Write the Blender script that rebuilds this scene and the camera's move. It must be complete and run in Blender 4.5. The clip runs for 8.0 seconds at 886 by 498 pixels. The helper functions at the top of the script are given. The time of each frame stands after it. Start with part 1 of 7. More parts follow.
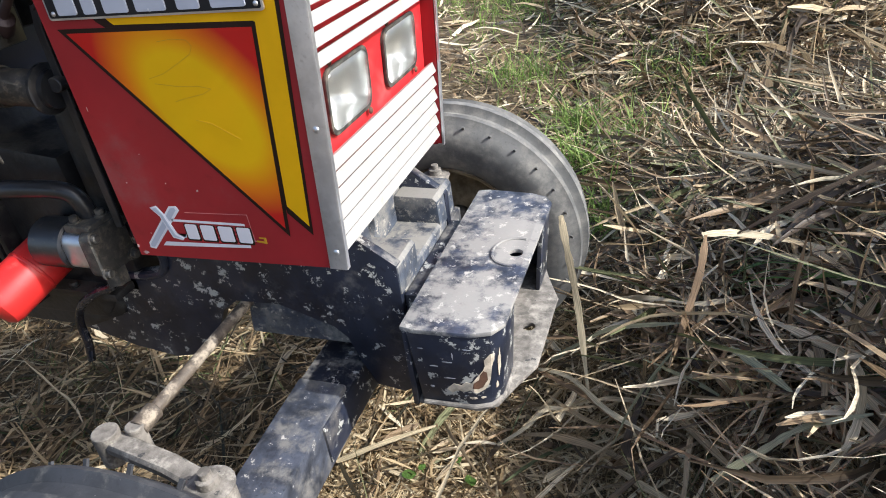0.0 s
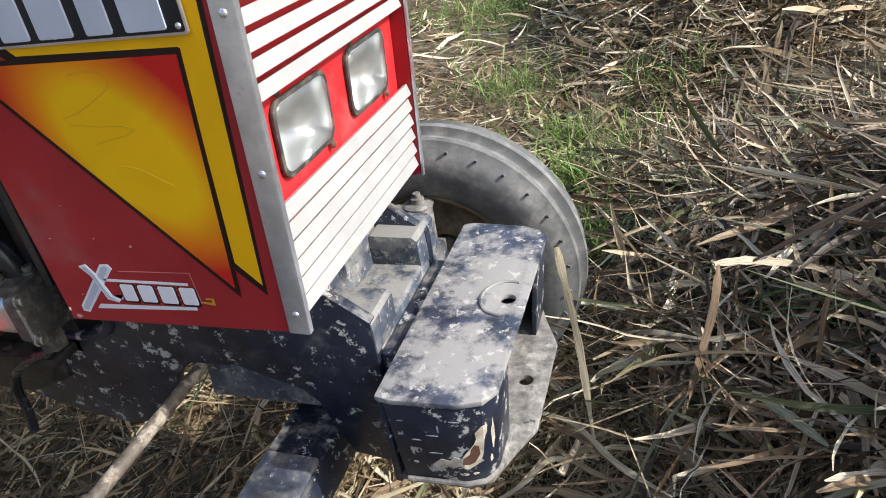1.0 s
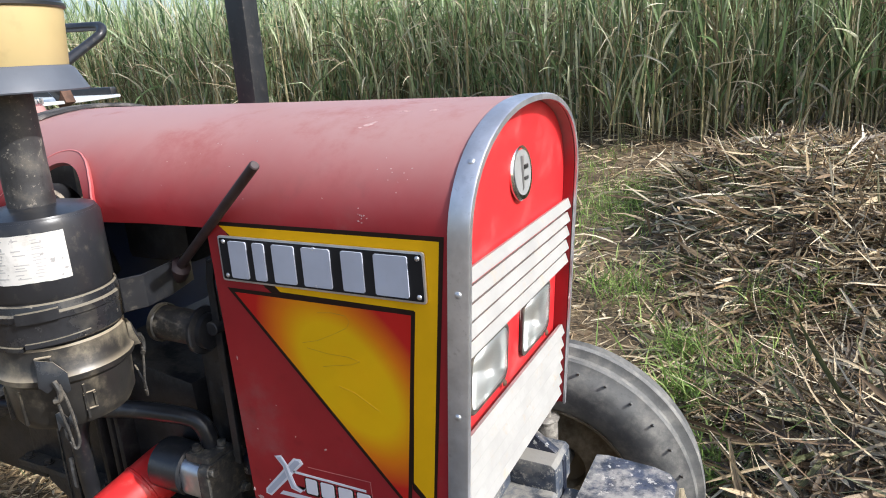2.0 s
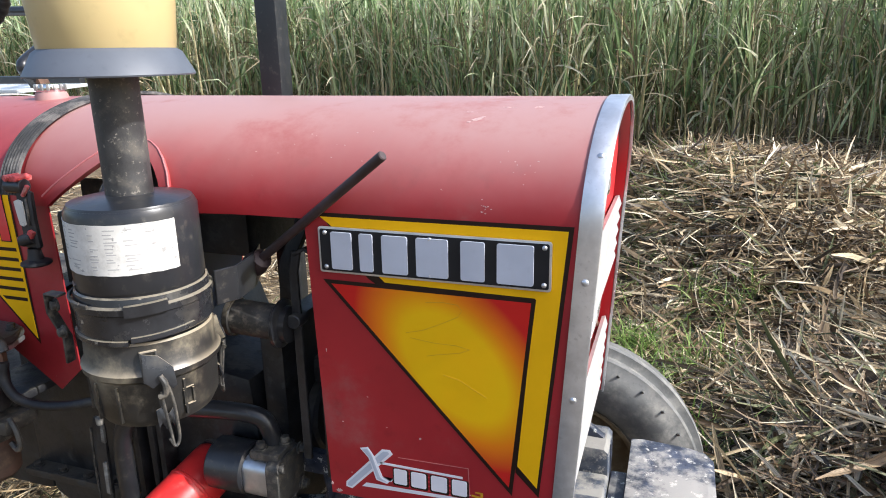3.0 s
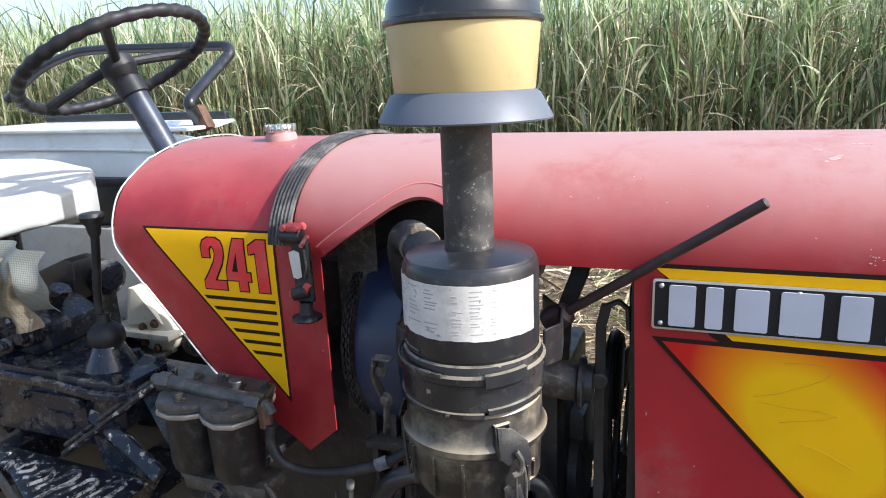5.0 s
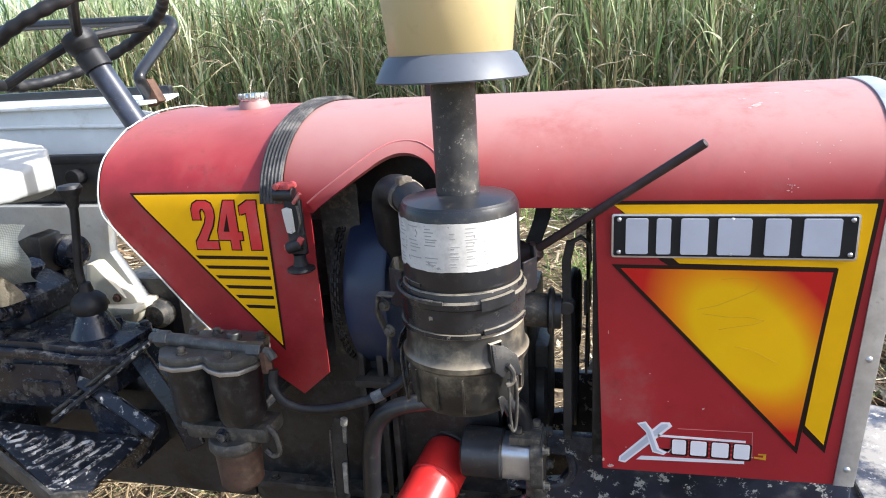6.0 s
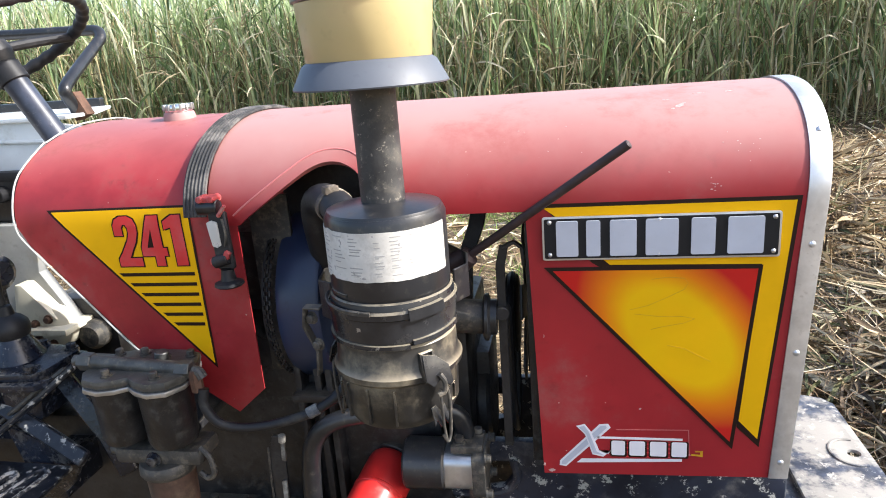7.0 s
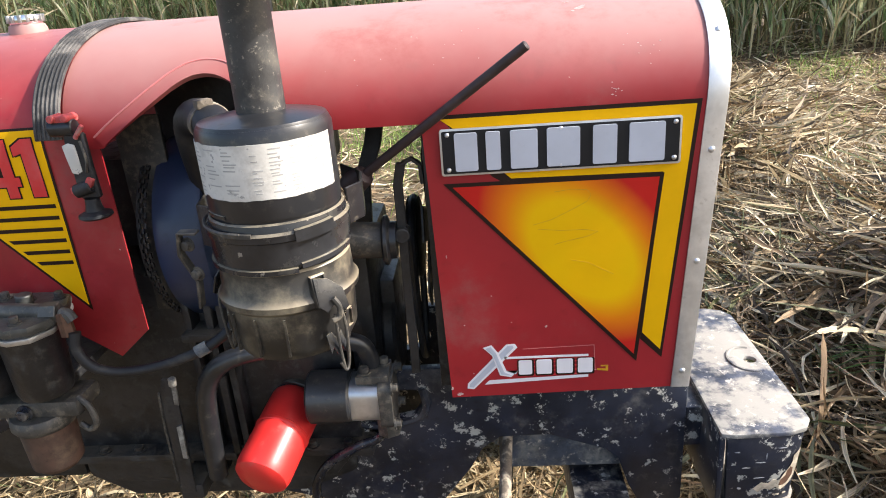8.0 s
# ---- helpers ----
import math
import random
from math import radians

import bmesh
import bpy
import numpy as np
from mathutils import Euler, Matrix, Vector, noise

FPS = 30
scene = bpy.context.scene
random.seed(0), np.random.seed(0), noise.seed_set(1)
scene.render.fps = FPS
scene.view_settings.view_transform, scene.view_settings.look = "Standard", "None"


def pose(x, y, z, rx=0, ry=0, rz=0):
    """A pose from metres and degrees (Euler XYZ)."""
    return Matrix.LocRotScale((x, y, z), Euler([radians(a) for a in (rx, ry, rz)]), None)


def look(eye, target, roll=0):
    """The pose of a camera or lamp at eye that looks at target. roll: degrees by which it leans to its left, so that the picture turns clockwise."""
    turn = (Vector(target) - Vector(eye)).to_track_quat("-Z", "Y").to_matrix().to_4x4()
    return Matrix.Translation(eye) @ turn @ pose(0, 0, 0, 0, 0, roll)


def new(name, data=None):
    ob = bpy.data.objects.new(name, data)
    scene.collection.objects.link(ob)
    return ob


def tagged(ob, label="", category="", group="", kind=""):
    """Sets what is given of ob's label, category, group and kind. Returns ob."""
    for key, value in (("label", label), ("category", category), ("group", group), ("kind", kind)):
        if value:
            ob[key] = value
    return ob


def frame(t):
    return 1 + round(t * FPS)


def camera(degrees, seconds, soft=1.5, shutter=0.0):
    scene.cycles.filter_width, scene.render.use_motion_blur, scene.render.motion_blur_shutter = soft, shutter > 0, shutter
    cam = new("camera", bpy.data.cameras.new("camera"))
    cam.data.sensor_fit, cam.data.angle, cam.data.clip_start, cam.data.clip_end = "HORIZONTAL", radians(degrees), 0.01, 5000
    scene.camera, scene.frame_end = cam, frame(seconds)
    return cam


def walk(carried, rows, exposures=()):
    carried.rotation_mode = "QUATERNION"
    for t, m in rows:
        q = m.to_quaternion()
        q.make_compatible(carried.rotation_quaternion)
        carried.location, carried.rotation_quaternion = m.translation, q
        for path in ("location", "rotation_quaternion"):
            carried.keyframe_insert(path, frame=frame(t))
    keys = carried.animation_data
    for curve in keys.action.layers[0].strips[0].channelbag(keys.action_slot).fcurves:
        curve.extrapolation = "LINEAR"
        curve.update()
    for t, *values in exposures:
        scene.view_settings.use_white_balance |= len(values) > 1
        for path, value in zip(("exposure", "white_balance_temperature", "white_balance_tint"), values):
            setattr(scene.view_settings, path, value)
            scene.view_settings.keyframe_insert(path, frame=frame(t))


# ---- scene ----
cam = camera(66.0, 8.0, soft=1.0)
PATH = [
    (0, (0.471, -0.987, 1.284), (-0.169, 0.606, 0.258), -7.5),
    (0.5, (0.445, -0.859, 1.238), (-0.121, 0.711, 0.136), -8.1),
    (1, (0.439, -0.83, 1.252), (-0.186, 0.785, 0.252), -9.1),
    (1.5, (0.433, -0.885, 1.37), (-0.362, 0.81, 0.667), -7.1),
    (2, (0.375, -0.951, 1.435), (-0.509, 0.757, 0.883), -3.5),
    (2.2, (0.343, -0.978, 1.438), (-0.533, 0.748, 0.933), -2.7),
    (3.3, (0.059, -1.107, 1.434), (-0.519, 0.722, 0.868), -1.0),
    (3.5, (0.031, -1.107, 1.42), (-0.61, 0.695, 0.833), -1.7),
    (4, (-0.097, -1.031, 1.415), (-0.773, 0.788, 0.93), -2.2),
    (4.5, (-0.213, -1.018, 1.464), (-0.968, 0.77, 0.98), -2.7),
    (4.7, (-0.256, -1.058, 1.469), (-0.994, 0.738, 0.991), -2.4),
    (5.8, (-0.37, -1.277, 1.451), (-0.901, 0.57, 0.897), -3.5),
    (6, (-0.361, -1.285, 1.46), (-0.844, 0.571, 0.89), -3.5),
    (6.5, (-0.359, -1.275, 1.468), (-0.837, 0.591, 0.93), -3.3),
    (7, (-0.321, -1.26, 1.455), (-0.688, 0.625, 0.895), -4.4),
    (7.5, (-0.288, -1.217, 1.421), (-0.413, 0.663, 0.753), -5.6),
    (8, (-0.301, -1.208, 1.396), (-0.433, 0.649, 0.666), -4.4),
]
walk(cam, [(t, look(eye, target, roll)) for t, eye, target, roll in PATH],
     [(0.0, 0.83, 6220, 10), (0.5, 0.84, 6220, 10), (1.0, 0.69, 6200, 10), (1.5, 0.64, 6180, 10), (2.0, 0.66, 6200, 10), (3.5, 1.08, 6200, 10), (4.0, 1.15, 6180, 10),
      (4.5, 1.06, 6080, 10), (6.0, 1.28, 6200, 10), (7.0, 1.33, 6480, 10), (8.0, 1.31, 6800, 10)])

# ---- light: a hazy morning sky and one sun ahead of the tractor ----
SUN_AZ, SUN_EL = radians(-1.2), radians(39)
world = bpy.data.worlds.new("sky")
scene.world = world
world.use_nodes = True
wn = world.node_tree
sky = wn.nodes.new("ShaderNodeTexSky")
sky.sky_type, sky.sun_disc = "NISHITA", False
sky.sun_elevation, sky.sun_rotation = SUN_EL, radians(90) - SUN_AZ
sky.dust_density, sky.air_density = 3.0, 1.0
bg = wn.nodes["Background"]
bg.inputs["Strength"].default_value = 0.15
wn.links.new(sky.outputs["Color"], bg.inputs["Color"])
sun_data = bpy.data.lights.new("sun", "SUN")
sun_data.energy, sun_data.angle, sun_data.color = 3.5, radians(0.6), (1.0, 0.985, 0.955)
sun = new("sun", sun_data)
SUN_DIR = Vector((math.cos(SUN_EL) * math.cos(SUN_AZ), math.cos(SUN_EL) * math.sin(SUN_AZ), math.sin(SUN_EL)))
sun.matrix_world = look(SUN_DIR * 30, (0, 0, 0))

# ---- materials ----
def material(name, colour, rough=0.5, metal=0.0, var=0.25, scale=8.0, bump=0.1, bump_scale=60.0, spots=None, coat=0.0,
             dust=None, per_object=0.0, spec=0.5, chalk_sheen=None, ledge=None):
    """Two scales of variation in colour, fine relief, chips of another colour (spots: colour, size, share, detail)
    dust (colour, share) that lies in blotches, and dust (ledge: colour, share) that has settled on what faces up."""
    m = bpy.data.materials.new(name)
    m.use_nodes = True
    t = m.node_tree
    n, l = t.nodes, t.links
    b = n["Principled BSDF"]
    b.inputs["Roughness"].default_value, b.inputs["Metallic"].default_value = rough, metal
    b.inputs["Coat Weight"].default_value, b.inputs["Coat Roughness"].default_value = coat, 0.15
    b.inputs["Specular IOR Level"].default_value = spec
    co = n.new("ShaderNodeTexCoord")

    def noise_node(sc, detail=4.0, rough_=0.6):
        q = n.new("ShaderNodeTexNoise")
        q.inputs["Scale"].default_value, q.inputs["Detail"].default_value, q.inputs["Roughness"].default_value = sc, detail, rough_
        l.new(co.outputs["Object"], q.inputs["Vector"])
        return q.outputs["Fac"]

    def mix(a, c, fac, kind="MIX"):
        q = n.new("ShaderNodeMix")
        q.data_type, q.blend_type = "RGBA", kind
        for value, sock in ((fac, q.inputs[0]), (a, q.inputs[6]), (c, q.inputs[7])):
            if isinstance(value, (int, float)):
                sock.default_value = value
            elif isinstance(value, (tuple, list)):
                sock.default_value = (*value[:3], 1)
            else:
                l.new(value, sock)
        return q.outputs[2]

    def ramp(fac, lo, hi):
        q = n.new("ShaderNodeMapRange")
        q.interpolation_type = "SMOOTHSTEP"
        l.new(fac, q.inputs[0])
        q.inputs[1].default_value, q.inputs[2].default_value = lo, hi
        return q.outputs[0]

    dark = tuple(c * (1 - var) for c in colour)
    light = tuple(min(1, c * (1 + var)) for c in colour)
    c = mix(dark, light, ramp(noise_node(scale), 0.3, 0.7))
    c = mix(c, tuple(x * (1 - var) for x in colour), ramp(noise_node(scale * 7.3, 6), 0.55, 0.75))
    if per_object:
        info = n.new("ShaderNodeObjectInfo")
        hsv = n.new("ShaderNodeHueSaturation")
        mr = n.new("ShaderNodeMapRange")
        l.new(info.outputs["Random"], mr.inputs[0])
        mr.inputs[3].default_value, mr.inputs[4].default_value = 1 - per_object, 1 + per_object
        l.new(mr.outputs[0], hsv.inputs["Value"])
        l.new(c, hsv.inputs["Color"])
        c = hsv.outputs["Color"]
    if chalk_sheen:
        # paint bleached by the weather towards the ridge, the highlight there mixed in: colour, and the heights between
        # which it sets in
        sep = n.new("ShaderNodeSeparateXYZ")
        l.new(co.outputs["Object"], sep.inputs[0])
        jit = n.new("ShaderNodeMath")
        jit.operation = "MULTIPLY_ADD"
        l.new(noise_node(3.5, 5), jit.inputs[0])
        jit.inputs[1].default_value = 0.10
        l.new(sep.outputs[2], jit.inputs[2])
        c = mix(c, chalk_sheen[0], ramp(jit.outputs[0], chalk_sheen[1] + 0.05, chalk_sheen[2] + 0.05))
    rough_sock = None
    if dust:
        low = 0.62 - dust[1] * 0.4
        f = ramp(noise_node(dust[2] if len(dust) > 2 else 5.0, 8, 0.7), low, low + dust[3] if len(dust) > 3 else 0.8 - dust[1] * 0.3)
        c = mix(c, dust[0], f)
        rough_sock = f
    if spots:
        f = ramp(noise_node(spots[1], spots[3] if len(spots) > 3 else 3.0, 0.55 if len(spots) < 5 else 0.72), spots[2], spots[2] + (spots[4] if len(spots) > 4 else 0.03))
        c = mix(c, spots[0], f)
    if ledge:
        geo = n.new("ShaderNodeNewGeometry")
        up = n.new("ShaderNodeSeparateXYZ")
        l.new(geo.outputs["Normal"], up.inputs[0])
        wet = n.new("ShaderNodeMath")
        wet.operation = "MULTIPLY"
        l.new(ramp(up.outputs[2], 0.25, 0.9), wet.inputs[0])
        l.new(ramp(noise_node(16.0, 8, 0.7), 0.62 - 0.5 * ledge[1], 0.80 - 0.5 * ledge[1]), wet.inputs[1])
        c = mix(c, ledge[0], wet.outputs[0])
    l.new(c, b.inputs["Base Color"])
    if rough_sock is not None:
        q = n.new("ShaderNodeMapRange")
        l.new(rough_sock, q.inputs[0])
        q.inputs[3].default_value, q.inputs[4].default_value = rough, min(0.95, rough + 0.35)
        l.new(q.outputs[0], b.inputs["Roughness"])
    if bump:
        q = n.new("ShaderNodeBump")
        q.inputs["Strength"].default_value, q.inputs["Distance"].default_value = bump, 0.003
        l.new(noise_node(bump_scale, 5), q.inputs["Height"])
        l.new(q.outputs["Normal"], b.inputs["Normal"])
    return m


def litter(name, stops, rough=0.75, translucent=0.25, spec=0.35):
    """Dry or green leaves: each blade has a colour of its own out of stops, with streaks along it."""
    m = bpy.data.materials.new(name)
    m.use_nodes = True
    t = m.node_tree
    n, l = t.nodes, t.links
    b = n["Principled BSDF"]
    b.inputs["Roughness"].default_value, b.inputs["Specular IOR Level"].default_value = rough, spec
    geo = n.new("ShaderNodeNewGeometry")
    cr = n.new("ShaderNodeValToRGB")
    cr.color_ramp.interpolation = "LINEAR"
    while len(cr.color_ramp.elements) < len(stops):
        cr.color_ramp.elements.new(0.5)
    for e, (p, col) in zip(cr.color_ramp.elements, stops):
        e.position, e.color = p, (*col, 1)
    l.new(geo.outputs["Random Per Island"], cr.inputs[0])
    co = n.new("ShaderNodeTexCoord")
    # veins along the blade: the map's x runs across it, y along it
    mp = n.new("ShaderNodeMapping")
    mp.inputs["Scale"].default_value = (11.0, 2.2, 1.0)
    l.new(co.outputs["UV"], mp.inputs["Vector"])
    q = n.new("ShaderNodeTexNoise")
    q.noise_dimensions = "4D"
    q.inputs["Scale"].default_value, q.inputs["Detail"].default_value = 1.0, 5.0
    l.new(mp.outputs[0], q.inputs["Vector"])
    ml = n.new("ShaderNodeMath")
    ml.operation = "MULTIPLY"
    ml.inputs[1].default_value = 977.0
    l.new(geo.outputs["Random Per Island"], ml.inputs[0])
    l.new(ml.outputs[0], q.inputs["W"])
    mr = n.new("ShaderNodeMapRange")
    l.new(q.outputs["Fac"], mr.inputs[0])
    mr.inputs[1].default_value, mr.inputs[2].default_value, mr.inputs[3].default_value, mr.inputs[4].default_value = 0.3, 0.70, 0.36, 1.42
    hsv = n.new("ShaderNodeHueSaturation")
    l.new(mr.outputs[0], hsv.inputs["Value"])
    l.new(cr.outputs[0], hsv.inputs["Color"])
    l.new(hsv.outputs[0], b.inputs["Base Color"])
    tr = n.new("ShaderNodeBsdfTranslucent")
    l.new(hsv.outputs[0], tr.inputs["Color"])
    mx = n.new("ShaderNodeMixShader")
    mx.inputs[0].default_value = translucent
    l.new(b.outputs[0], mx.inputs[1])
    l.new(tr.outputs[0], mx.inputs[2])
    l.new(mx.outputs[0], n["Material Output"].inputs["Surface"])
    return m


# the pale ridge colour holds bleached paint and the highlight on top
red = material("faded red paint with ridge highlight", (0.315, 0.017, 0.022), 0.5, var=0.14, scale=4.0, bump=0.03, spec=0.32, coat=0.02, chalk_sheen=((0.375, 0.215, 0.20), 1.205, 1.37),
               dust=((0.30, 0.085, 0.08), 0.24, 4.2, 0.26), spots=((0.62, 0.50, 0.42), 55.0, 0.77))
cowl_red = material("deep red paint", (0.30, 0.016, 0.021), 0.46, var=0.22, scale=7.0, bump=0.04, coat=0.04, chalk_sheen=((0.33, 0.12, 0.115), 1.25, 1.40),
                    dust=((0.24, 0.075, 0.065), 0.30, 7.0, 0.28), spots=((0.45, 0.30, 0.25), 70.0, 0.74))
bright_red = material("bright red paint", (0.60, 0.024, 0.028), 0.42, var=0.06, scale=5.0, bump=0.03, coat=0.05, dust=((0.55, 0.10, 0.095), 0.36, 9.0, 0.35))
yellow = material("yellow decal film", (0.80, 0.43, 0.004), 0.5, var=0.05, bump=0.0, spec=0.12, spots=((0.4, 0.22, 0.05), 40.0, 0.76))
black_film = material("black decal film", (0.020, 0.009, 0.006), 0.5, var=0.2, bump=0.0, spec=0.2)
silver_film = material("silver grey film", (0.45, 0.48, 0.56), 0.42, var=0.06, bump=0.0)
white_film = material("white decal film", (0.72, 0.70, 0.74), 0.45, var=0.06, bump=0.0)
alu = material("dull aluminium", (0.62, 0.63, 0.66), 0.38, 0.85, var=0.15, scale=20.0, bump=0.06)
white_paint = material("white slat paint", (0.345, 0.34, 0.325), 0.45, var=0.08, scale=14.0, bump=0.03, dust=((0.40, 0.34, 0.26), 0.2, 25.0))
chassis = material("chipped blue black paint", (0.016, 0.02, 0.034), 0.38, var=0.4, scale=10.0, bump=0.12, spots=((0.40, 0.40, 0.37), 34.0, 0.575, 9.0, 0.025),
                   dust=((0.12, 0.115, 0.11), 0.28, 9.0), ledge=((0.20, 0.19, 0.17), 0.28))
worn_steel = material("worn dusty blue black paint", (0.036, 0.043, 0.064), 0.5, var=0.5, scale=30.0, bump=0.25, spots=((0.42, 0.40, 0.36), 46.0, 0.555, 15.0, 0.07),
                      dust=((0.27, 0.26, 0.24), 0.52, 13.0, 0.16))
beam_paint = material("scuffed blue black beam paint", (0.05, 0.057, 0.075), 0.45, var=0.5, scale=26.0, bump=0.2, spots=((0.44, 0.42, 0.38), 52.0, 0.60, 15.0, 0.05),
                      dust=((0.17, 0.165, 0.155), 0.42, 17.0, 0.2))
cast = material("dusty cast iron", (0.05, 0.062, 0.085), 0.6, var=0.35, scale=26.0, bump=0.35, dust=((0.20, 0.195, 0.18), 0.5, 16.0, 0.22), spots=((0.33, 0.31, 0.27), 60.0, 0.55, 15.0, 0.08),
                ledge=((0.24, 0.23, 0.205), 0.55))
dark_iron = material("oily dark iron", (0.018, 0.018, 0.020), 0.42, 0.1, var=0.5, scale=12.0, bump=0.35, dust=((0.052, 0.051, 0.048), 0.32, 45.0, 0.2), ledge=((0.075, 0.066, 0.054), 0.5))
blue_black = material("blue black enamel", (0.020, 0.032, 0.072), 0.34, var=0.2, scale=8.0, bump=0.05, spots=((0.4, 0.4, 0.4), 30.0, 0.745))
black_plastic = material("dusty black plastic", (0.018, 0.019, 0.022), 0.30, var=0.25, scale=9.0, bump=0.08, spec=0.5, dust=((0.10, 0.088, 0.07), 0.22, 60.0, 0.3))
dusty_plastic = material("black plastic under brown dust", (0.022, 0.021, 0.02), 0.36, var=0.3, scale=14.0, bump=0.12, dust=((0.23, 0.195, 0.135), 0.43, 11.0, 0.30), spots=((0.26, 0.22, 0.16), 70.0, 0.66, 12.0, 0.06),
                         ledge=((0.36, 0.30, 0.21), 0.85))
grey_skirt = material("weathered grey plastic", (0.085, 0.095, 0.115), 0.5, var=0.12, scale=10.0, bump=0.03)
pipe_paint = material("scuffed black pipe", (0.035, 0.034, 0.034), 0.5, var=0.4, scale=20.0, bump=0.2, spots=((0.20, 0.18, 0.15), 120.0, 0.58, 9.0, 0.07), dust=((0.10, 0.09, 0.075), 0.3, 30.0, 0.2))
bowl_yellow = material("yellowed translucent bowl", (0.48, 0.375, 0.18), 0.4, var=0.08, scale=5.0, bump=0.01, coat=0.2, dust=((0.5, 0.36, 0.18), 0.2, 5.0))
paper = material("worn paper label", (0.58, 0.56, 0.52), 0.6, var=0.1, scale=20.0, bump=0.1, spots=((0.30, 0.29, 0.28), 80.0, 0.615, 9.0), dust=((0.47, 0.45, 0.41), 0.34, 22.0, 0.14))
ink = material("faded ink", (0.34, 0.335, 0.32), 0.6, var=0.2, bump=0.0)
filter_red = material("red enamel filter", (0.62, 0.026, 0.024), 0.36, var=0.06, scale=15.0, bump=0.02, coat=0.1, dust=((0.50, 0.12, 0.10), 0.12, 30.0, 0.25), spots=((0.35, 0.05, 0.04), 120.0, 0.70, 4.0))
steel = material("bare steel", (0.42, 0.42, 0.42), 0.36, 0.8, var=0.2, scale=30.0, bump=0.1, dust=((0.30, 0.26, 0.2), 0.3, 14.0))
rust = material("rusty brown metal", (0.10, 0.05, 0.03), 0.75, 0.1, var=0.4, scale=25.0, bump=0.3)
rod_paint = material("dark purple brown rod", (0.045, 0.028, 0.028), 0.5, 0.1, var=0.25, scale=30.0, bump=0.15)
rubber = material("black rubber", (0.016, 0.016, 0.018), 0.5, spec=0.35, var=0.25, scale=20.0, bump=0.1, dust=((0.06, 0.056, 0.05), 0.25, 20.0, 0.2))
dark_tyre = material("dark tyre rubber", (0.035, 0.037, 0.042), 0.7, var=0.25, scale=16.0, bump=0.25, dust=((0.16, 0.155, 0.14), 0.25, 22.0, 0.25), spots=((0.26, 0.25, 0.22), 60.0, 0.64, 10.0, 0.05))
tyre_rubber = material("dusty tyre rubber", (0.12, 0.12, 0.115), 0.8, var=0.2, scale=14.0, bump=0.2, dust=((0.30, 0.285, 0.25), 0.55, 16.0, 0.4))
rim_paint = material("dusty brown rim", (0.16, 0.12, 0.07), 0.7, var=0.3, scale=12.0, bump=0.15, dust=((0.33, 0.28, 0.2), 0.5, 6.0))
mud_metal = material("mud caked steel", (0.17, 0.155, 0.135), 0.75, var=0.4, scale=45.0, bump=0.6, dust=((0.36, 0.335, 0.29), 0.36, 36.0, 0.2), spots=((0.05, 0.05, 0.05), 60.0, 0.66, 8.0))
mud_rod = material("dirty brown rod", (0.09, 0.072, 0.055), 0.65, var=0.4, scale=40.0, bump=0.5, dust=((0.33, 0.28, 0.215), 0.36, 30.0, 0.14))
fender_paint = material("off white fender paint", (0.60, 0.63, 0.64), 0.4, var=0.08, scale=5.0, bump=0.03, dust=((0.42, 0.41, 0.36), 0.3, 9.0, 0.3), spots=((0.20, 0.15, 0.10), 60.0, 0.72, 8.0))
cream_paint = material("cream paint", (0.62, 0.58, 0.46), 0.5, var=0.12, scale=9.0, bump=0.05, dust=((0.36, 0.30, 0.2), 0.3, 9.0))
vinyl = material("pale grey vinyl", (0.44, 0.445, 0.42), 0.75, var=0.06, scale=7.0, bump=0.12, dust=((0.42, 0.38, 0.3), 0.2, 7.0))
webbing = material("black webbing", (0.03, 0.03, 0.032), 0.75, var=0.25, scale=40.0, bump=0.3, dust=((0.16, 0.15, 0.14), 0.35, 14.0))
dim_cast = material("grimy grey casting", (0.05, 0.048, 0.045), 0.5, 0.2, var=0.35, scale=22.0, bump=0.3, dust=((0.15, 0.132, 0.105), 0.40, 60.0, 0.2))
reflector_mat = material("dull reflector", (0.60, 0.61, 0.60), 0.3, 0.8, var=0.05, scale=40.0, bump=0.05)
chrome = material("chrome", (0.75, 0.75, 0.75), 0.12, 1.0, var=0.05, scale=30.0, bump=0.0)
gear_oil = material("greasy black casting", (0.010, 0.013, 0.022), 0.21, 0.1, var=0.45, scale=18.0, bump=0.4, dust=((0.105, 0.10, 0.092), 0.30, 26.0, 0.24), spots=((0.26, 0.245, 0.22), 75.0, 0.61, 14.0, 0.06),
                    ledge=((0.11, 0.10, 0.085), 0.28))
scuffed = material("scuffed black paint", (0.012, 0.014, 0.020), 0.32, var=0.4, scale=18.0, bump=0.3, dust=((0.08, 0.074, 0.065), 0.22, 30.0, 0.16), spots=((0.38, 0.365, 0.335), 60.0, 0.555, 14.0, 0.05))
dark_bowl = material("dark rusty bowl", (0.06, 0.033, 0.024), 0.6, var=0.4, scale=20.0, bump=0.2, dust=((0.13, 0.09, 0.06), 0.3, 22.0, 0.2))
head_cast = material("grey cast filter head", (0.075, 0.075, 0.07), 0.42, 0.3, var=0.3, scale=25.0, bump=0.3, dust=((0.16, 0.145, 0.115), 0.26, 95.0, 0.18))
flake = material("bare tan primer", (0.50, 0.43, 0.33), 0.8, var=0.3, scale=60.0, bump=0.2)

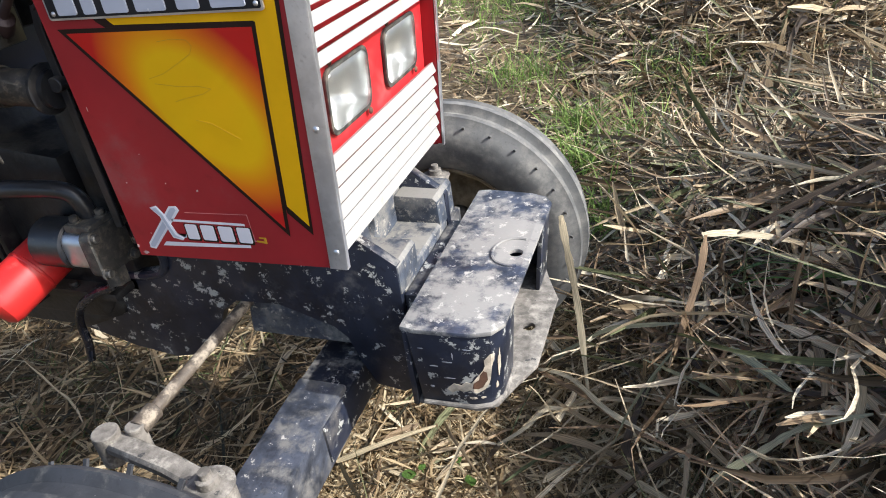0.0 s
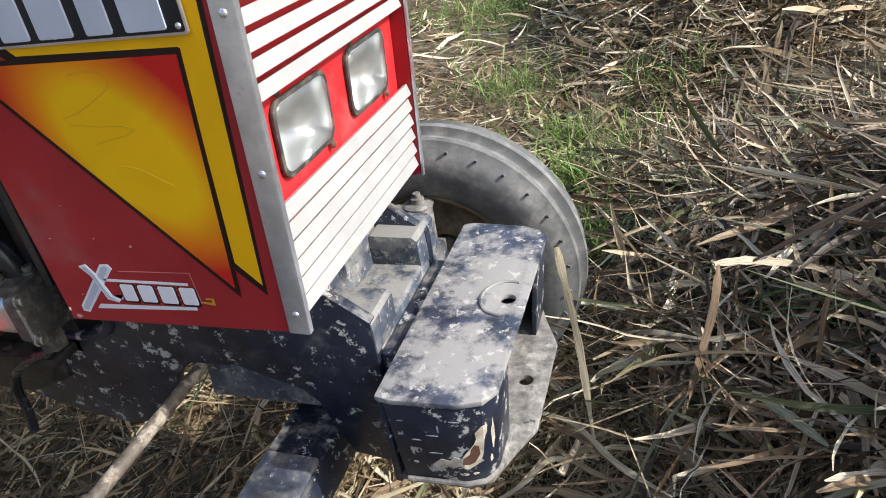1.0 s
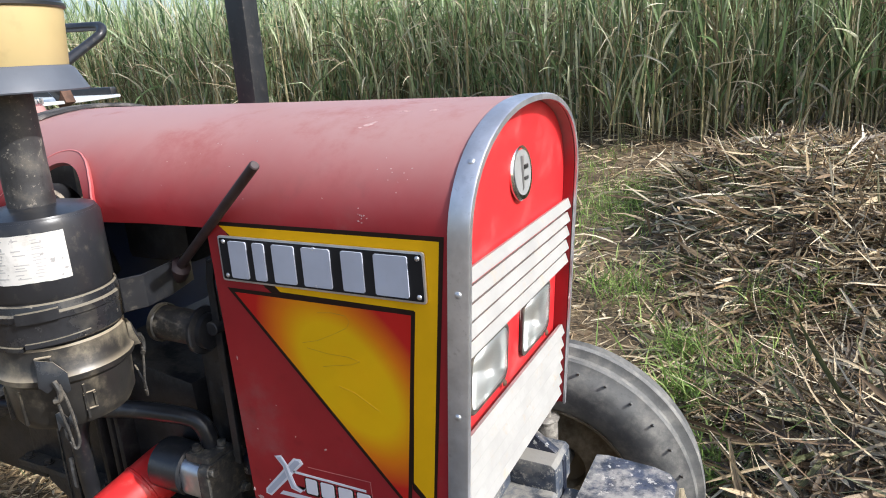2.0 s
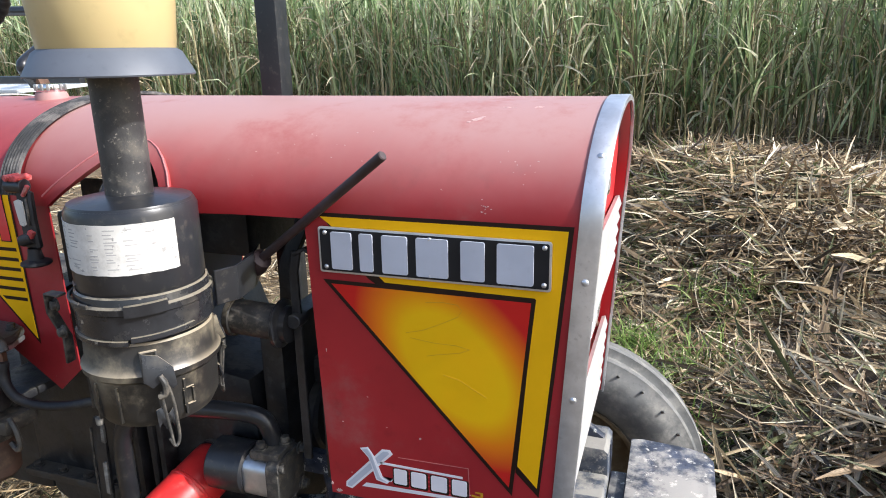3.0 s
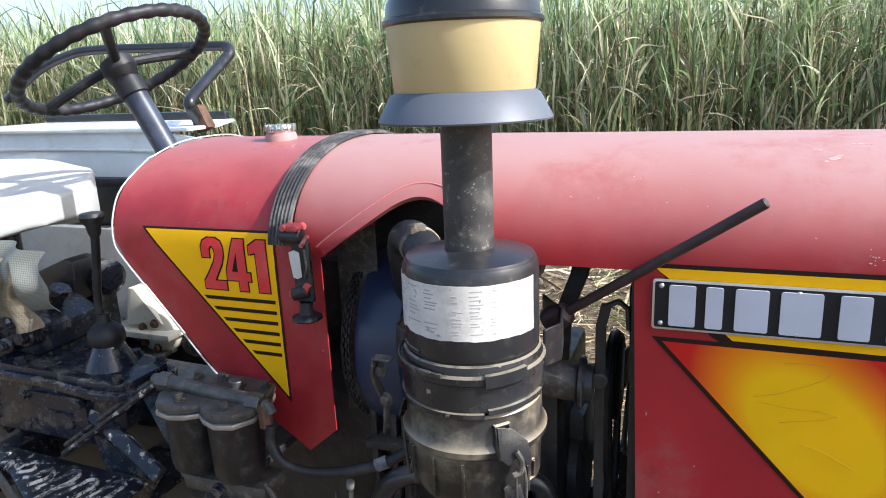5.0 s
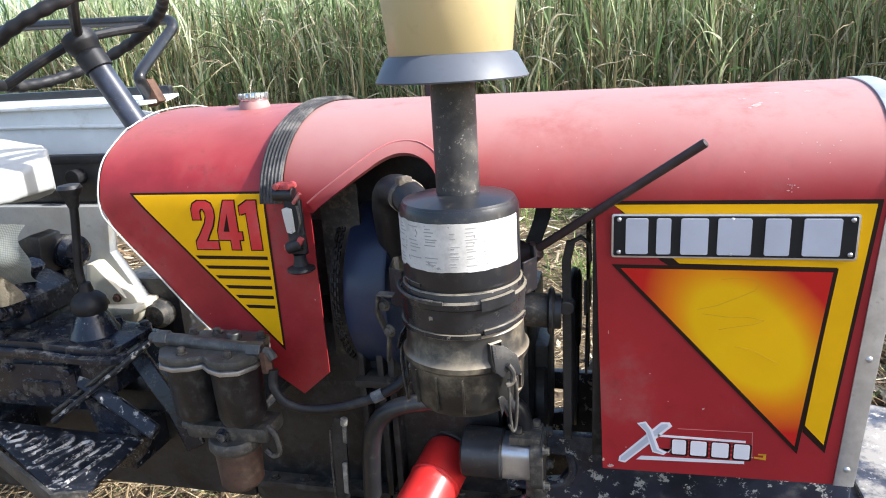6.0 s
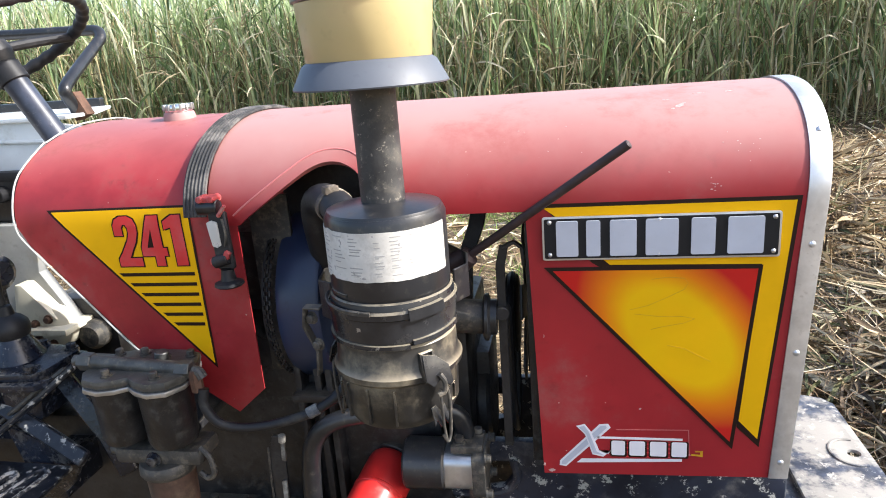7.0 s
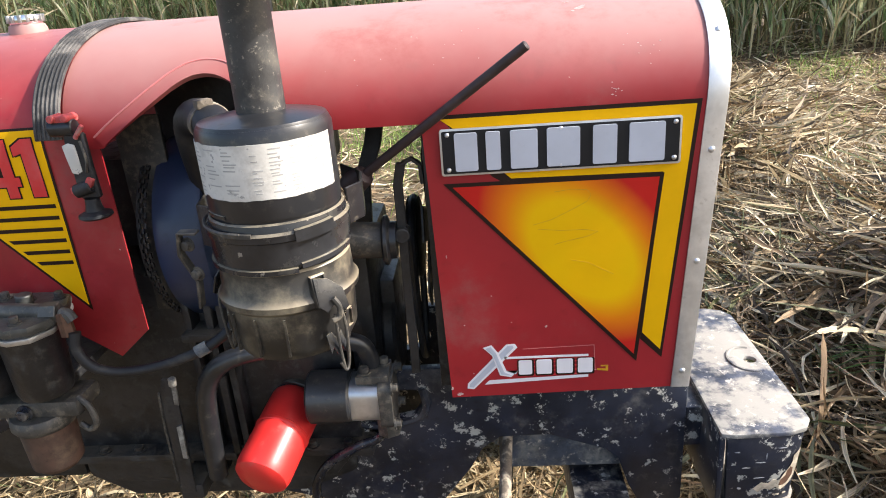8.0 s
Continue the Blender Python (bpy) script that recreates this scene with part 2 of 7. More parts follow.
tread_wear = material("worn bright tread", (0.02, 0.023, 0.033), 0.36, var=0.4, scale=18.0, bump=0.3, dust=((0.12, 0.115, 0.11), 0.3, 26.0, 0.2), spots=((0.40, 0.39, 0.37), 42.0, 0.50, 14.0, 0.07))
scuff_pale = material("pale scuffed paint", (0.50, 0.34, 0.32), 0.6, var=0.2, scale=80.0, bump=0.1)
scuff_grey = material("grey scratch", (0.30, 0.31, 0.33), 0.6, var=0.2, scale=60.0, bump=0.0)
worn_column = material("worn blue black tube", (0.03, 0.036, 0.055), 0.4, var=0.4, scale=20.0, bump=0.1, spots=((0.15, 0.15, 0.16), 22.0, 0.56, 14.0, 0.1))
ring_plastic = material("black plastic in thin dust", (0.02, 0.021, 0.024), 0.26, var=0.3, scale=20.0, bump=0.12, dust=((0.10, 0.092, 0.076), 0.24, 14.0, 0.3), spots=((0.22, 0.20, 0.17), 60.0, 0.68, 6.0),
                        ledge=((0.20, 0.175, 0.13), 0.6))
plate_black = material("black plate enamel", (0.010, 0.011, 0.014), 0.45, var=0.2, bump=0.0, spec=0.3)
latch_red = material("worn pinkish red paint", (0.46, 0.06, 0.06), 0.5, var=0.3, scale=60.0, bump=0.1, dust=((0.42, 0.22, 0.19), 0.35, 40.0, 0.2))
badge_pink = material("faded pink film", (0.50, 0.16, 0.16), 0.5, var=0.2, bump=0.0)
scratch_film = material("scratched film", (0.50, 0.26, 0.01), 0.5, var=0.2, scale=60.0, bump=0.0)

grey_panel = material("dirty grey panel", (0.27, 0.275, 0.27), 0.5, var=0.15, scale=9.0, bump=0.05, dust=((0.24, 0.21, 0.16), 0.25, 14.0, 0.25))
straw_mat = litter("dry cane leaf", [(0.0, (0.045, 0.033, 0.022)), (0.22, (0.135, 0.094, 0.055)), (0.42, (0.27, 0.18, 0.10)), (0.56, (0.40, 0.295, 0.17)), (0.78, (0.62, 0.49, 0.305)),
                                     (1.0, (0.88, 0.77, 0.55))], 0.5, 0.2, 0.4)
# straw for under the tractor: the shade there is in its darker colours
shaded_straw_mat = litter("grey straw darkened for shade", [(0.0, (0.045, 0.042, 0.026)), (0.5, (0.23, 0.155, 0.082)), (0.8, (0.50, 0.365, 0.20)), (1.0, (0.72, 0.60, 0.39))])
sheath_mat = litter("cane sheath", [(0.0, (0.14, 0.09, 0.05)), (0.3, (0.36, 0.25, 0.14)), (0.7, (0.62, 0.50, 0.32)), (1.0, (0.80, 0.70, 0.50))], 0.5, 0.05)
fine_mat = litter("broken straw", [(0.0, (0.05, 0.04, 0.025)), (0.35, (0.22, 0.16, 0.09)), (0.7, (0.44, 0.34, 0.20)), (1.0, (0.64, 0.53, 0.34))])
chopped_mat = litter("chopped straw", [(0.0, (0.12, 0.08, 0.04)), (0.3, (0.38, 0.27, 0.14)), (0.7, (0.66, 0.52, 0.31)), (1.0, (0.82, 0.70, 0.47))])
green_dry_mat = litter("half dry leaf", [(0.0, (0.06, 0.075, 0.035)), (0.5, (0.17, 0.18, 0.08)), (1.0, (0.33, 0.32, 0.19))])
grass_mat = litter("grass", [(0.0, (0.09, 0.15, 0.035)), (0.5, (0.25, 0.39, 0.085)), (1.0, (0.44, 0.55, 0.18))], 0.55, 0.4)
# darker copy of the grass, with the tractor's shade in its colours
shade_grass_mat = litter("grass darkened for shade", [(0.0, (0.05, 0.075, 0.026)), (0.6, (0.14, 0.175, 0.065)), (1.0, (0.30, 0.31, 0.13))], 0.55, 0.3)
cane_mat = litter("cane leaf", [(0.0, (0.06, 0.11, 0.045)), (0.22, (0.22, 0.33, 0.14)), (0.5, (0.44, 0.56, 0.27)), (0.78, (0.68, 0.74, 0.46)),
                                (1.0, (0.90, 0.85, 0.64))], 0.34, 0.44, 0.6)
cane_dry_mat = litter("dead cane leaf", [(0.0, (0.13, 0.10, 0.065)), (0.4, (0.42, 0.34, 0.21)), (1.0, (0.78, 0.70, 0.52))])
stalk_mat = litter("cane stalk", [(0.0, (0.16, 0.15, 0.07)), (0.5, (0.32, 0.29, 0.14)), (1.0, (0.50, 0.42, 0.24))], 0.5, 0.0)
pale_leaf = litter("pale dry leaf", [(0.0, (0.48, 0.39, 0.24)), (1.0, (0.66, 0.57, 0.40))], 0.55, 0.2)
brown_leaf = litter("brown dry leaf", [(0.0, (0.22, 0.14, 0.08)), (1.0, (0.36, 0.25, 0.15))], 0.55, 0.2)
olive_leaf = litter("olive dry leaf", [(0.0, (0.24, 0.24, 0.14)), (1.0, (0.40, 0.38, 0.24))], 0.5, 0.2)
green_leaf = litter("fresh green leaf", [(0.0, (0.11, 0.22, 0.05)), (1.0, (0.24, 0.38, 0.10))], 0.45, 0.35)
soil = material("soil under litter", (0.11, 0.082, 0.052), 0.95, var=0.45, scale=2.5, bump=0.7, bump_scale=30.0, dust=((0.17, 0.125, 0.075), 0.5, 6.0), spec=0.2)


def sunburst():
    """The printed triangle: yellow in its middle, running through orange to red at the corners."""
    m = bpy.data.materials.new("sunburst decal film")
    m.use_nodes = True
    n, l = m.node_tree.nodes, m.node_tree.links
    b = n["Principled BSDF"]
    b.inputs["Roughness"].default_value, b.inputs["Specular IOR Level"].default_value = 0.5, 0.12
    co = n.new("ShaderNodeTexCoord")
    mp = n.new("ShaderNodeMapping")
    mp.inputs["Location"].default_value = (0.158, 0, -1.0)
    l.new(co.outputs["Object"], mp.inputs["Vector"])
    sp = n.new("ShaderNodeSeparateXYZ")
    l.new(mp.outputs[0], sp.inputs[0])

    def calc(op, a, c):
        q = n.new("ShaderNodeMath")
        q.operation = op
        for v, s in ((a, q.inputs[0]), (c, q.inputs[1])):
            if isinstance(v, (int, float)):
                s.default_value = v
            else:
                l.new(v, s)
        return q.outputs[0]

    # a soft ellipse that leans along the long side
    u = calc("ADD", calc("MULTIPLY", sp.outputs[0], 0.68), calc("MULTIPLY", sp.outputs[2], -0.73))
    v = calc("ADD", calc("MULTIPLY", sp.outputs[0], 0.73), calc("MULTIPLY", sp.outputs[2], 0.68))
    d = calc("SQRT", calc("ADD", calc("POWER", calc("MULTIPLY", u, 0.62), 2), calc("POWER", v, 2)), 0)
    cr = n.new("ShaderNodeValToRGB")
    cr.color_ramp.elements[0].position, cr.color_ramp.elements[0].color = 0.46, (0.84, 0.48, 0.004, 1)
    cr.color_ramp.elements[1].position, cr.color_ramp.elements[1].color = 0.92, (0.52, 0.02, 0.015, 1)
    e = cr.color_ramp.elements.new(0.68)
    e.color = (0.74, 0.20, 0.008, 1)
    l.new(calc("MULTIPLY", d, 7.8), cr.inputs[0])
    q = n.new("ShaderNodeTexNoise")
    q.inputs["Scale"].default_value = 14.0
    l.new(co.outputs["Object"], q.inputs["Vector"])
    mx = n.new("ShaderNodeMix")
    mx.data_type, mx.blend_type = "RGBA", "MULTIPLY"
    mx.inputs[0].default_value = 0.12
    l.new(cr.outputs[0], mx.inputs[6])
    l.new(q.outputs["Color"], mx.inputs[7])
    l.new(mx.outputs[2], b.inputs["Base Color"])
    return m


sun_film = sunburst()


def glass_like(name, colour, rough=0.05):
    m = bpy.data.materials.new(name)
    m.use_nodes = True
    b = m.node_tree.nodes["Principled BSDF"]
    b.inputs["Base Color"].default_value = (*colour, 1)
    b.inputs["Transmission Weight"].default_value, b.inputs["Roughness"].default_value = 1.0, rough
    return m


lens_glass = glass_like("lamp glass", (0.95, 0.96, 0.95), 0.2)

# ---- mesh tools ----
ROUND = {"air_cleaner", "blower_housing", "oil_filter", "hydraulic_pump", "hose_pipe", "fan_pulley", "fuel_filter", "sediment_filter", "fuel_cap", "steering_wheel",
         "seat", "brake_drum", "hub_cap", "gear_lever", "cleaner_clip", "latch", "side_tank"}
SHIFT = {}


def rearward(x):
    """The tractor's stations were drawn on a wheelbase that is too short: those behind the side panel move back."""
    return x if x > -0.40 else -0.40 + 1.077 * (x + 0.40)


def set_back(name, bm, parent):
    """Moves a part of the tractor to its true station: turned parts as a whole, with all that hangs on them, long ones point by point."""
    if parent is None:
        return
    if parent in SHIFT:
        by = SHIFT[parent]
    elif name in ROUND:
        xs = [v.co.x for v in bm.verts]
        mid = (min(xs) + max(xs)) / 2
        by = rearward(mid) - mid
    else:
        by = None
    for v in bm.verts:
        v.co.x = rearward(v.co.x) if by is None else v.co.x + by
    return by


def part(name, bm, mat, parent=None, label="", smooth=35.0):
    """Links a bmesh as one mesh object under a thing or a part."""
    by = set_back(name, bm, parent)
    me = bpy.data.meshes.new(name)
    bmesh.ops.recalc_face_normals(bm, faces=bm.faces)
    bm.to_mesh(me)
    bm.free()
    me.materials.append(mat)
    if smooth:
        me.shade_smooth()
        me.set_sharp_from_angle(angle=radians(smooth))
    ob = new(name, me)
    ob.parent = parent
    if by is not None:
        SHIFT[ob] = by
    if label:
        tagged(ob, label)
    return ob


def thing(name, label, category, group="", at=(0, 0, 0)):
    ob = new(name)
    ob.location = at
    ob.empty_display_size = 0.1
    return tagged(ob, label, category, group)


def bevelled(bm, width, segments=2, angle=40.0, geom=None):
    if width:
        edges = [e for e in (geom or bm.edges) if len(e.link_faces) == 2 and e.calc_face_angle(0) > radians(angle)]
        bmesh.ops.bevel(bm, geom=edges, offset=width, segments=segments, profile=0.6, affect="EDGES", clamp_overlap=True)
    return bm


def box(lo, hi, bevel=0.003, turn=None, bm=None, segments=2):
    """A box from its low to its high corner, turned about its centre."""
    own = bmesh.new()
    c, s = (Vector(lo) + Vector(hi)) / 2, Vector(hi) - Vector(lo)
    bmesh.ops.create_cube(own, size=1.0, matrix=Matrix.Diagonal((*s, 1)))
    bevelled(own, bevel, segments)
    m = Matrix.Translation(c)
    if turn:
        m = m @ pose(0, 0, 0, *turn)
    own.transform(m)
    return joined(bm, own)


def joined(bm, own):
    if bm is None:
        return own
    me = bpy.data.meshes.new("tmp")
    own.to_mesh(me)
    own.free()
    bm.from_mesh(me)
    bpy.data.meshes.remove(me)
    return bm


def axis_pose(a, b):
    d = Vector(b) - Vector(a)
    return Matrix.Translation(a) @ d.to_track_quat("Z", "Y").to_matrix().to_4x4()


def lathe(profile, a, b=None, segs=40, bm=None, closed=True):
    """Turns a profile of (radius, height) about the line from a towards b (upwards if there is no b)."""
    own = bmesh.new()
    m = axis_pose(a, b or (a[0], a[1], a[2] + 1))
    rings = []
    for r, z in profile:
        if r < 1e-6:
            rings.append([own.verts.new(m @ Vector((0, 0, z)))])
        else:
            rings.append([own.verts.new(m @ Vector((r * math.cos(2 * math.pi * i / segs), r * math.sin(2 * math.pi * i / segs), z))) for i in range(segs)])
    for p, q in zip(rings, rings[1:]):
        for i in range(segs):
            j = (i + 1) % segs
            f = [p[i % len(p)], p[j % len(p)], q[j % len(q)], q[i % len(q)]]
            f = list(dict.fromkeys(f))
            if len(f) > 2:
                own.faces.new(f)
    if closed:
        for ring in (rings[0], rings[-1]):
            if len(ring) > 2:
                own.faces.new(ring)
    return joined(bm, own)


def rod(a, b, r, r2=None, segs=20, bevel=0.0015, bm=None):
    h = (Vector(b) - Vector(a)).length
    r2 = r if r2 is None else r2
    e = min(bevel, r * 0.4, h * 0.3)
    return lathe([(r - e, 0), (r, e), (r2, h - e), (r2 - e, h)], a, b, segs, bm)


def smooth_line(points, steps=8):
    """A Catmull-Rom line through the points."""
    p = [Vector(q) for q in points]
    p = [p[0] * 2 - p[1]] + p + [p[-1] * 2 - p[-2]]
    out = []
    for a, b, c, d in zip(p, p[1:], p[2:], p[3:]):
        for k in range(steps):
            t = k / steps
            out.append(0.5 * ((2 * b) + (c - a) * t + (2 * a - 5 * b + 4 * c - d) * t * t + (3 * b - a - 3 * c + d) * t ** 3))
    return out + [p[-2]]


def tube(points, r, segs=14, smooth_steps=8, bm=None, wave=None):
    """A hose or bent pipe along the points; r is one radius, wave a function of the share of the length."""
    line = smooth_line(points, smooth_steps) if smooth_steps else [Vector(q) for q in points]
    own = bmesh.new()
    rings, up = [], None
    for i, p in enumerate(line):
        d = (line[min(i + 1, len(line) - 1)] - line[max(i - 1, 0)]).normalized()
        if up is None:
            up = d.orthogonal().normalized()
        up = (up - d * up.dot(d)).normalized()
        side = d.cross(up)
        rr = r * (wave(i / (len(line) - 1)) if wave else 1)
        rings.append([own.verts.new(p + rr * (math.cos(2 * math.pi * k / segs) * up + math.sin(2 * math.pi * k / segs) * side)) for k in range(segs)])
    for p, q in zip(rings, rings[1:]):
        for k in range(segs):
            own.faces.new((p[k], p[(k + 1) % segs], q[(k + 1) % segs], q[k]))
    own.faces.new(rings[0]), own.faces.new(rings[-1])
    return joined(bm, own)


def prism(outline, y0, y1, bevel=0.002, holes=(), axis="y", bm=None, segments=2):
    """A plate: an outline in (x, z), or (x, y) for axis z and (y, z) for axis x, with holes, from y0 to y1."""
    own = bmesh.new()

    def put(a, b, h):
        return Vector((a, h, b) if axis == "y" else (a, b, h) if axis == "z" else (h, a, b))

    loops = [outline, *holes]
    edges = []
    for lp in loops:
        vs = [own.verts.new(put(a, b, y0)) for a, b in lp]
        edges += [own.edges.new((vs[i], vs[(i + 1) % len(vs)])) for i in range(len(vs))]
    bmesh.ops.triangle_fill(own, use_beauty=True, use_dissolve=False, edges=edges)
    if holes:
        bmesh.ops.dissolve_limit(own, angle_limit=0.01, verts=own.verts, edges=own.edges, delimit={"NORMAL"})
    faces = own.faces[:]
    ext = bmesh.ops.extrude_face_region(own, geom=faces)
    vs = [v for v in ext["geom"] if isinstance(v, bmesh.types.BMVert)]
    bmesh.ops.translate(own, verts=vs, vec=put(0, 0, y1 - y0))
    bmesh.ops.recalc_face_normals(own, faces=own.faces)
    bevelled(own, bevel, segments, 50)
    return joined(bm, own)


def rounded(x0, z0, x1, z1, r, n=5):
    """A rectangle with round corners, as an outline."""
    out = []
    for cx, cz, a in ((x1 - r, z1 - r, 0), (x0 + r, z1 - r, 90), (x0 + r, z0 + r, 180), (x1 - r, z0 + r, 270)):
        out += [(cx + r * math.cos(radians(a + 90 * k / n)), cz + r * math.sin(radians(a + 90 * k / n))) for k in range(n + 1)]
    return out


def circle(cx, cz, r, n=20):
    return [(cx + r * math.cos(2 * math.pi * k / n), cz + r * math.sin(2 * math.pi * k / n)) for k in range(n)]


def bolt(at, way, r, h, parent, mat=None, name="bolt", sides=6):
    """A hexagon head on a washer."""
    a, d = Vector(at), Vector(way).normalized()
    bm = lathe([(r * 1.45, 0), (r * 1.45, h * 0.25), (r, h * 0.25), (r, h * 0.9), (r * 0.8, h)], a, a + d, sides if sides > 6 else 12)
    return part(name, bm, mat or steel, parent, smooth=25)


def rivet(at, way, r, parent, mat=None, name="screw"):
    a, d = Vector(at), Vector(way).normalized()
    return part(name, lathe([(r, 0), (r * 0.95, r * 0.25), (r * 0.6, r * 0.55), (0, r * 0.65)], a, a + d, 14), mat or alu, parent, smooth=60)


def bent_plate(points, width, thick, way, bevel=0.001, bm=None):
    """A strap of sheet metal along the points, width wide along way."""
    own = bmesh.new()
    line = [Vector(p) for p in points]
    w = Vector(way).normalized() * width / 2
    rings = []
    for i, p in enumerate(line):
        d = (line[min(i + 1, len(line) - 1)] - line[max(i - 1, 0)]).normalized()
        nrm = d.cross(w).normalized() * thick / 2
        rings.append([own.verts.new(p + a * w + b * nrm) for a, b in ((-1, -1), (1, -1), (1, 1), (-1, 1))])
    for p, q in zip(rings, rings[1:]):
        for k in range(4):
            own.faces.new((p[k], p[(k + 1) % 4], q[(k + 1) % 4], q[k]))
    own.faces.new(rings[0]), own.faces.new(rings[-1])
    bmesh.ops.recalc_face_normals(own, faces=own.faces)
    bevelled(own, bevel, 1, 50)
    return joined(bm, own)

# ---- the field: ground, litter, heap, standing cane ----
def smoothstep(a, b, v):
    t = np.clip((v - a) / (b - a), 0, 1)
    return t * t * (3 - 2 * t)


WAVES = np.random.RandomState(7)
WAVE_SET = [(WAVES.uniform(0, 6.28), WAVES.uniform(0, 6.28), k) for k in (0.7, 1.1, 1.9, 2.7, 3.9, 5.3, 7.7, 11.0)]


def lumps(x, y):
    out = 0
    for a, ph, k in WAVE_SET:
        out = out + np.sin(k * (x * math.cos(a) + y * math.sin(a)) + ph) / (k ** 0.8)
    return out / 3.0


def ground_height(x, y):
    x, y = np.asarray(x, float), np.asarray(y, float)
    foot = 0.03 + 0.42 * (1 - smoothstep(-0.25, 0.45, y)) + 0.05 * np.sin(2.1 * y)
    bank = (0.27 * smoothstep(0, 0.50, x - foot) + 0.07 * smoothstep(0.45, 1.3, x - foot)) * (1 - smoothstep(0.9, 2.4, y - 0.5 * (x - 0.5))) * (1 - 0.5 * smoothstep(1.8, 3.2, x)) * smoothstep(-1.6, -0.3, y)
    # hump added mostly out of view, to throw shade on the litter
    shade_pile = 0.20 * np.exp(-(np.abs(x - 1.17) / 0.34) ** 2.6 - (np.abs(y - 0.40) / 0.68) ** 5)
    edge = 0.16 - 0.30 * (y - 3.0)
    heap = 0.45 * smoothstep(-0.45, 0.85, x - edge) * (1 - smoothstep(1.25, 2.5, x)) * smoothstep(1.5, 4.5, y) * (1 - smoothstep(5.1, 6.7, y))
    mound = bank + shade_pile + heap
    rough = lumps(x * 1.6, y * 1.6) * (0.012 + 0.22 * mound)
    ridge = 0.12 * smoothstep(8.2, 9.2, y) * (1 - smoothstep(30, 60, y))
    return mound + rough + ridge - 0.01


def spaced(lo, hi, fine_lo, fine_hi, step, grow=1.25):
    v = list(np.arange(fine_lo, fine_hi, step))
    s, p = step, v[-1]
    while p < hi:
        s *= grow
        p += s
        v.append(min(p, hi))
    s, p = step, v[0]
    while p > lo:
        s *= grow
        p -= s
        v.insert(0, max(p, lo))
    return np.array(v)


def mesh_object(name, verts, faces, mat, label, category, kind="stuff", smooth=True):
    me = bpy.data.meshes.new(name)
    me.from_pydata(verts, [], faces)
    me.materials.append(mat)
    if smooth:
        me.shade_smooth()
    return tagged(new(name, me), label, category, "", kind)


gx, gy = spaced(-600, 600, -5.0, 7.0, 0.07), spaced(-300, 900, -2.5, 12.0, 0.07)
GX, GY = np.meshgrid(gx, gy)
gv = np.stack([GX, GY, ground_height(GX, GY)], -1).reshape(-1, 3)
nx = len(gx)
ids = np.arange(len(gv)).reshape(len(gy), nx)
gf = np.stack([ids[:-1, :-1], ids[:-1, 1:], ids[1:, 1:], ids[1:, :-1]], -1).reshape(-1, 4)
mesh_object("ground", gv.tolist(), gf.tolist(), soil, "brown field soil under dry cane litter", "ground", "structure")


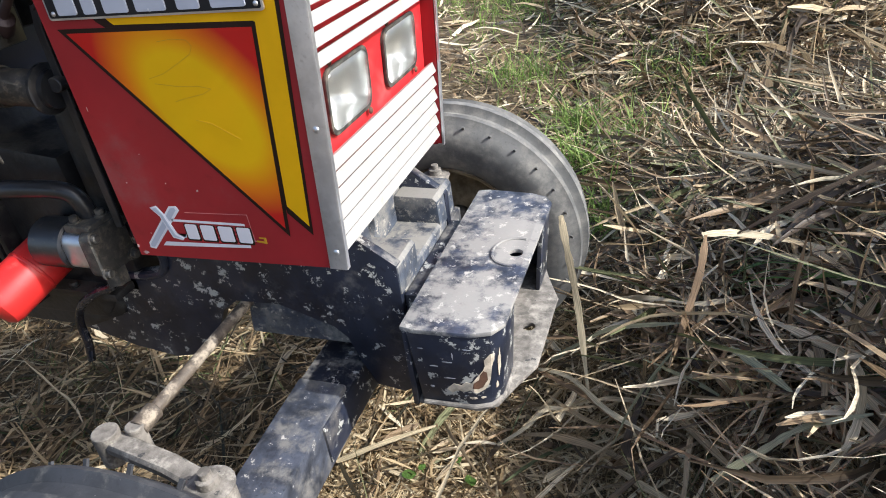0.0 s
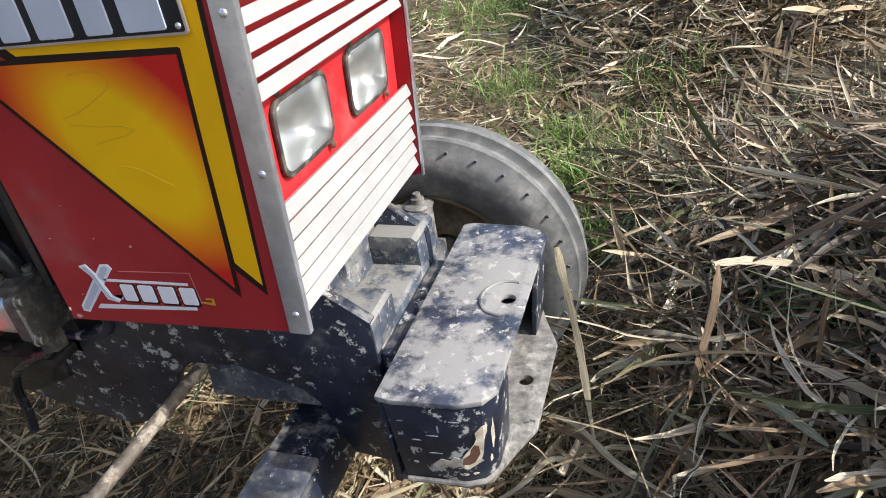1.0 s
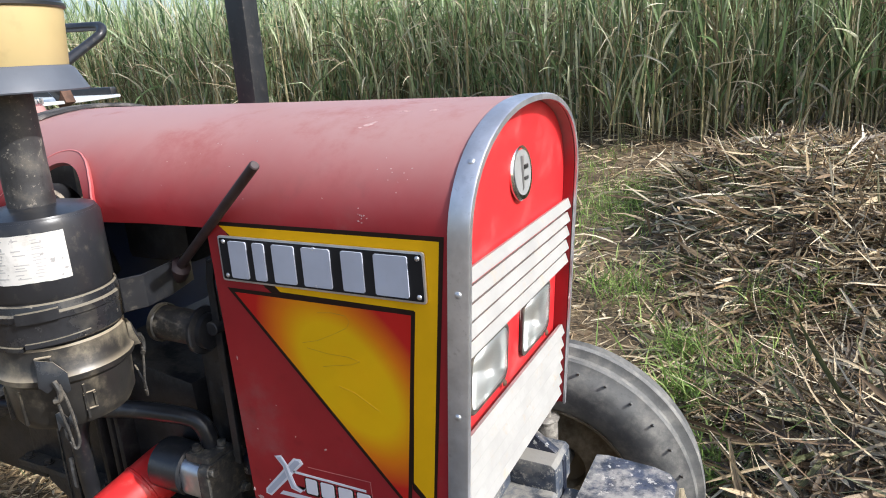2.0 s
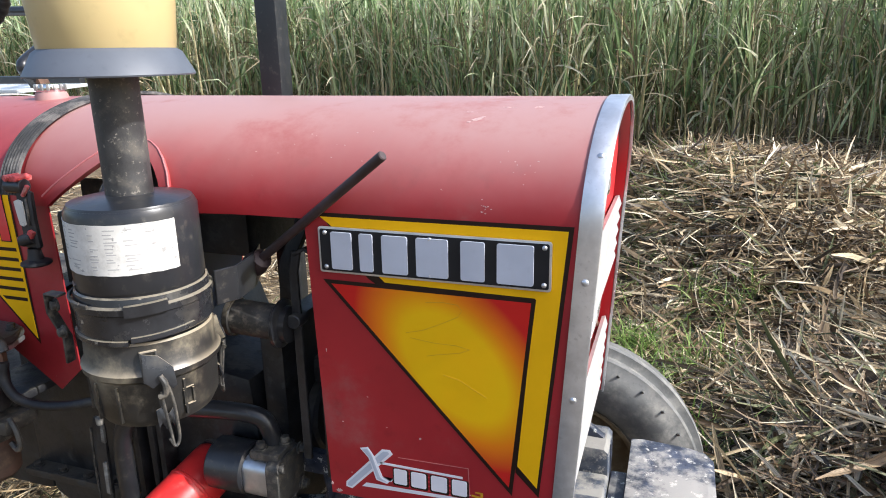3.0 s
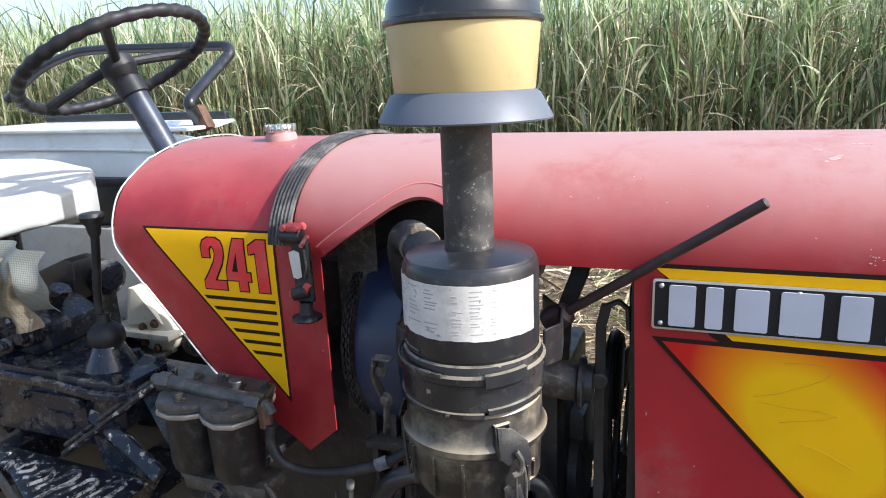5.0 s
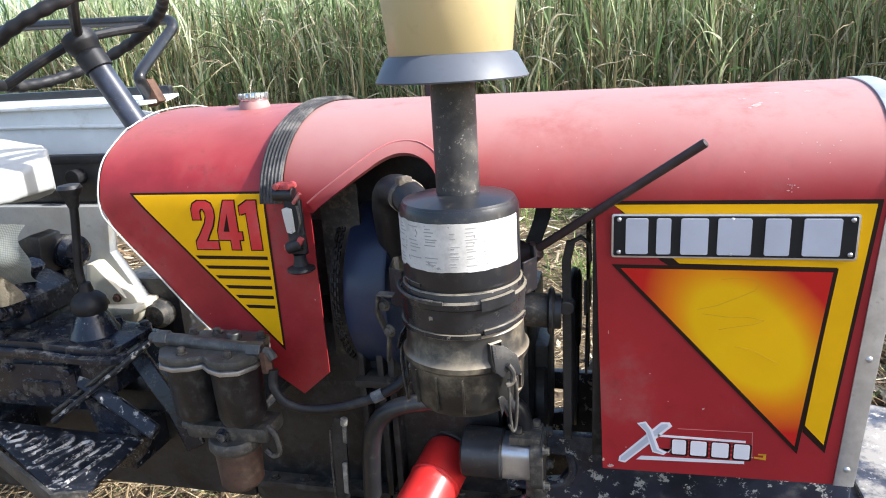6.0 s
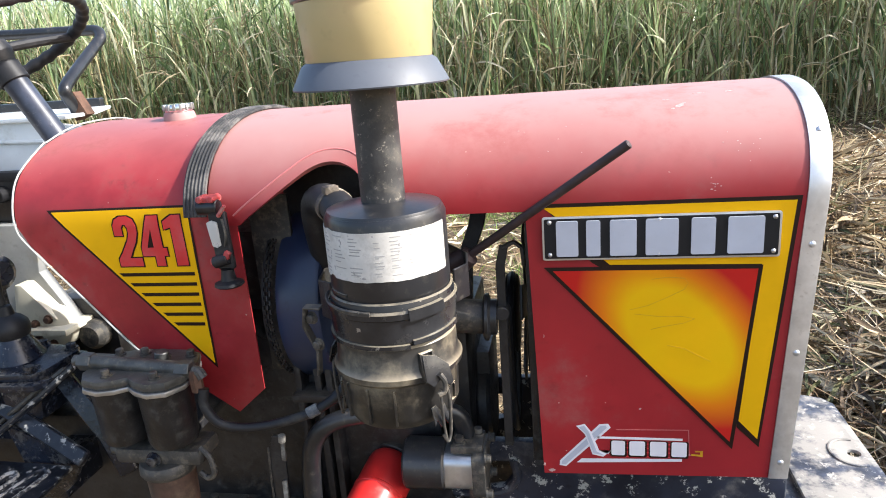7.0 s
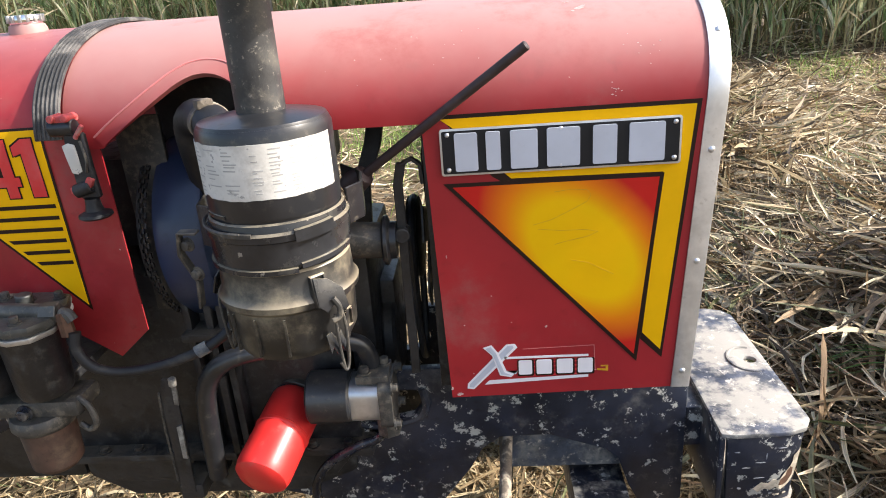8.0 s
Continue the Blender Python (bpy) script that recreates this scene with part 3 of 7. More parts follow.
def blades(name, start, heading, rise, length, width, sag, mat, label, category, rings=6, fold=0.25, bend=None, twist=None, blunt=False, flat=0.5, stick=True, floor=0.004, seed=1, kink=0.0, cols=3):
    """Leaf blades as folded strips. start: (n, 3) roots; heading, rise: angles; sag: how far the tip drops, as a share of the length;
    bend: turn along the blade; kink: how sharply some are broken; stick: keep above the ground; cols: points across."""
    rs = np.random.RandomState(seed)
    n = len(start)
    bend = rs.normal(0, 0.35, n) if bend is None else bend
    twist = rs.normal(0, 0.6, n) if twist is None else twist
    u = np.linspace(0, 1, rings)[None, :]
    head = heading[:, None] + bend[:, None] * u
    slope = rise[:, None] - sag[:, None] * u
    if kink:
        broken = (rs.uniform(0, 1, (n, 1)) < 0.55) & (np.arange(rings)[None, :] == rs.randint(1, max(2, rings - 1), (n, 1)))
        head = head + np.cumsum(rs.normal(0, 0.12 * kink, (n, rings)) + broken * rs.normal(0, 1.0 * kink, (n, rings)), 1)
        slope = slope + np.cumsum(rs.normal(0, 0.10 * kink, (n, rings)) + broken * rs.normal(0, 0.7 * kink, (n, rings)), 1)
    ds = length[:, None] / (rings - 1)
    dx, dy, dz = np.cos(head) * np.cos(slope) * ds, np.sin(head) * np.cos(slope) * ds, np.sin(slope) * ds
    cx = start[:, 0:1] + np.cumsum(dx, 1) - dx
    cy = start[:, 1:2] + np.cumsum(dy, 1) - dy
    cz = start[:, 2:3] + np.cumsum(dz, 1) - dz
    if stick:
        cz = np.maximum(cz, ground_height(cx, cy) + floor + rs.uniform(0, 0.012, (n, 1)))
    w = width[:, None] * 0.5 * np.clip(np.minimum(0.45 + 2.2 * u, 1.6 * (1.02 - u) + 0.05), 0.04, 1)
    if blunt:
        w = width[:, None] * 0.5 * np.clip(np.minimum(0.55 + 3.0 * u, 2.6 * (1.0 - u) + 0.22), 0.15, 1) * rs.uniform(0.72, 1.25, (n, rings))
    roll = twist[:, None] * (0.3 + u) + rs.normal(0, flat, (n, 1))
    ax, ay = -np.sin(head), np.cos(head)
    ux, uy, uz = -np.cos(head) * np.sin(slope), -np.sin(head) * np.sin(slope), np.cos(slope)
    sx, sy, sz = ax * np.cos(roll) + ux * np.sin(roll), ay * np.cos(roll) + uy * np.sin(roll), uz * np.sin(roll)
    tx, ty, tz = -ax * np.sin(roll) + ux * np.cos(roll), -ay * np.sin(roll) + uy * np.cos(roll), uz * np.cos(roll)
    v = np.empty((n, rings, cols, 3))
    for k, side in enumerate((-1, 0, 1) if cols == 3 else (-1, 1)):
        lift = -fold * w if side == 0 else 0
        v[:, :, k, 0] = cx + side * w * sx + lift * tx
        v[:, :, k, 1] = cy + side * w * sy + lift * ty
        v[:, :, k, 2] = cz + side * w * sz + lift * tz
    base = (np.arange(n) * rings * cols)[:, None, None]
    r = (np.arange(rings - 1) * cols)[None, :, None]
    k = np.arange(cols - 1)[None, None, :]
    q = base + r + k
    faces = np.stack([q, q + 1, q + cols + 1, q + cols], -1).reshape(-1, 4)
    me = bpy.data.meshes.new(name)
    verts = v.reshape(-1, 3)
    me.vertices.add(len(verts))
    me.vertices.foreach_set("co", verts.ravel().astype(np.float32))
    me.loops.add(faces.size)
    me.loops.foreach_set("vertex_index", faces.ravel().astype(np.int32))
    me.polygons.add(len(faces))
    me.polygons.foreach_set("loop_start", np.arange(0, faces.size, 4, dtype=np.int32))
    me.update(calc_edges=True)
    uv = me.uv_layers.new(name="blade")
    across = np.array([[0.0, 0.5, 0.5, 0.0], [0.5, 1.0, 1.0, 0.5]]) if cols == 3 else np.array([[0.0, 1.0, 1.0, 0.0]])
    along = np.stack([np.arange(rings - 1)] * 2 + [np.arange(rings - 1) + 1] * 2, -1) / (rings - 1)
    uvs = np.empty((n, rings - 1, cols - 1, 4, 2))
    uvs[..., 0] = across[None, None]
    uvs[..., 1] = along[None, :, None, :] * (length[:, None, None, None] * 4)
    uv.data.foreach_set("uv", uvs.ravel().astype(np.float32))
    me.validate()
    me.materials.append(mat)
    me.shade_smooth()
    return tagged(new(name, me), label, category, "", "stuff")


rs = np.random.RandomState(11)


def scatter(n, x0, x1, y0, y1, keep=None):
    """Roots on the ground, thinned by keep(x, y), a share."""
    x, y = rs.uniform(x0, x1, n), rs.uniform(y0, y1, n)
    if keep is not None:
        ok = rs.uniform(0, 1, n) < keep(x, y)
        x, y = x[ok], y[ok]
    return x, y


def heap_share(x, y):
    """Where the thick litter lies: ahead and beside the nose, not on the grassy lane."""
    a = 0.12 - 0.35 * smoothstep(1.0, 2.5, y) + 0.24 * (1 - smoothstep(-0.1, 0.55, y))
    return np.clip(smoothstep(a, a + 0.5, x) + 0.08, 0, 1)


def lane_share(x, y):
    return (1 - smoothstep(0.3, 1.0, np.abs(x + 0.75) / 1.5)) * smoothstep(0.9, 1.6, y)


def lay(name, n, area, keep, lmin, lmax, wmin, wmax, lift, mat, label, tilt=0.16, sag=0.35, seed=1, rings=6, cols=3, swirl=0.75, kink=0.5, fold=0.45, curl=0.24):
    """Litter in swirling mats: blades lie roughly along their neighbours, at all depths of the layer."""
    x, y = scatter(n, *area, keep)
    m = len(x)
    thick = lift * (0.25 + 2.6 * np.clip(ground_height(x, y), 0, 0.28))
    z = ground_height(x, y) + rs.uniform(0, 1, m) ** 1.5 * thick
    head = 1.9 * lumps(x * 1.3 + 3, y * 1.3) + 0.4 + rs.normal(0, swirl, m) + np.where(rs.uniform(0, 1, m) < 0.25, rs.uniform(-1.6, 1.6, m), 0)
    head = head + np.where(rs.uniform(0, 1, m) < 0.5, math.pi, 0)
    width = wmin + (wmax - wmin) * rs.uniform(0, 1, m) ** 1.6
    return blades(name, np.stack([x, y, z], -1), head, rs.normal(0.05, tilt, m), lmin + (lmax - lmin) * rs.uniform(0, 1, m) ** 1.4, width,
                  rs.normal(sag * 0.5, sag, m), mat, label, "litter", rings, fold, rs.normal(0, curl, m), rs.normal(0, 0.6, m), True, 0.6, seed=seed, kink=kink, cols=cols)


def off_axle(x, y):
    """Thin where the tractor stands, so that pale litter does not brighten its shaded ground."""
    return 0.32 + 0.68 * np.maximum(smoothstep(-0.32, -0.12, x), smoothstep(0.85, 1.2, y))


lay("fine_litter", 44000, (-4.2, 3.0, -1.7, 3.2), off_axle, 0.03, 0.16, 0.002, 0.009, 0.05, fine_mat, "broken bits of dry cane straw on the ground", 0.15, 0.2, 21, 4, 2, 2.0)
lay("chopped_straw", 18000, (-0.45, 0.80, -0.7, 0.7), None, 0.02, 0.11, 0.002, 0.009, 0.03, chopped_mat, "chopped tan straw on the soil before the axle", 0.25, 0.3, 29, 4, 2, 2.0)
lay("far_litter", 36000, (-7, 9, 3.0, 10.0), lambda x, y: 0.35 + 0.65 * heap_share(x, y), 0.08, 0.42, 0.005, 0.024, 0.16, straw_mat,
    "dry cane leaves strewn over the cut field", 0.22, 0.4, 22, 5, 2)
lay("heap_leaf_litter", 26000, (-0.7, 2.6, 1.9, 6.6), lambda x, y: np.clip(5.0 * ground_height(x, y), 0, 1), 0.09, 0.50, 0.006, 0.028, 0.13, straw_mat,
    "tall heap of dry brown cane leaves and tops", 0.13, 0.35, 34, 6, 2, 1.0, 0.9)
lay("heap_sheath_litter", 2600, (-0.7, 2.6, 1.9, 6.6), lambda x, y: np.clip(4.0 * ground_height(x, y), 0, 1), 0.10, 0.46, 0.008, 0.022, 0.14, sheath_mat,
    "stiff tan cane tops on the tall heap", 0.12, 0.10, 35, 5, 3, 1.0, 0.2, 0.95)
lay("dry_leaf_litter", 34000, (-0.2, 3.8, -1.6, 3.4), heap_share, 0.08, 0.42, 0.004, 0.020, 0.135, straw_mat,
    "thick heap of dry tan cane leaves", 0.11, 0.3, 23, 8, 3, 0.75, 0.75, 0.45, 0.5)
lay("thin_straw_litter", 26000, (-0.2, 3.6, -1.5, 3.6), heap_share, 0.08, 0.34, 0.003, 0.009, 0.135, straw_mat,
    "thin tangled strands of dry cane straw", 0.2, 0.3, 28, 7, 2, 0.9, 0.8, 0.45, 0.6)
lay("short_leaf_litter", 34000, (-4.4, 3.8, -1.6, 3.6), lambda x, y: (0.25 + 0.75 * heap_share(x, y)) * off_axle(x, y), 0.04, 0.20, 0.005, 0.022, 0.135, straw_mat,
    "short pieces of dry tan cane leaf", 0.22, 0.2, 24, 5, 2, 1.2)
lay("cane_sheath_litter", 5000, (-0.1, 4.0, -1.4, 4.0), heap_share, 0.08, 0.36, 0.008, 0.022, 0.15, sheath_mat,
    "stiff tan cane tops and leaf sheaths in the heap", 0.16, 0.06, 30, 5, 3, 0.9, 0.12, 0.95)
lay("half_green_litter", 5200, (-0.2, 4.2, -1.4, 4.5), heap_share, 0.12, 0.48, 0.005, 0.020, 0.16, green_dry_mat,
    "half dried olive green cane leaves among the straw", 0.2, 0.25, 25, 7)
lay("long_leaf_litter", 220, (0.25, 3.6, 0.15, 3.0), heap_share, 0.35, 0.65, 0.012, 0.024, 0.17, straw_mat,
    "long pale dry cane leaves lying on the heap", 0.08, 0.2, 26, 14, 3, 0.75, 0.3)
lay("dim_litter", 15000, (-2.6, -0.15, -1.5, 1.2), None, 0.05, 0.34, 0.003, 0.011, 0.14, shaded_straw_mat,
    "grey brown straw beneath the tractor, darkened for its shade", 0.12, 0.2, 27, 6, 2, 1.2)

# grass on the lane beside the heap
x, y = scatter(32000, -2.6, 6.5, 1.0, 9.2, lambda x, y: np.maximum(lane_share(x, y) * (0.22 + 0.78 * smoothstep(3.2, 5.0, y)), 0.55 * smoothstep(4.6, 6.4, y) * smoothstep(1.6, 2.6, x)) * np.clip(0.22 + 1.5 * lumps(x * 3, y * 3), 0.02, 1))
m = len(x)
blades("lane_grass", np.stack([x, y, ground_height(x, y)], -1), rs.uniform(0, 6.283, m), rs.normal(1.1, 0.3, m), rs.uniform(0.06, 0.26, m),
       rs.uniform(0.003, 0.009, m), rs.uniform(0.3, 1.4, m), grass_mat, "short green grass on the lane", "grass", 5, 0.2, seed=31, cols=2)
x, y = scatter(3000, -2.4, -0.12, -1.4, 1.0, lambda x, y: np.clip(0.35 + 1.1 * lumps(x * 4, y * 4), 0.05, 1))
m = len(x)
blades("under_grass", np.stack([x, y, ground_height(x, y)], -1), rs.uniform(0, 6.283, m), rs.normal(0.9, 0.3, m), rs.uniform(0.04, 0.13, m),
       rs.uniform(0.003, 0.006, m), rs.uniform(0.3, 1.4, m), shade_grass_mat, "thin green grass under the tractor, darkened for its shade", "grass", 5, 0.2, seed=32)

# green tufts that grow through the edge of the heap
tufts = ((0.07, 1.70, 0.06, 110), (0.00, 2.15, 0.07, 120), (0.28, 1.95, 0.06, 70), (-0.45, 2.9, 0.15, 170), (0.45, 2.7, 0.14, 120), (-0.9, 5.2, 0.45, 420), (0.1, 4.4, 0.35, 300), (0.2, 1.15, 0.07, 80))
own_x = np.concatenate([rs.normal(a, r, k) for a, b, r, k in tufts])
own_y = np.concatenate([rs.normal(b, r, k) for a, b, r, k in tufts])
m = len(own_x)
blades("tuft_grass", np.stack([own_x, own_y, ground_height(own_x, own_y) + 0.02], -1), rs.uniform(0, 6.283, m), rs.normal(1.05, 0.3, m), rs.uniform(0.12, 0.30, m),
       rs.uniform(0.003, 0.008, m), rs.uniform(0.4, 1.5, m), grass_mat, "bright green grass tufts at the heap's edge", "grass", 5, 0.2, seed=33, cols=2)

# standing sugarcane: stalks, green leaves, dead leaves
CANE_FRONT = 8.9
nc = 3000
sx = rs.uniform(-17, 12, nc)
sy = CANE_FRONT + 0.25 * np.sin(sx * 0.9) + rs.uniform(0, 1, nc) ** 1.5 * 5.0
sh = rs.uniform(1.9, 2.75, nc)
sz = ground_height(sx, sy)
lean_a, lean_r = rs.uniform(0, 6.283, nc), rs.normal(1.5, 0.10, nc)
blades("sugarcane_stalks", np.stack([sx, sy, sz], -1), lean_a, lean_r, sh, rs.uniform(0.025, 0.045, nc), rs.uniform(-0.1, 0.2, nc), stalk_mat,
       "standing sugarcane stalks at the field's edge", "sugarcane", 5, 0.9, np.zeros(nc), np.zeros(nc), stick=False, seed=41)
per = 8
owner = np.repeat(np.arange(nc), per)
at = rs.uniform(0.03, 1.0, nc * per)
root = np.stack([sx[owner] + at * sh[owner] * np.cos(lean_a[owner]) * np.cos(lean_r[owner]), sy[owner] + at * sh[owner] * np.sin(lean_a[owner]) * np.cos(lean_r[owner]),
                 sz[owner] + at * sh[owner] * 0.97], -1)
k = len(root)
blades("sugarcane_leaves", root, rs.uniform(0, 6.283, k), rs.normal(1.36, 0.15, k), rs.uniform(0.5, 1.3, k), rs.uniform(0.016, 0.050, k),
       np.abs(rs.normal(0.4, 0.6, k)), cane_mat, "long arching green sugarcane leaves", "sugarcane", 7, 0.35, rs.normal(0, 0.2, k), rs.normal(0, 0.8, k), stick=False, seed=42, kink=0.5)
sel = rs.uniform(0, 1, k) < 0.5
root = root[sel] * np.array([1, 1, 0.85]) + np.array([0, -0.05, 0])
k = len(root)
blades("dead_cane_leaves", root, rs.uniform(0, 6.283, k), rs.normal(0.9, 0.45, k), rs.uniform(0.4, 1.0, k), rs.uniform(0.012, 0.03, k),
       rs.uniform(0.3, 2.0, k), cane_dry_mat, "dry brown leaves hanging in the cane", "sugarcane", 7, 0.4, rs.normal(0, 0.3, k), rs.normal(0, 0.9, k), seed=43, kink=0.6)

# single leaves that stand out of the litter
def lone_leaf(points, width, mat, label, name="dry_cane_leaf", category="leaf", group="loose leaves on the heap", curl=0.5, seed=0):
    """One leaf along a smooth line: folded along its rib, frayed in width, turning as it goes."""
    rnd = random.Random(seed)
    line = [Vector((x, y, max(z, float(ground_height(x, y)) + (0.09 if x > 0.3 else 0.0)))) for x, y, z in points]
    fine = []
    for k in range(len(line) - 1):
        a, b = line[max(k - 1, 0)], line[k]
        c, d = line[k + 1], line[min(k + 2, len(line) - 1)]
        for s in [q / 7 for q in range(7)]:
            fine.append(0.5 * ((2 * b) + (c - a) * s + (2 * a - 5 * b + 4 * c - d) * s * s + (3 * b - a - 3 * c + d) * s ** 3))
    fine.append(line[-1])
    own = bmesh.new()
    uv = own.loops.layers.uv.new("blade")
    rows = []
    n = len(fine)
    turn = rnd.uniform(-0.4, 0.4)
    for k, p in enumerate(fine):
        t = (fine[min(k + 1, n - 1)] - fine[max(k - 1, 0)]).normalized()
        s = t.cross(Vector((0.1, -0.35, 1))).normalized()
        up = s.cross(t)
        a = turn + curl * math.sin(k * 0.35 + seed)
        s, up = s * math.cos(a) + up * math.sin(a), up * math.cos(a) - s * math.sin(a)
        u = k / (n - 1)
        w = width * 0.5 * min(1, 0.55 + 3 * u, 0.32 + 2.5 * (1 - u)) * rnd.uniform(0.78, 1.12)
        rows.append([own.verts.new(p - s * w), own.verts.new(p - up * w * 0.45), own.verts.new(p + s * w), own.verts.new(p + up * 0.0008)])
    for k in range(n - 1):
        p, q = rows[k], rows[k + 1]
        for j in range(4):
            f = own.faces.new((p[j], p[(j + 1) % 4], q[(j + 1) % 4], q[j]))
            for lp, (i, e) in zip(f.loops, ((j, k), (j + 1, k), (j + 1, k + 1), (j, k + 1))):
                lp[uv].uv = (0.5 * (i if i < 3 else 4 - i), e * 0.12)
    own.faces.new(rows[0])
    own.faces.new(rows[-1])
    ob = part(name, own, mat, None, "", 70)
    return tagged(ob, label, category, group)


lone_leaf([(0.228, 0.34, 0.54), (0.24, 0.33, 0.472), (0.27, 0.30, 0.319), (0.305, 0.22, 0.12)], 0.017, pale_leaf, "pale dry cane leaf leaning beside the bumper", curl=0.2, seed=1)
lone_leaf([(0.533, 0.36, 0.50), (0.527, 0.32, 0.43), (0.50, 0.25, 0.33), (0.471, 0.20, 0.22)], 0.016, brown_leaf, "brown dry leaf bent down over the heap", curl=0.4, seed=2)
lone_leaf([(0.526, 0.37, 0.495), (0.60, 0.42, 0.475), (0.72, 0.46, 0.44), (0.877, 0.40, 0.41), (1.0, 0.36, 0.36)], 0.018, pale_leaf, "long pale leaf lying across the heap", curl=0.3, seed=3)
lone_leaf([(0.344, 0.47, 0.24), (0.44, 0.42, 0.28), (0.535, 0.366, 0.315), (0.627, 0.39, 0.33)], 0.013, pale_leaf, "narrow pale leaf on the heap", seed=4)
lone_leaf([(0.19, 0.36, 0.10), (0.27, 0.36, 0.17), (0.348, 0.36, 0.225), (0.498, 0.306, 0.30)], 0.016, olive_leaf, "broad olive leaf at the foot of the heap", curl=0.3, seed=5)
lone_leaf([(0.119, 0.38, 0.06), (0.21, 0.29, 0.10), (0.298, 0.207, 0.14), (0.435, 0.044, 0.21), (0.624, -0.121, 0.31)], 0.018, brown_leaf, "long reddish brown cane leaf at the heap's foot", curl=0.3, seed=6)
lone_leaf([(0.13, 0.36, 0.065), (0.25, 0.27, 0.13), (0.36, 0.12, 0.185), (0.46, 0.03, 0.22)], 0.013, pale_leaf, "dry tan leaf at the heap's foot", curl=0.3, seed=7)
lone_leaf([(0.642, 0.282, 0.36), (0.744, 0.166, 0.395), (0.792, 0.072, 0.41), (0.770, -0.05, 0.395), (0.72, -0.131, 0.355)], 0.017, pale_leaf, "curled dry leaf hooked over the heap", curl=0.7, seed=8)
lone_leaf([(0.592, 0.184, 0.345), (0.64, 0.115, 0.36), (0.689, 0.05, 0.365)], 0.020, olive_leaf, "flat grey green leaf on the heap", curl=0.1, seed=9)
lone_leaf([(0.56, -0.10, 0.27), (0.64, -0.07, 0.335), (0.698, -0.045, 0.375), (0.795, -0.03, 0.41)], 0.014, olive_leaf, "olive leaf lying across the straw", seed=10)
lone_leaf([(-0.265, -0.021, 0.03), (-0.157, 0.054, 0.045), (-0.064, 0.141, 0.03)], 0.014, pale_leaf, "pale straw leaf on the soil by the axle", curl=0.2, seed=11)
lone_leaf([(0.10, 0.12, 0.02), (0.16, 0.145, 0.06), (0.215, 0.185, 0.10), (0.285, 0.19, 0.095)], 0.012, pale_leaf, "bright dry straw leaf before the bumper", curl=0.3, seed=12)
for k in range(7):
    y = 0.40 + 0.018 * k
    lone_leaf([(0.60 + 0.01 * (k % 3), y + 0.03, 0.32), (0.70, y - 0.02 + 0.006 * (k % 4), 0.372 + 0.006 * (k % 5)), (0.80 + 0.02 * (k % 3), y - 0.09, 0.395 - 0.008 * (k % 4))], 0.0042, green_leaf,
              "fresh green grass blade in the straw", "grass_blade", "grass", "green tuft on the heap", 0.3, 20 + k)
lone_leaf([(0.74, 0.40, 0.385), (0.80, 0.355, 0.425), (0.845, 0.27, 0.425), (0.850, 0.15, 0.39)], 0.018, green_leaf, "pale green cane leaf arched over the heap", curl=0.2, seed=40)


def weed(x, y, size, turn):
    """A seedling's round leaf on a short stem."""
    own = bmesh.new()
    mid = own.verts.new((0, 0, -0.1))
    rim = [own.verts.new((0.5 * math.cos(t) * (1 + 0.15 * math.cos(2 * t)), 0.42 * math.sin(t), 0.06 * math.cos(3 * t))) for t in [2 * math.pi * k / 14 for k in range(14)]]
    for k in range(14):
        own.faces.new((mid, rim[k], rim[(k + 1) % 14]))
    bmesh.ops.solidify(own, geom=own.faces[:], thickness=0.03)
    z = float(ground_height(x, y)) + 0.035
    own.transform(Matrix.Translation((x, y, z)) @ pose(0, 0, 0, 12, 8, turn) @ Matrix.Scale(size, 4))
    rod((x, y, z - 0.04), (x, y, z), 0.0012, None, 6, 0.0003, own)
    return tagged(part("weed", own, green_leaf, None, "", 60), "small round leaved green weed on bare soil", "weed", "weeds by the axle")


for x, y, size, turn in ((-0.083, -0.008, 0.030, 20), (0.064, 0.009, 0.032, 130), (-0.06, 0.02, 0.02, 70), (0.02, 0.06, 0.018, 250)):
    weed(x, y, size, turn)

# ---- the tractor: x forward, its right side at y = -0.235 ----
tractor = thing("tractor", "old red farm tractor with yellow decals standing on straw", "tractor")
ZT, ZS, HW = 1.368, 1.212, 0.235
CURVE = [(math.sin(a) ** (2 / 2.25), math.cos(a) ** (2 / 2.25)) for a in [math.pi / 2 * i / 16 for i in range(17)]]
PROFILE = [(HW * a, ZS + (ZT - ZS) * b) for a, b in CURVE]
ARC = [0.0]
for (a, b), (c, d) in zip(PROFILE, PROFILE[1:]):
    ARC.append(ARC[-1] + math.hypot(c - a, d - b))


def strip_x(z):
    return 0.002 + 0.058 * (z - 0.782)


def half_width(x):
    return HW + 0.027 * float(smoothstep(0.36, 0.85, -x))


def arc_of(z):
    """The way down the hood's section from its ridge to the height z."""
    if z <= ZS:
        return ARC[-1] + ZS - z
    for (a, b), (c, d), s, e in zip(PROFILE, PROFILE[1:], ARC, ARC[1:]):
        if b >= z >= d:
            return s + (e - s) * (b - z) / max(b - d, 1e-9)
    return 0.0


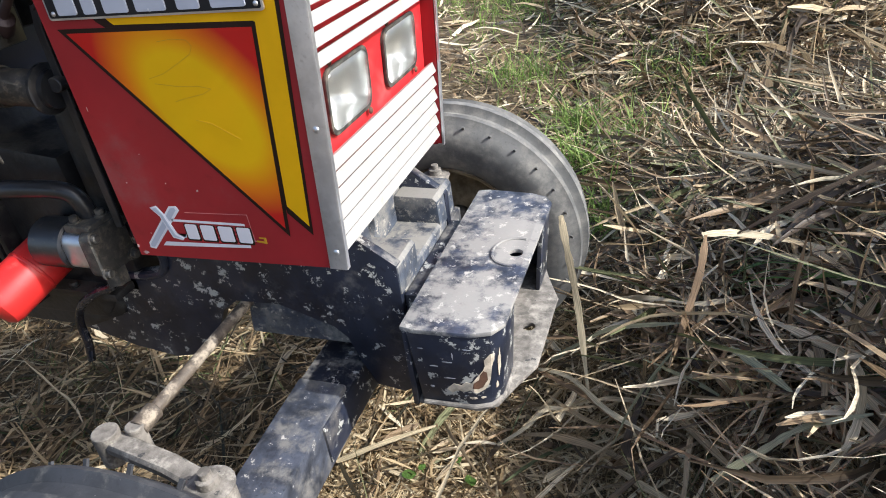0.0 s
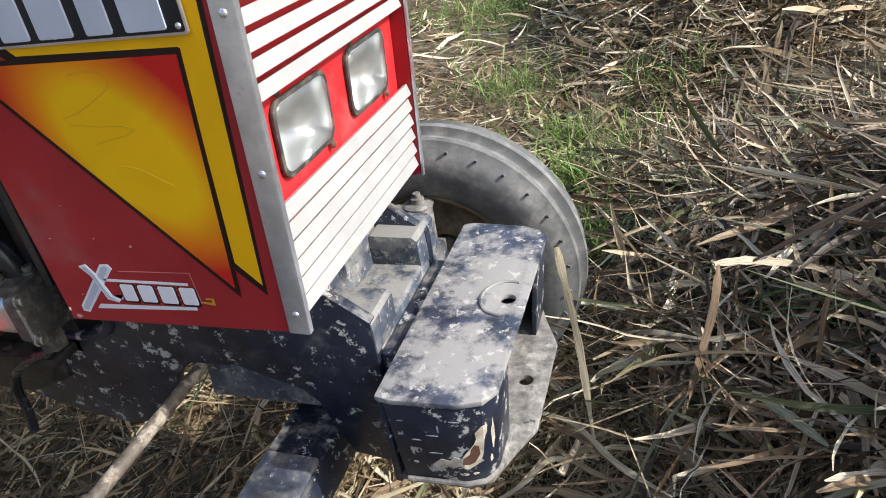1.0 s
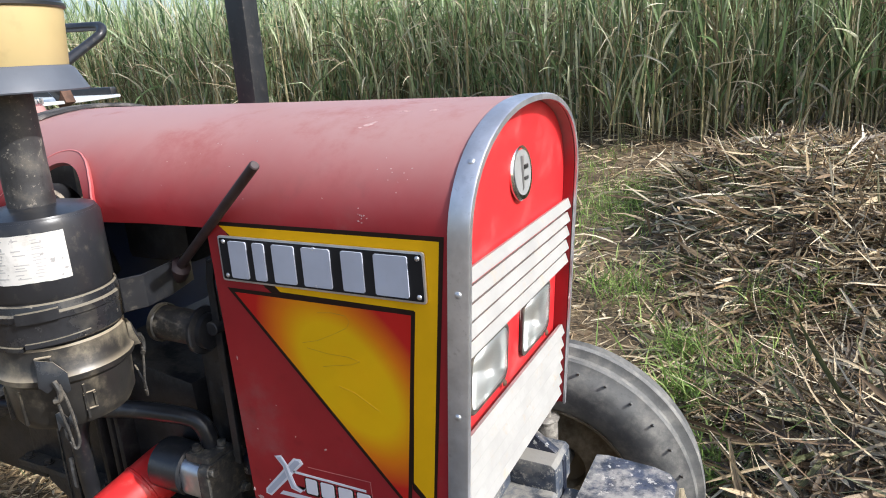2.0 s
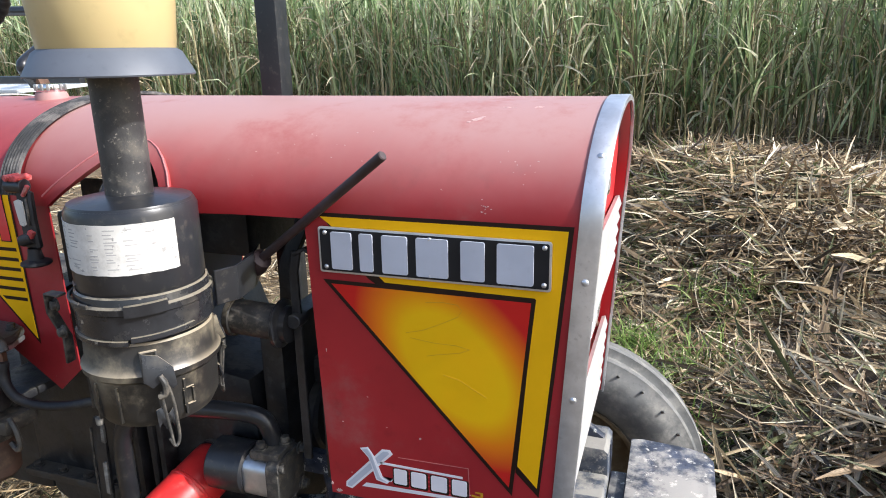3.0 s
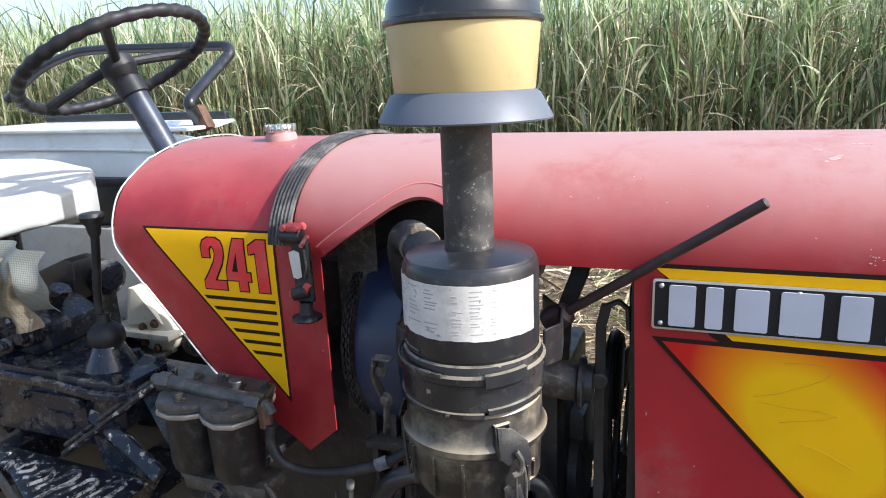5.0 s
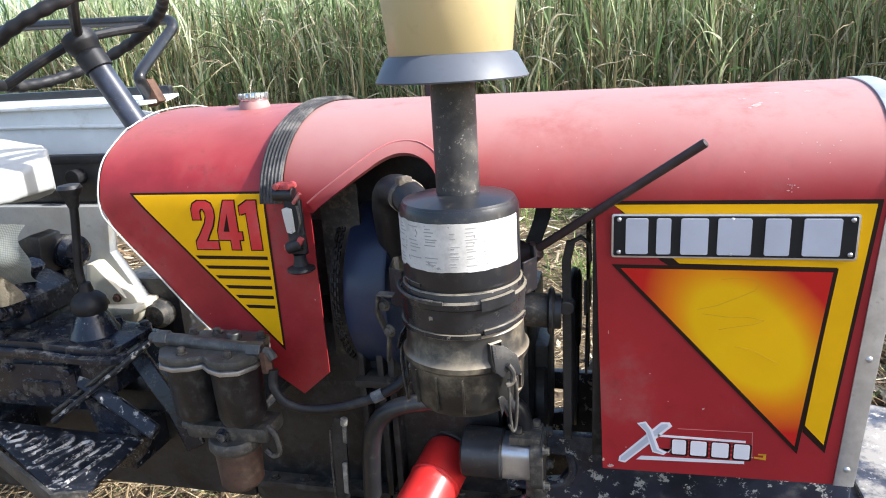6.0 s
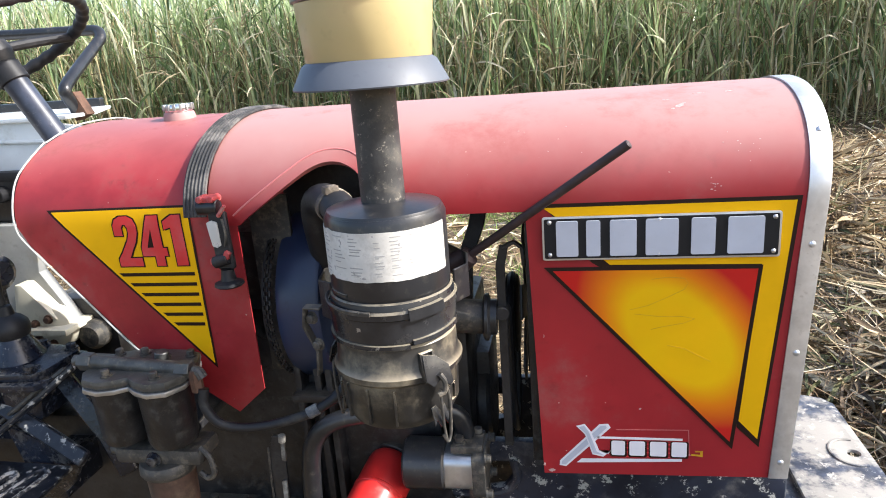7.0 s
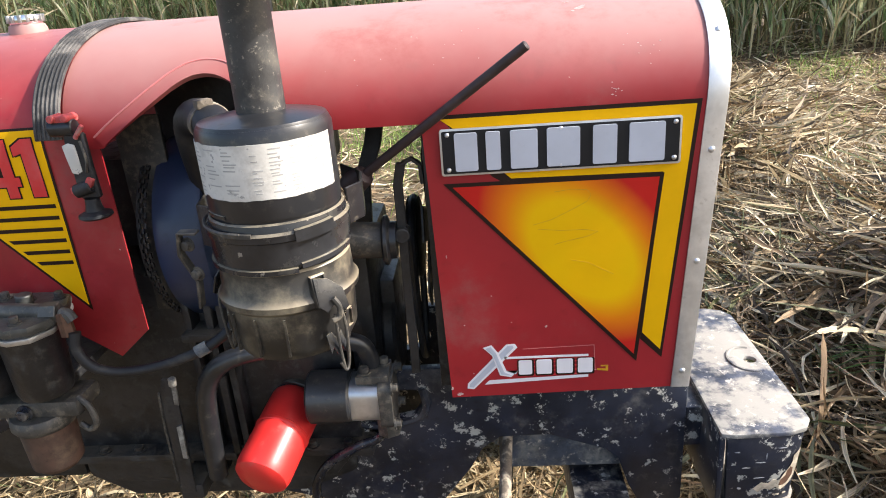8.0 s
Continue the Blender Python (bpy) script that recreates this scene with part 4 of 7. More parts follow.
def on_hood(x, s, out=0.0, tuck=0.0):
    """The point of the hood's skin at x and the way s from its ridge, out from it by so much; near side: s < 0."""
    t = abs(s)
    if t >= ARC[-1]:
        y, z = HW, ZS - (t - ARC[-1])
        ny, nz = 1.0, 0.0
        y *= 1 - tuck * (ZS - z)
    else:
        i = max(k for k in range(len(ARC)) if ARC[k] <= t + 1e-9)
        i = min(i, len(ARC) - 2)
        f = (t - ARC[i]) / (ARC[i + 1] - ARC[i])
        (a, b), (c, d) = PROFILE[i], PROFILE[i + 1]
        y, z = a + (c - a) * f, b + (d - b) * f
        ln = math.hypot(c - a, d - b)
        ny, nz = -(d - b) / ln, (c - a) / ln
    y = y * half_width(x) / HW + ny * out
    return Vector((x, y if s > 0 else -y, z + nz * out))


def skin(outline, thick, out=0.0, tuck=0.0, xcuts=()):
    """Sheet metal on the hood's section: outline in (x, s), bent round it and given a thickness inwards."""
    bm = bmesh.new()
    vs = [bm.verts.new((x, s, 0)) for x, s in outline]
    es = [bm.edges.new((vs[i], vs[(i + 1) % len(vs)])) for i in range(len(vs))]
    bmesh.ops.triangle_fill(bm, edges=es, use_beauty=True)
    bmesh.ops.recalc_face_normals(bm, faces=bm.faces)
    lo, hi = min(s for _, s in outline), max(s for _, s in outline)
    cuts = sorted({*ARC, *[-a for a in ARC]})
    for c in cuts:
        if lo < c < hi:
            bmesh.ops.bisect_plane(bm, geom=bm.verts[:] + bm.edges[:] + bm.faces[:], plane_co=(0, c, 0), plane_no=(0, 1, 0), dist=1e-6)
    for c in (-0.36, -0.46, -0.56, -0.66, -0.76, -0.85, *xcuts):
        bmesh.ops.bisect_plane(bm, geom=bm.verts[:] + bm.edges[:] + bm.faces[:], plane_co=(c, 0, 0), plane_no=(1, 0, 0), dist=1e-6)
    own = bmesh.new()
    outer = {v: own.verts.new(on_hood(v.co.x, v.co.y, out, tuck)) for v in bm.verts}
    inner = {v: own.verts.new(on_hood(v.co.x, v.co.y, out - thick, tuck)) for v in bm.verts}
    for f in bm.faces:
        own.faces.new([outer[v] for v in f.verts])
        own.faces.new([inner[v] for v in reversed(f.verts)])
    for e in bm.edges:
        if len(e.link_faces) == 1:
            a, b = e.verts
            own.faces.new((outer[a], outer[b], inner[b], inner[a]))
    bm.free()
    return own


def both_sides(near):
    """A closed outline from the lower edge of one side, front to back, mirrored over the ridge."""
    left = [(x, -arc_of(z)) for x, z in near]
    return left + [(x, -s) for x, s in reversed(left)]


SEAM = -0.862
ARCH = [(-0.608, 1.206), (-0.611, 1.240), (-0.619, 1.262), (-0.632, 1.279), (-0.650, 1.290), (-0.671, 1.294), (-0.692, 1.291), (-0.712, 1.281), (-0.735, 1.265), (-0.795, 1.222), (-0.815, 1.206)]
ARCH = [(p.x, p.z) for p in smooth_line([(x, 0, z) for x, z in ARCH], 3)]
front_edge = [(strip_x(z), z) for z in (1.36, 1.30, 1.205, 1.1, 0.95, 0.752)]
hood_edge = front_edge + [(-0.373, 0.745), (-0.388, 1.207), (-0.50, 1.208), *ARCH, (SEAM, 1.206)]
hood = part("hood", skin(both_sides(hood_edge), 0.003), red, tractor, "red hood, dusty and sun faded on top, its highlight coloured in")
cowl_edge = [(SEAM - 0.002, 1.215), (-0.821, 1.214), (-0.824, 0.905), (-0.875, 0.858), (-1.037, 0.985), (-1.186, 1.180), (-1.201, 1.215), (-1.201, 1.30), (-1.192, 1.36)]
cowl = part("tank_cowl", skin(both_sides(cowl_edge), 0.003, -0.002, 0.12, (-1.0, -1.1)), cowl_red, tractor, "red tank cowl with a pale edge bead")

# raised band round the arch
own = bmesh.new()
rows_ = []
for k, (x, z) in enumerate(ARCH[1:-1]):
    a, b = Vector(ARCH[k]), Vector(ARCH[k + 2])
    t = (b - a).normalized()
    nx_, nz_ = t.y, -t.x
    if nz_ < 0 and abs(t.x) > 0.3:
        nx_, nz_ = -nx_, -nz_
    if abs(t.x) <= 0.3:
        nx_, nz_ = abs(t.y), 0.0
    o = (x + nx_ * 0.017, min(z + nz_ * 0.017, 1.36))
    pts = [(x, z), (x + (o[0] - x) * 0.5, z + (o[1] - z) * 0.5), o]
    rows_.append([own.verts.new(on_hood(px_, -arc_of(pz_), 0.0065)) for px_, pz_ in pts] + [own.verts.new(on_hood(px_, -arc_of(pz_), -0.001)) for px_, pz_ in reversed(pts)])
for p, q in zip(rows_, rows_[1:]):
    for k in range(6):
        own.faces.new((p[k], p[(k + 1) % 6], q[(k + 1) % 6], q[k]))
own.faces.new(rows_[0]), own.faces.new(rows_[-1])
arch_line = [p[2].co.copy() for p in rows_]
part("arch_band", own, red, hood)
# pink tube that draws the highlight along the band's outer edge
part("arch_bead", tube(arch_line, 0.0015, 6, 2), badge_pink, hood, "pink bead round the arch, coloured as its highlight")

# pale bead along the cowl's rear edge
line = [on_hood(x, -arc_of(z), 0.002, 0.12) for x, z in [(-0.99, 0.950), (-1.037, 0.985), (-1.113, 1.085), (-1.186, 1.180), (-1.201, 1.215), (-1.201, 1.26), (-1.201, 1.30), (-1.196, 1.34)]]
line += [on_hood(-1.193, s, 0.002) for s in (-0.14, -0.09, -0.04, 0.04, 0.09, 0.14)]
part("edge_bead", tube(line, 0.0015, 8, 4), vinyl, cowl, "pale worn edge bead")

# nose: aluminium strip, red face, louvres, lamps
sv = [on_hood(0, -s) for s in np.linspace(0.0, arc_of(0.752), 40)]
own = bmesh.new()
rows_ = []
for p in [Vector((q.x, q.y, q.z)) for q in sv[::-1]] + [Vector((q.x, -q.y, q.z)) for q in sv[1:]]:
    x0 = strip_x(p.z)
    c = Vector((0, p.y, p.z)) - Vector((0, 0, ZS if p.z > ZS else p.z))
    nrm = Vector((0, c.y / HW ** 2, (c.z / (ZT - ZS) ** 2) if p.z > ZS else 0)).normalized()
    o = Vector((0, p.y, p.z))
    rows_.append([own.verts.new(o + Vector((x0 + dx, 0, 0)) + nrm * dn) for dx, dn in ((-0.015, 0.0005), (-0.015, 0.003), (0.012, 0.0035), (0.0145, 0.002), (0.0145, -0.006), (0.011, -0.006), (0.011, 0.0005))])
for p, q in zip(rows_, rows_[1:]):
    for k in range(7):
        own.faces.new((p[k], p[(k + 1) % 7], q[(k + 1) % 7], q[k]))
own.faces.new(rows_[0]), own.faces.new(rows_[-1])
nose_strip = part("nose_strip", own, alu, tractor, "dull aluminium edging strip with screws")
for z in (0.782, 0.974, 1.146):
    for sgn in (-1, 1):
        rivet((strip_x(z), sgn * 0.2375, z), (0, sgn, 0), 0.0052, nose_strip)
for sgn in (-1, 1):
    q = on_hood(strip_x(1.31), sgn * arc_of(1.305), 0.002)
    rivet(q, (0, sgn * 0.7, 0.7), 0.005, nose_strip)


def face_plate(y0, y1, z0, z1, thick, back, holes=()):
    """A plate of the leaning nose face."""
    bm = prism([(y0, z0), (y1, z0), (y1, z1), (y0, z1)], 0, thick, 0.001, holes, "x")
    for v in bm.verts:
        v.co.x += strip_x(v.co.z) - back - thick
    return bm


top = [(a * 0.975, ZS + (b - ZS) * 0.96) for a, b in PROFILE]
outline = [(-0.229, 1.165)] + [(-a, b) for a, b in reversed(top)] + top[1:] + [(0.229, 1.165)]
bm = prism(outline, 0, 0.004, 0.0, (), "x")
for v in bm.verts:
    v.co.x += strip_x(v.co.z) - 0.014
nose_face = part("nose_face", bm, bright_red, tractor, "bright red upper nose panel", 30)
# inner flange round the face
own = bmesh.new()
rows_ = []
for a, b in [(-0.2325, 0.755)] + [(-p * 0.988, ZS + (q - ZS) * 0.975) for p, q in reversed(PROFILE)] + [(p * 0.988, ZS + (q - ZS) * 0.975) for p, q in PROFILE[1:]] + [(0.2325, 0.755)]:
    x0 = strip_x(b)
    k = 0.99
    rows_.append([own.verts.new((x0 + dx, a * sc, ZS + (b - ZS) * sc if b > ZS else b)) for dx, sc in ((-0.02, 1.0), (0.009, 1.0), (0.009, k), (-0.02, k))])
for p, q in zip(rows_, rows_[1:]):
    for k in range(4):
        own.faces.new((p[k], p[(k + 1) % 4], q[(k + 1) % 4], q[k]))
part("nose_flange", own, red, nose_face)

x0 = strip_x(1.257) - 0.010
badge_round = part("round_emblem", lathe([(0.0, 0.0), (0.0425, 0.0), (0.0425, 0.002), (0.040, 0.005), (0.035, 0.004), (0.0, 0.004)], (x0, 0, 1.257), (x0 + 1, 0, 1.257 + 0.06), 36),
                   chrome, nose_face, "round chrome emblem with a dull grey disc")
part("emblem_disc", lathe([(0.0, 0.0), (0.034, 0.0), (0.034, 0.001), (0.0, 0.001)], (x0 + 0.0042, 0, 1.2575), (x0 + 1, 0, 1.257 + 0.06), 36), grey_panel, badge_round)
for y0, y1, z0, z1 in ((-0.006, -0.001, 1.232, 1.283), (0.003, 0.018, 1.262, 1.268), (0.003, 0.018, 1.245, 1.250)):
    part("emblem_bar", box((x0 + 0.0045, y0, z0), (x0 + 0.0075, y1, z1), 0.0008), dark_iron if y0 > 0 else steel, badge_round)


def louvre(z_top, pitch, lip=0.62, name="louvre"):
    """One white slat: a wedge that juts out at its lower lip."""
    bm = bmesh.new()
    sec = [(-0.006, -0.002), (0.001, 0.0004), (0.0060, -pitch * (lip - 0.06)), (0.0062, -pitch * lip), (0.003, -pitch * (lip + 0.03)), (-0.006, -pitch * (lip - 0.22))]
    rings = []
    for y in (-0.2285, 0.2285):
        rings.append([bm.verts.new((strip_x(z_top) + a, y, z_top + b)) for a, b in sec])
    for k in range(6):
        bm.faces.new((rings[0][k], rings[0][(k + 1) % 6], rings[1][(k + 1) % 6], rings[1][k]))
    bm.faces.new(rings[0]), bm.faces.new(rings[1])
    return part(name, bm, white_paint, grille, smooth=0)


grille = part("grille", face_plate(-0.229, 0.229, 0.757, 1.045, 0.004, 0.016,
                                   [rounded(sg * 0.105 - 0.070, 0.938, sg * 0.105 + 0.070, 1.030, 0.018)[::-1] for sg in (-1, 1)]), bright_red, tractor,
              "red lamp panel between white louvres")
part("backing", face_plate(-0.229, 0.229, 1.04, 1.17, 0.003, 0.018), bright_red, grille)
for i in range(5):
    louvre(1.170 - 0.0262 * i, 0.0262)
for i in range(6):
    louvre(0.922 - 0.0262 * i, 0.0262, 0.67)
for sg in (-1, 1):
    c = sg * 0.105
    ring = prism(rounded(c - 0.073, 0.934, c + 0.073, 1.033, 0.020), 0, 0.005, 0.001,
                                                                   [rounded(c - 0.066, 0.941, c + 0.066, 1.027, 0.016)[::-1]], "x")
    for v in ring.verts:
        v.co.x += strip_x(v.co.z) - 0.014
    lamp = part("headlamp", ring, dim_cast, grille, "rectangular headlamp with a clear lens in a dull rim")
    bm = bmesh.new()
    prof = [(1.0, 0.0), (0.93, 0.02), (0.75, 0.045), (0.4, 0.06), (0.12, 0.064)]
    rings = []
    for k, d in prof:
        rings.append([bm.verts.new((strip_x(0.983) - 0.014 - d, c + (y - c) * k, 0.984 + (z - 0.984) * k)) for y, z in rounded(c - 0.069, 0.939, c + 0.069, 1.029, 0.018)])
    for p, q in zip(rings, rings[1:]):
        for k in range(len(p)):
            bm.faces.new((p[k], p[(k + 1) % len(p)], q[(k + 1) % len(p)], q[k]))
    bm.faces.new(rings[-1])
    part("reflector", bm, reflector_mat, lamp)
    bm = bmesh.new()
    rings = []
    for k, d in ((1.0, 0.0), (0.97, 0.004), (0.7, 0.007), (0.3, 0.008)):
        rings.append([bm.verts.new((strip_x(z) - 0.012 + d, c + (y - c) * k, 0.984 + (z - 0.984) * k)) for y, z in rounded(c - 0.067, 0.940, c + 0.067, 1.028, 0.017)])
    for p, q in zip(rings, rings[1:]):
        for k in range(len(p)):
            bm.faces.new((p[k], p[(k + 1) % len(p)], q[(k + 1) % len(p)], q[k]))
    bm.faces.new(rings[-1])
    lens = part("lens", bm, lens_glass, lamp, "", 60)
    lens.visible_shadow = False
    for dy, dz in ((-0.055, 0.057), (0.060, -0.055)):
        rivet((strip_x(0.984 + dz) - 0.010, c + dy, 0.984 + dz), (1, 0, 0), 0.006, lamp, rust)


# decals on the near side panel
def inset(pts, d):
    """The outline drawn in by d on all its sides; it runs clockwise."""
    out = []
    for k, p in enumerate(pts):
        a, b, c = Vector(pts[k - 1]), Vector(p), Vector(pts[(k + 1) % len(pts)])
        u, v = (b - a).normalized(), (c - b).normalized()
        n1, n2 = Vector((u.y, -u.x)), Vector((v.y, -v.x))
        out.append(tuple(b + (n1 + n2) * d / (1 + n1.dot(n2))))
    return out


def decal(name, pts, layer, mat, parent, y=-0.235, label="", holes=()):
    return part(name, prism(pts, y - 0.00032 * layer, y - 0.00032 * layer - 0.0003, 0.0, holes), mat, parent, label, 0)


def panel_decals(side):
    """Yellow angle with a black edge, sunburst triangle, name plate and script badge."""
    y = -0.235
    edge = [(-0.371, 1.2180), (0.0068, 1.2190), (-0.0315, 0.8075), (-0.0664, 0.8428), (-0.076, 1.104), (-0.262, 1.106), (-0.290, 1.124), (-0.352, 1.205)]
    decal("decal_edge", edge, 1, black_film, side)
    ang = [(-0.361, 1.212), (-0.0003, 1.2125), (-0.0345, 0.8225), (-0.0640, 0.8545), (-0.0425, 1.117), (-0.262, 1.1195), (-0.275, 1.131), (-0.345, 1.2)]
    decal("yellow_decal", ang, 2, yellow, side, label="yellow angle stripe with black edge")
    tri0 = [(-0.3625, 1.1165), (-0.0410, 1.1158), (-0.0714, 0.8025)]
    decal("decal_edge", tri0, 3, black_film, side)
    tri = inset(tri0, 0.0060)
    decal("sunburst_decal", tri, 4, sun_film, side, label="triangle decal shading from yellow to red")
    plate = part("name_plate", prism(rounded(-0.363, 1.1295, -0.0205, 1.1985, 0.004), y - 0.003, y - 0.006, 0.0008), alu, side, "black name plate with light blocks and screws")
    part("plate_field", prism(rounded(-0.360, 1.1325, -0.0235, 1.1955, 0.003), y - 0.0058, y - 0.0064, 0.0), plate_black, plate, smooth=0)
    for x0, x1 in ((-0.342, -0.309), (-0.297, -0.276), (-0.262, -0.223), (-0.210, -0.163), (-0.145, -0.111), (-0.094, -0.044)):
        part("letter_block", prism(rounded(x0, 1.136, x1, 1.192, 0.003), y - 0.0062, y - 0.0085, 0.0006), silver_film, plate, smooth=0)
    for x in (-0.352, -0.190, -0.030):
        for z in (1.1385, 1.190):
            rivet((x, y - 0.0064, z), (0, -1, 0), 0.0036, plate)
    # script badge: plain shapes in white and red
    decal("script_badge", [(-0.318, 0.768), (-0.148, 0.776), (-0.148, 0.781), (-0.310, 0.776)], 1, white_film, side, label="white script badge with bars")
    decal("badge_line", [(-0.283, 0.815), (-0.148, 0.815), (-0.148, 0.819), (-0.285, 0.819)], 1, white_film, side)
    decal("badge_edge", [(-0.347, 0.762), (-0.336, 0.760), (-0.262, 0.836), (-0.266, 0.843), (-0.280, 0.842), (-0.346, 0.771)], 1, white_film, side)
    decal("badge_stroke", [(-0.3435, 0.7645), (-0.337, 0.7635), (-0.268, 0.836), (-0.270, 0.840), (-0.278, 0.839), (-0.3425, 0.770)], 2, silver_film, side)
    decal("badge_edge", [(-0.318, 0.838), (-0.304, 0.842), (-0.294, 0.828), (-0.281, 0.793), (-0.266, 0.786), (-0.262, 0.793), (-0.274, 0.781), (-0.292, 0.785), (-0.304, 0.823)], 2.5, white_film, side)
    decal("badge_stroke", [(-0.314, 0.836), (-0.305, 0.839), (-0.297, 0.827), (-0.285, 0.791), (-0.272, 0.784), (-0.290, 0.787), (-0.302, 0.824)], 3.5, silver_film, side)
    for x0, x1 in ((-0.262, -0.238), (-0.233, -0.206), (-0.200, -0.172), (-0.166, -0.140)):
        decal("badge_block", rounded(x0 - 0.001, 0.782, x1 + 0.002, 0.813, 0.003), 2, black_film, side)
        decal("badge_block", rounded(x0 + 0.001, 0.785, x1 - 0.001, 0.812, 0.003), 3, white_film, side)
    decal("badge_line", [(-0.253, 0.8330), (-0.1386, 0.8355), (-0.1363, 0.7885), (-0.1375, 0.7885), (-0.1396, 0.8345), (-0.253, 0.8320)], 1, badge_pink, side)
    decal("badge_line", [(-0.128, 0.797), (-0.116, 0.797), (-0.116, 0.786), (-0.134, 0.788), (-0.134, 0.791), (-0.120, 0.790), (-0.120, 0.7945), (-0.128, 0.7945)], 1, scratch_film, side)
    for k in range(4):
        decal("badge_stripe", [(-0.262, 0.782 + 0.008 * k), (-0.152, 0.782 + 0.008 * k), (-0.152, 0.7845 + 0.008 * k), (-0.262, 0.7845 + 0.008 * k)], 1.6, bright_red, side)


panel_decals(hood)

# decals on the cowl, which is wider
def bend_on_cowl(bm, out):
    """Cuts a flat film into bands and lays it on the cowl's skin."""
    for c in (*[1.0 + 0.05 * k for k in range(4)], *[b for _, b in PROFILE]):
        bmesh.ops.bisect_plane(bm, geom=bm.verts[:] + bm.edges[:] + bm.faces[:], plane_co=(0, 0, c), plane_no=(0, 0, 1), dist=1e-6)
    for v in bm.verts:
        v.co.y += on_hood(v.co.x, -arc_of(v.co.z), out, 0.12).y


def cowl_decal(name, pts, layer, mat, label=""):
    bm = prism(pts, 0, -0.0003, 0.0)
    bend_on_cowl(bm, -0.0012 + 0.0003 * layer)
    return part(name, bm, mat, cowl, label, 40)


cowl_decal("decal_edge", [(-1.142, 1.2415), (-0.8945, 1.2425), (-0.898, 0.946)], 1, black_film)
cowl_decal("yellow_decal", inset([(-1.142, 1.2415), (-0.8945, 1.2425), (-0.898, 0.946)], 0.0038), 2, yellow, "yellow triangle decal with number and stripes")
for k in range(6):
    z = 1.127 - 0.0185 * k
    x0 = -1.130 + 0.2255 * (1.2365 - z) / 0.270 + 0.002
    cowl_decal("decal_stripe", [(x0, z), (-0.905, z), (-0.905, z - 0.0062), (x0 + 0.006, z - 0.0062)], 3, black_film)


TWO = [(0, 0), (0.98, 0), (0.98, 0.17), (0.48, 0.17), (0.62, 0.30), (0.86, 0.50), (0.98, 0.68), (0.98, 0.82), (0.88, 0.94), (0.66, 1.0), (0.34, 1.0), (0.12, 0.94), (0.02, 0.82), (0.02, 0.62), (0.36, 0.62),
       (0.36, 0.78), (0.43, 0.84), (0.54, 0.84), (0.61, 0.77), (0.61, 0.66), (0.52, 0.53), (0.20, 0.28), (0, 0.15)]
FOUR = [(0.50, 0), (0.86, 0), (0.86, 0.20), (1.02, 0.20), (1.02, 0.36), (0.86, 0.36), (0.86, 1), (0.42, 1), (0, 0.37), (0, 0.20), (0.50, 0.20)]
ONE = [(0.36, 0), (0.82, 0), (0.82, 1), (0.46, 1), (0.08, 0.88), (0.08, 0.72), (0.36, 0.76)]


def numeral(outline, x, w, holes=()):
    """A bold condensed numeral in red with a thin black edge, on the cowl."""
    def spread(pts, dx, dz):
        return [(x + w * a + dx, 1.1395 + 0.088 * b + dz) for a, b in pts]

    own = bmesh.new()
    for k, (dx, dz) in enumerate(((-1, -1), (1, -1), (1, 1), (-1, 1))):
        bm = prism(spread(outline, dx * 0.0019, dz * 0.0019), 0, -0.0003, 0.0)
        bend_on_cowl(bm, 0.0003 + 0.00004 * k)
        joined(own, bm)
    part("number_edge", own, black_film, cowl, smooth=0)
    bm = prism(spread(outline, 0, 0), 0, -0.0003, 0.0, [spread(h, 0, 0) for h in holes])
    bend_on_cowl(bm, 0.0009)
    part("number", bm, bright_red, cowl, smooth=40)


numeral(TWO, -1.029, 0.041)
numeral(FOUR, -0.986, 0.042, [[(0.50, 0.37), (0.24, 0.37), (0.50, 0.74)]])
numeral(ONE, -0.945, 0.041)


# scratches and bare patches in the paint
def chip(x, z, w, h, seed, mat=None, parent=None):
    """A ragged patch where the hood's paint is scuffed pale."""
    rnd = random.Random(seed)
    s = -arc_of(z)
    w, h = w * 0.65, h * 0.65
    pts = [(x + w * math.cos(t) * rnd.uniform(0.45, 1.1), s + h * math.sin(t) * rnd.uniform(0.35, 1.1)) for t in [2 * math.pi * k / 15 for k in range(15)]]
    part("paint_chip", skin(pts, 0.0012, 0.0006), mat or scuff_pale, parent or hood, smooth=0)


def flecks(x, z, wide, tall, slant, count, size, seed):
    """A loose group of small ragged bare spots."""
    rnd = random.Random(seed)
    s = -arc_of(z)
    for k in range(count):
        u, v = rnd.gauss(0, 0.45), rnd.gauss(0, 0.45)
        cx, cs, r = x + wide * u, s + tall * v + slant * u, size * rnd.uniform(0.3, 1.0)
        long = rnd.uniform(1.0, 2.4)
        pts = [(cx + r * long * math.cos(t) * rnd.uniform(0.4, 1.1), cs + r * math.sin(t) * rnd.uniform(0.4, 1.1)) for t in [2 * math.pi * q / 9 for q in range(9)]]
        part("paint_chip", skin(pts, 0.0009, 0.0004), scuff_pale, hood, smooth=0)


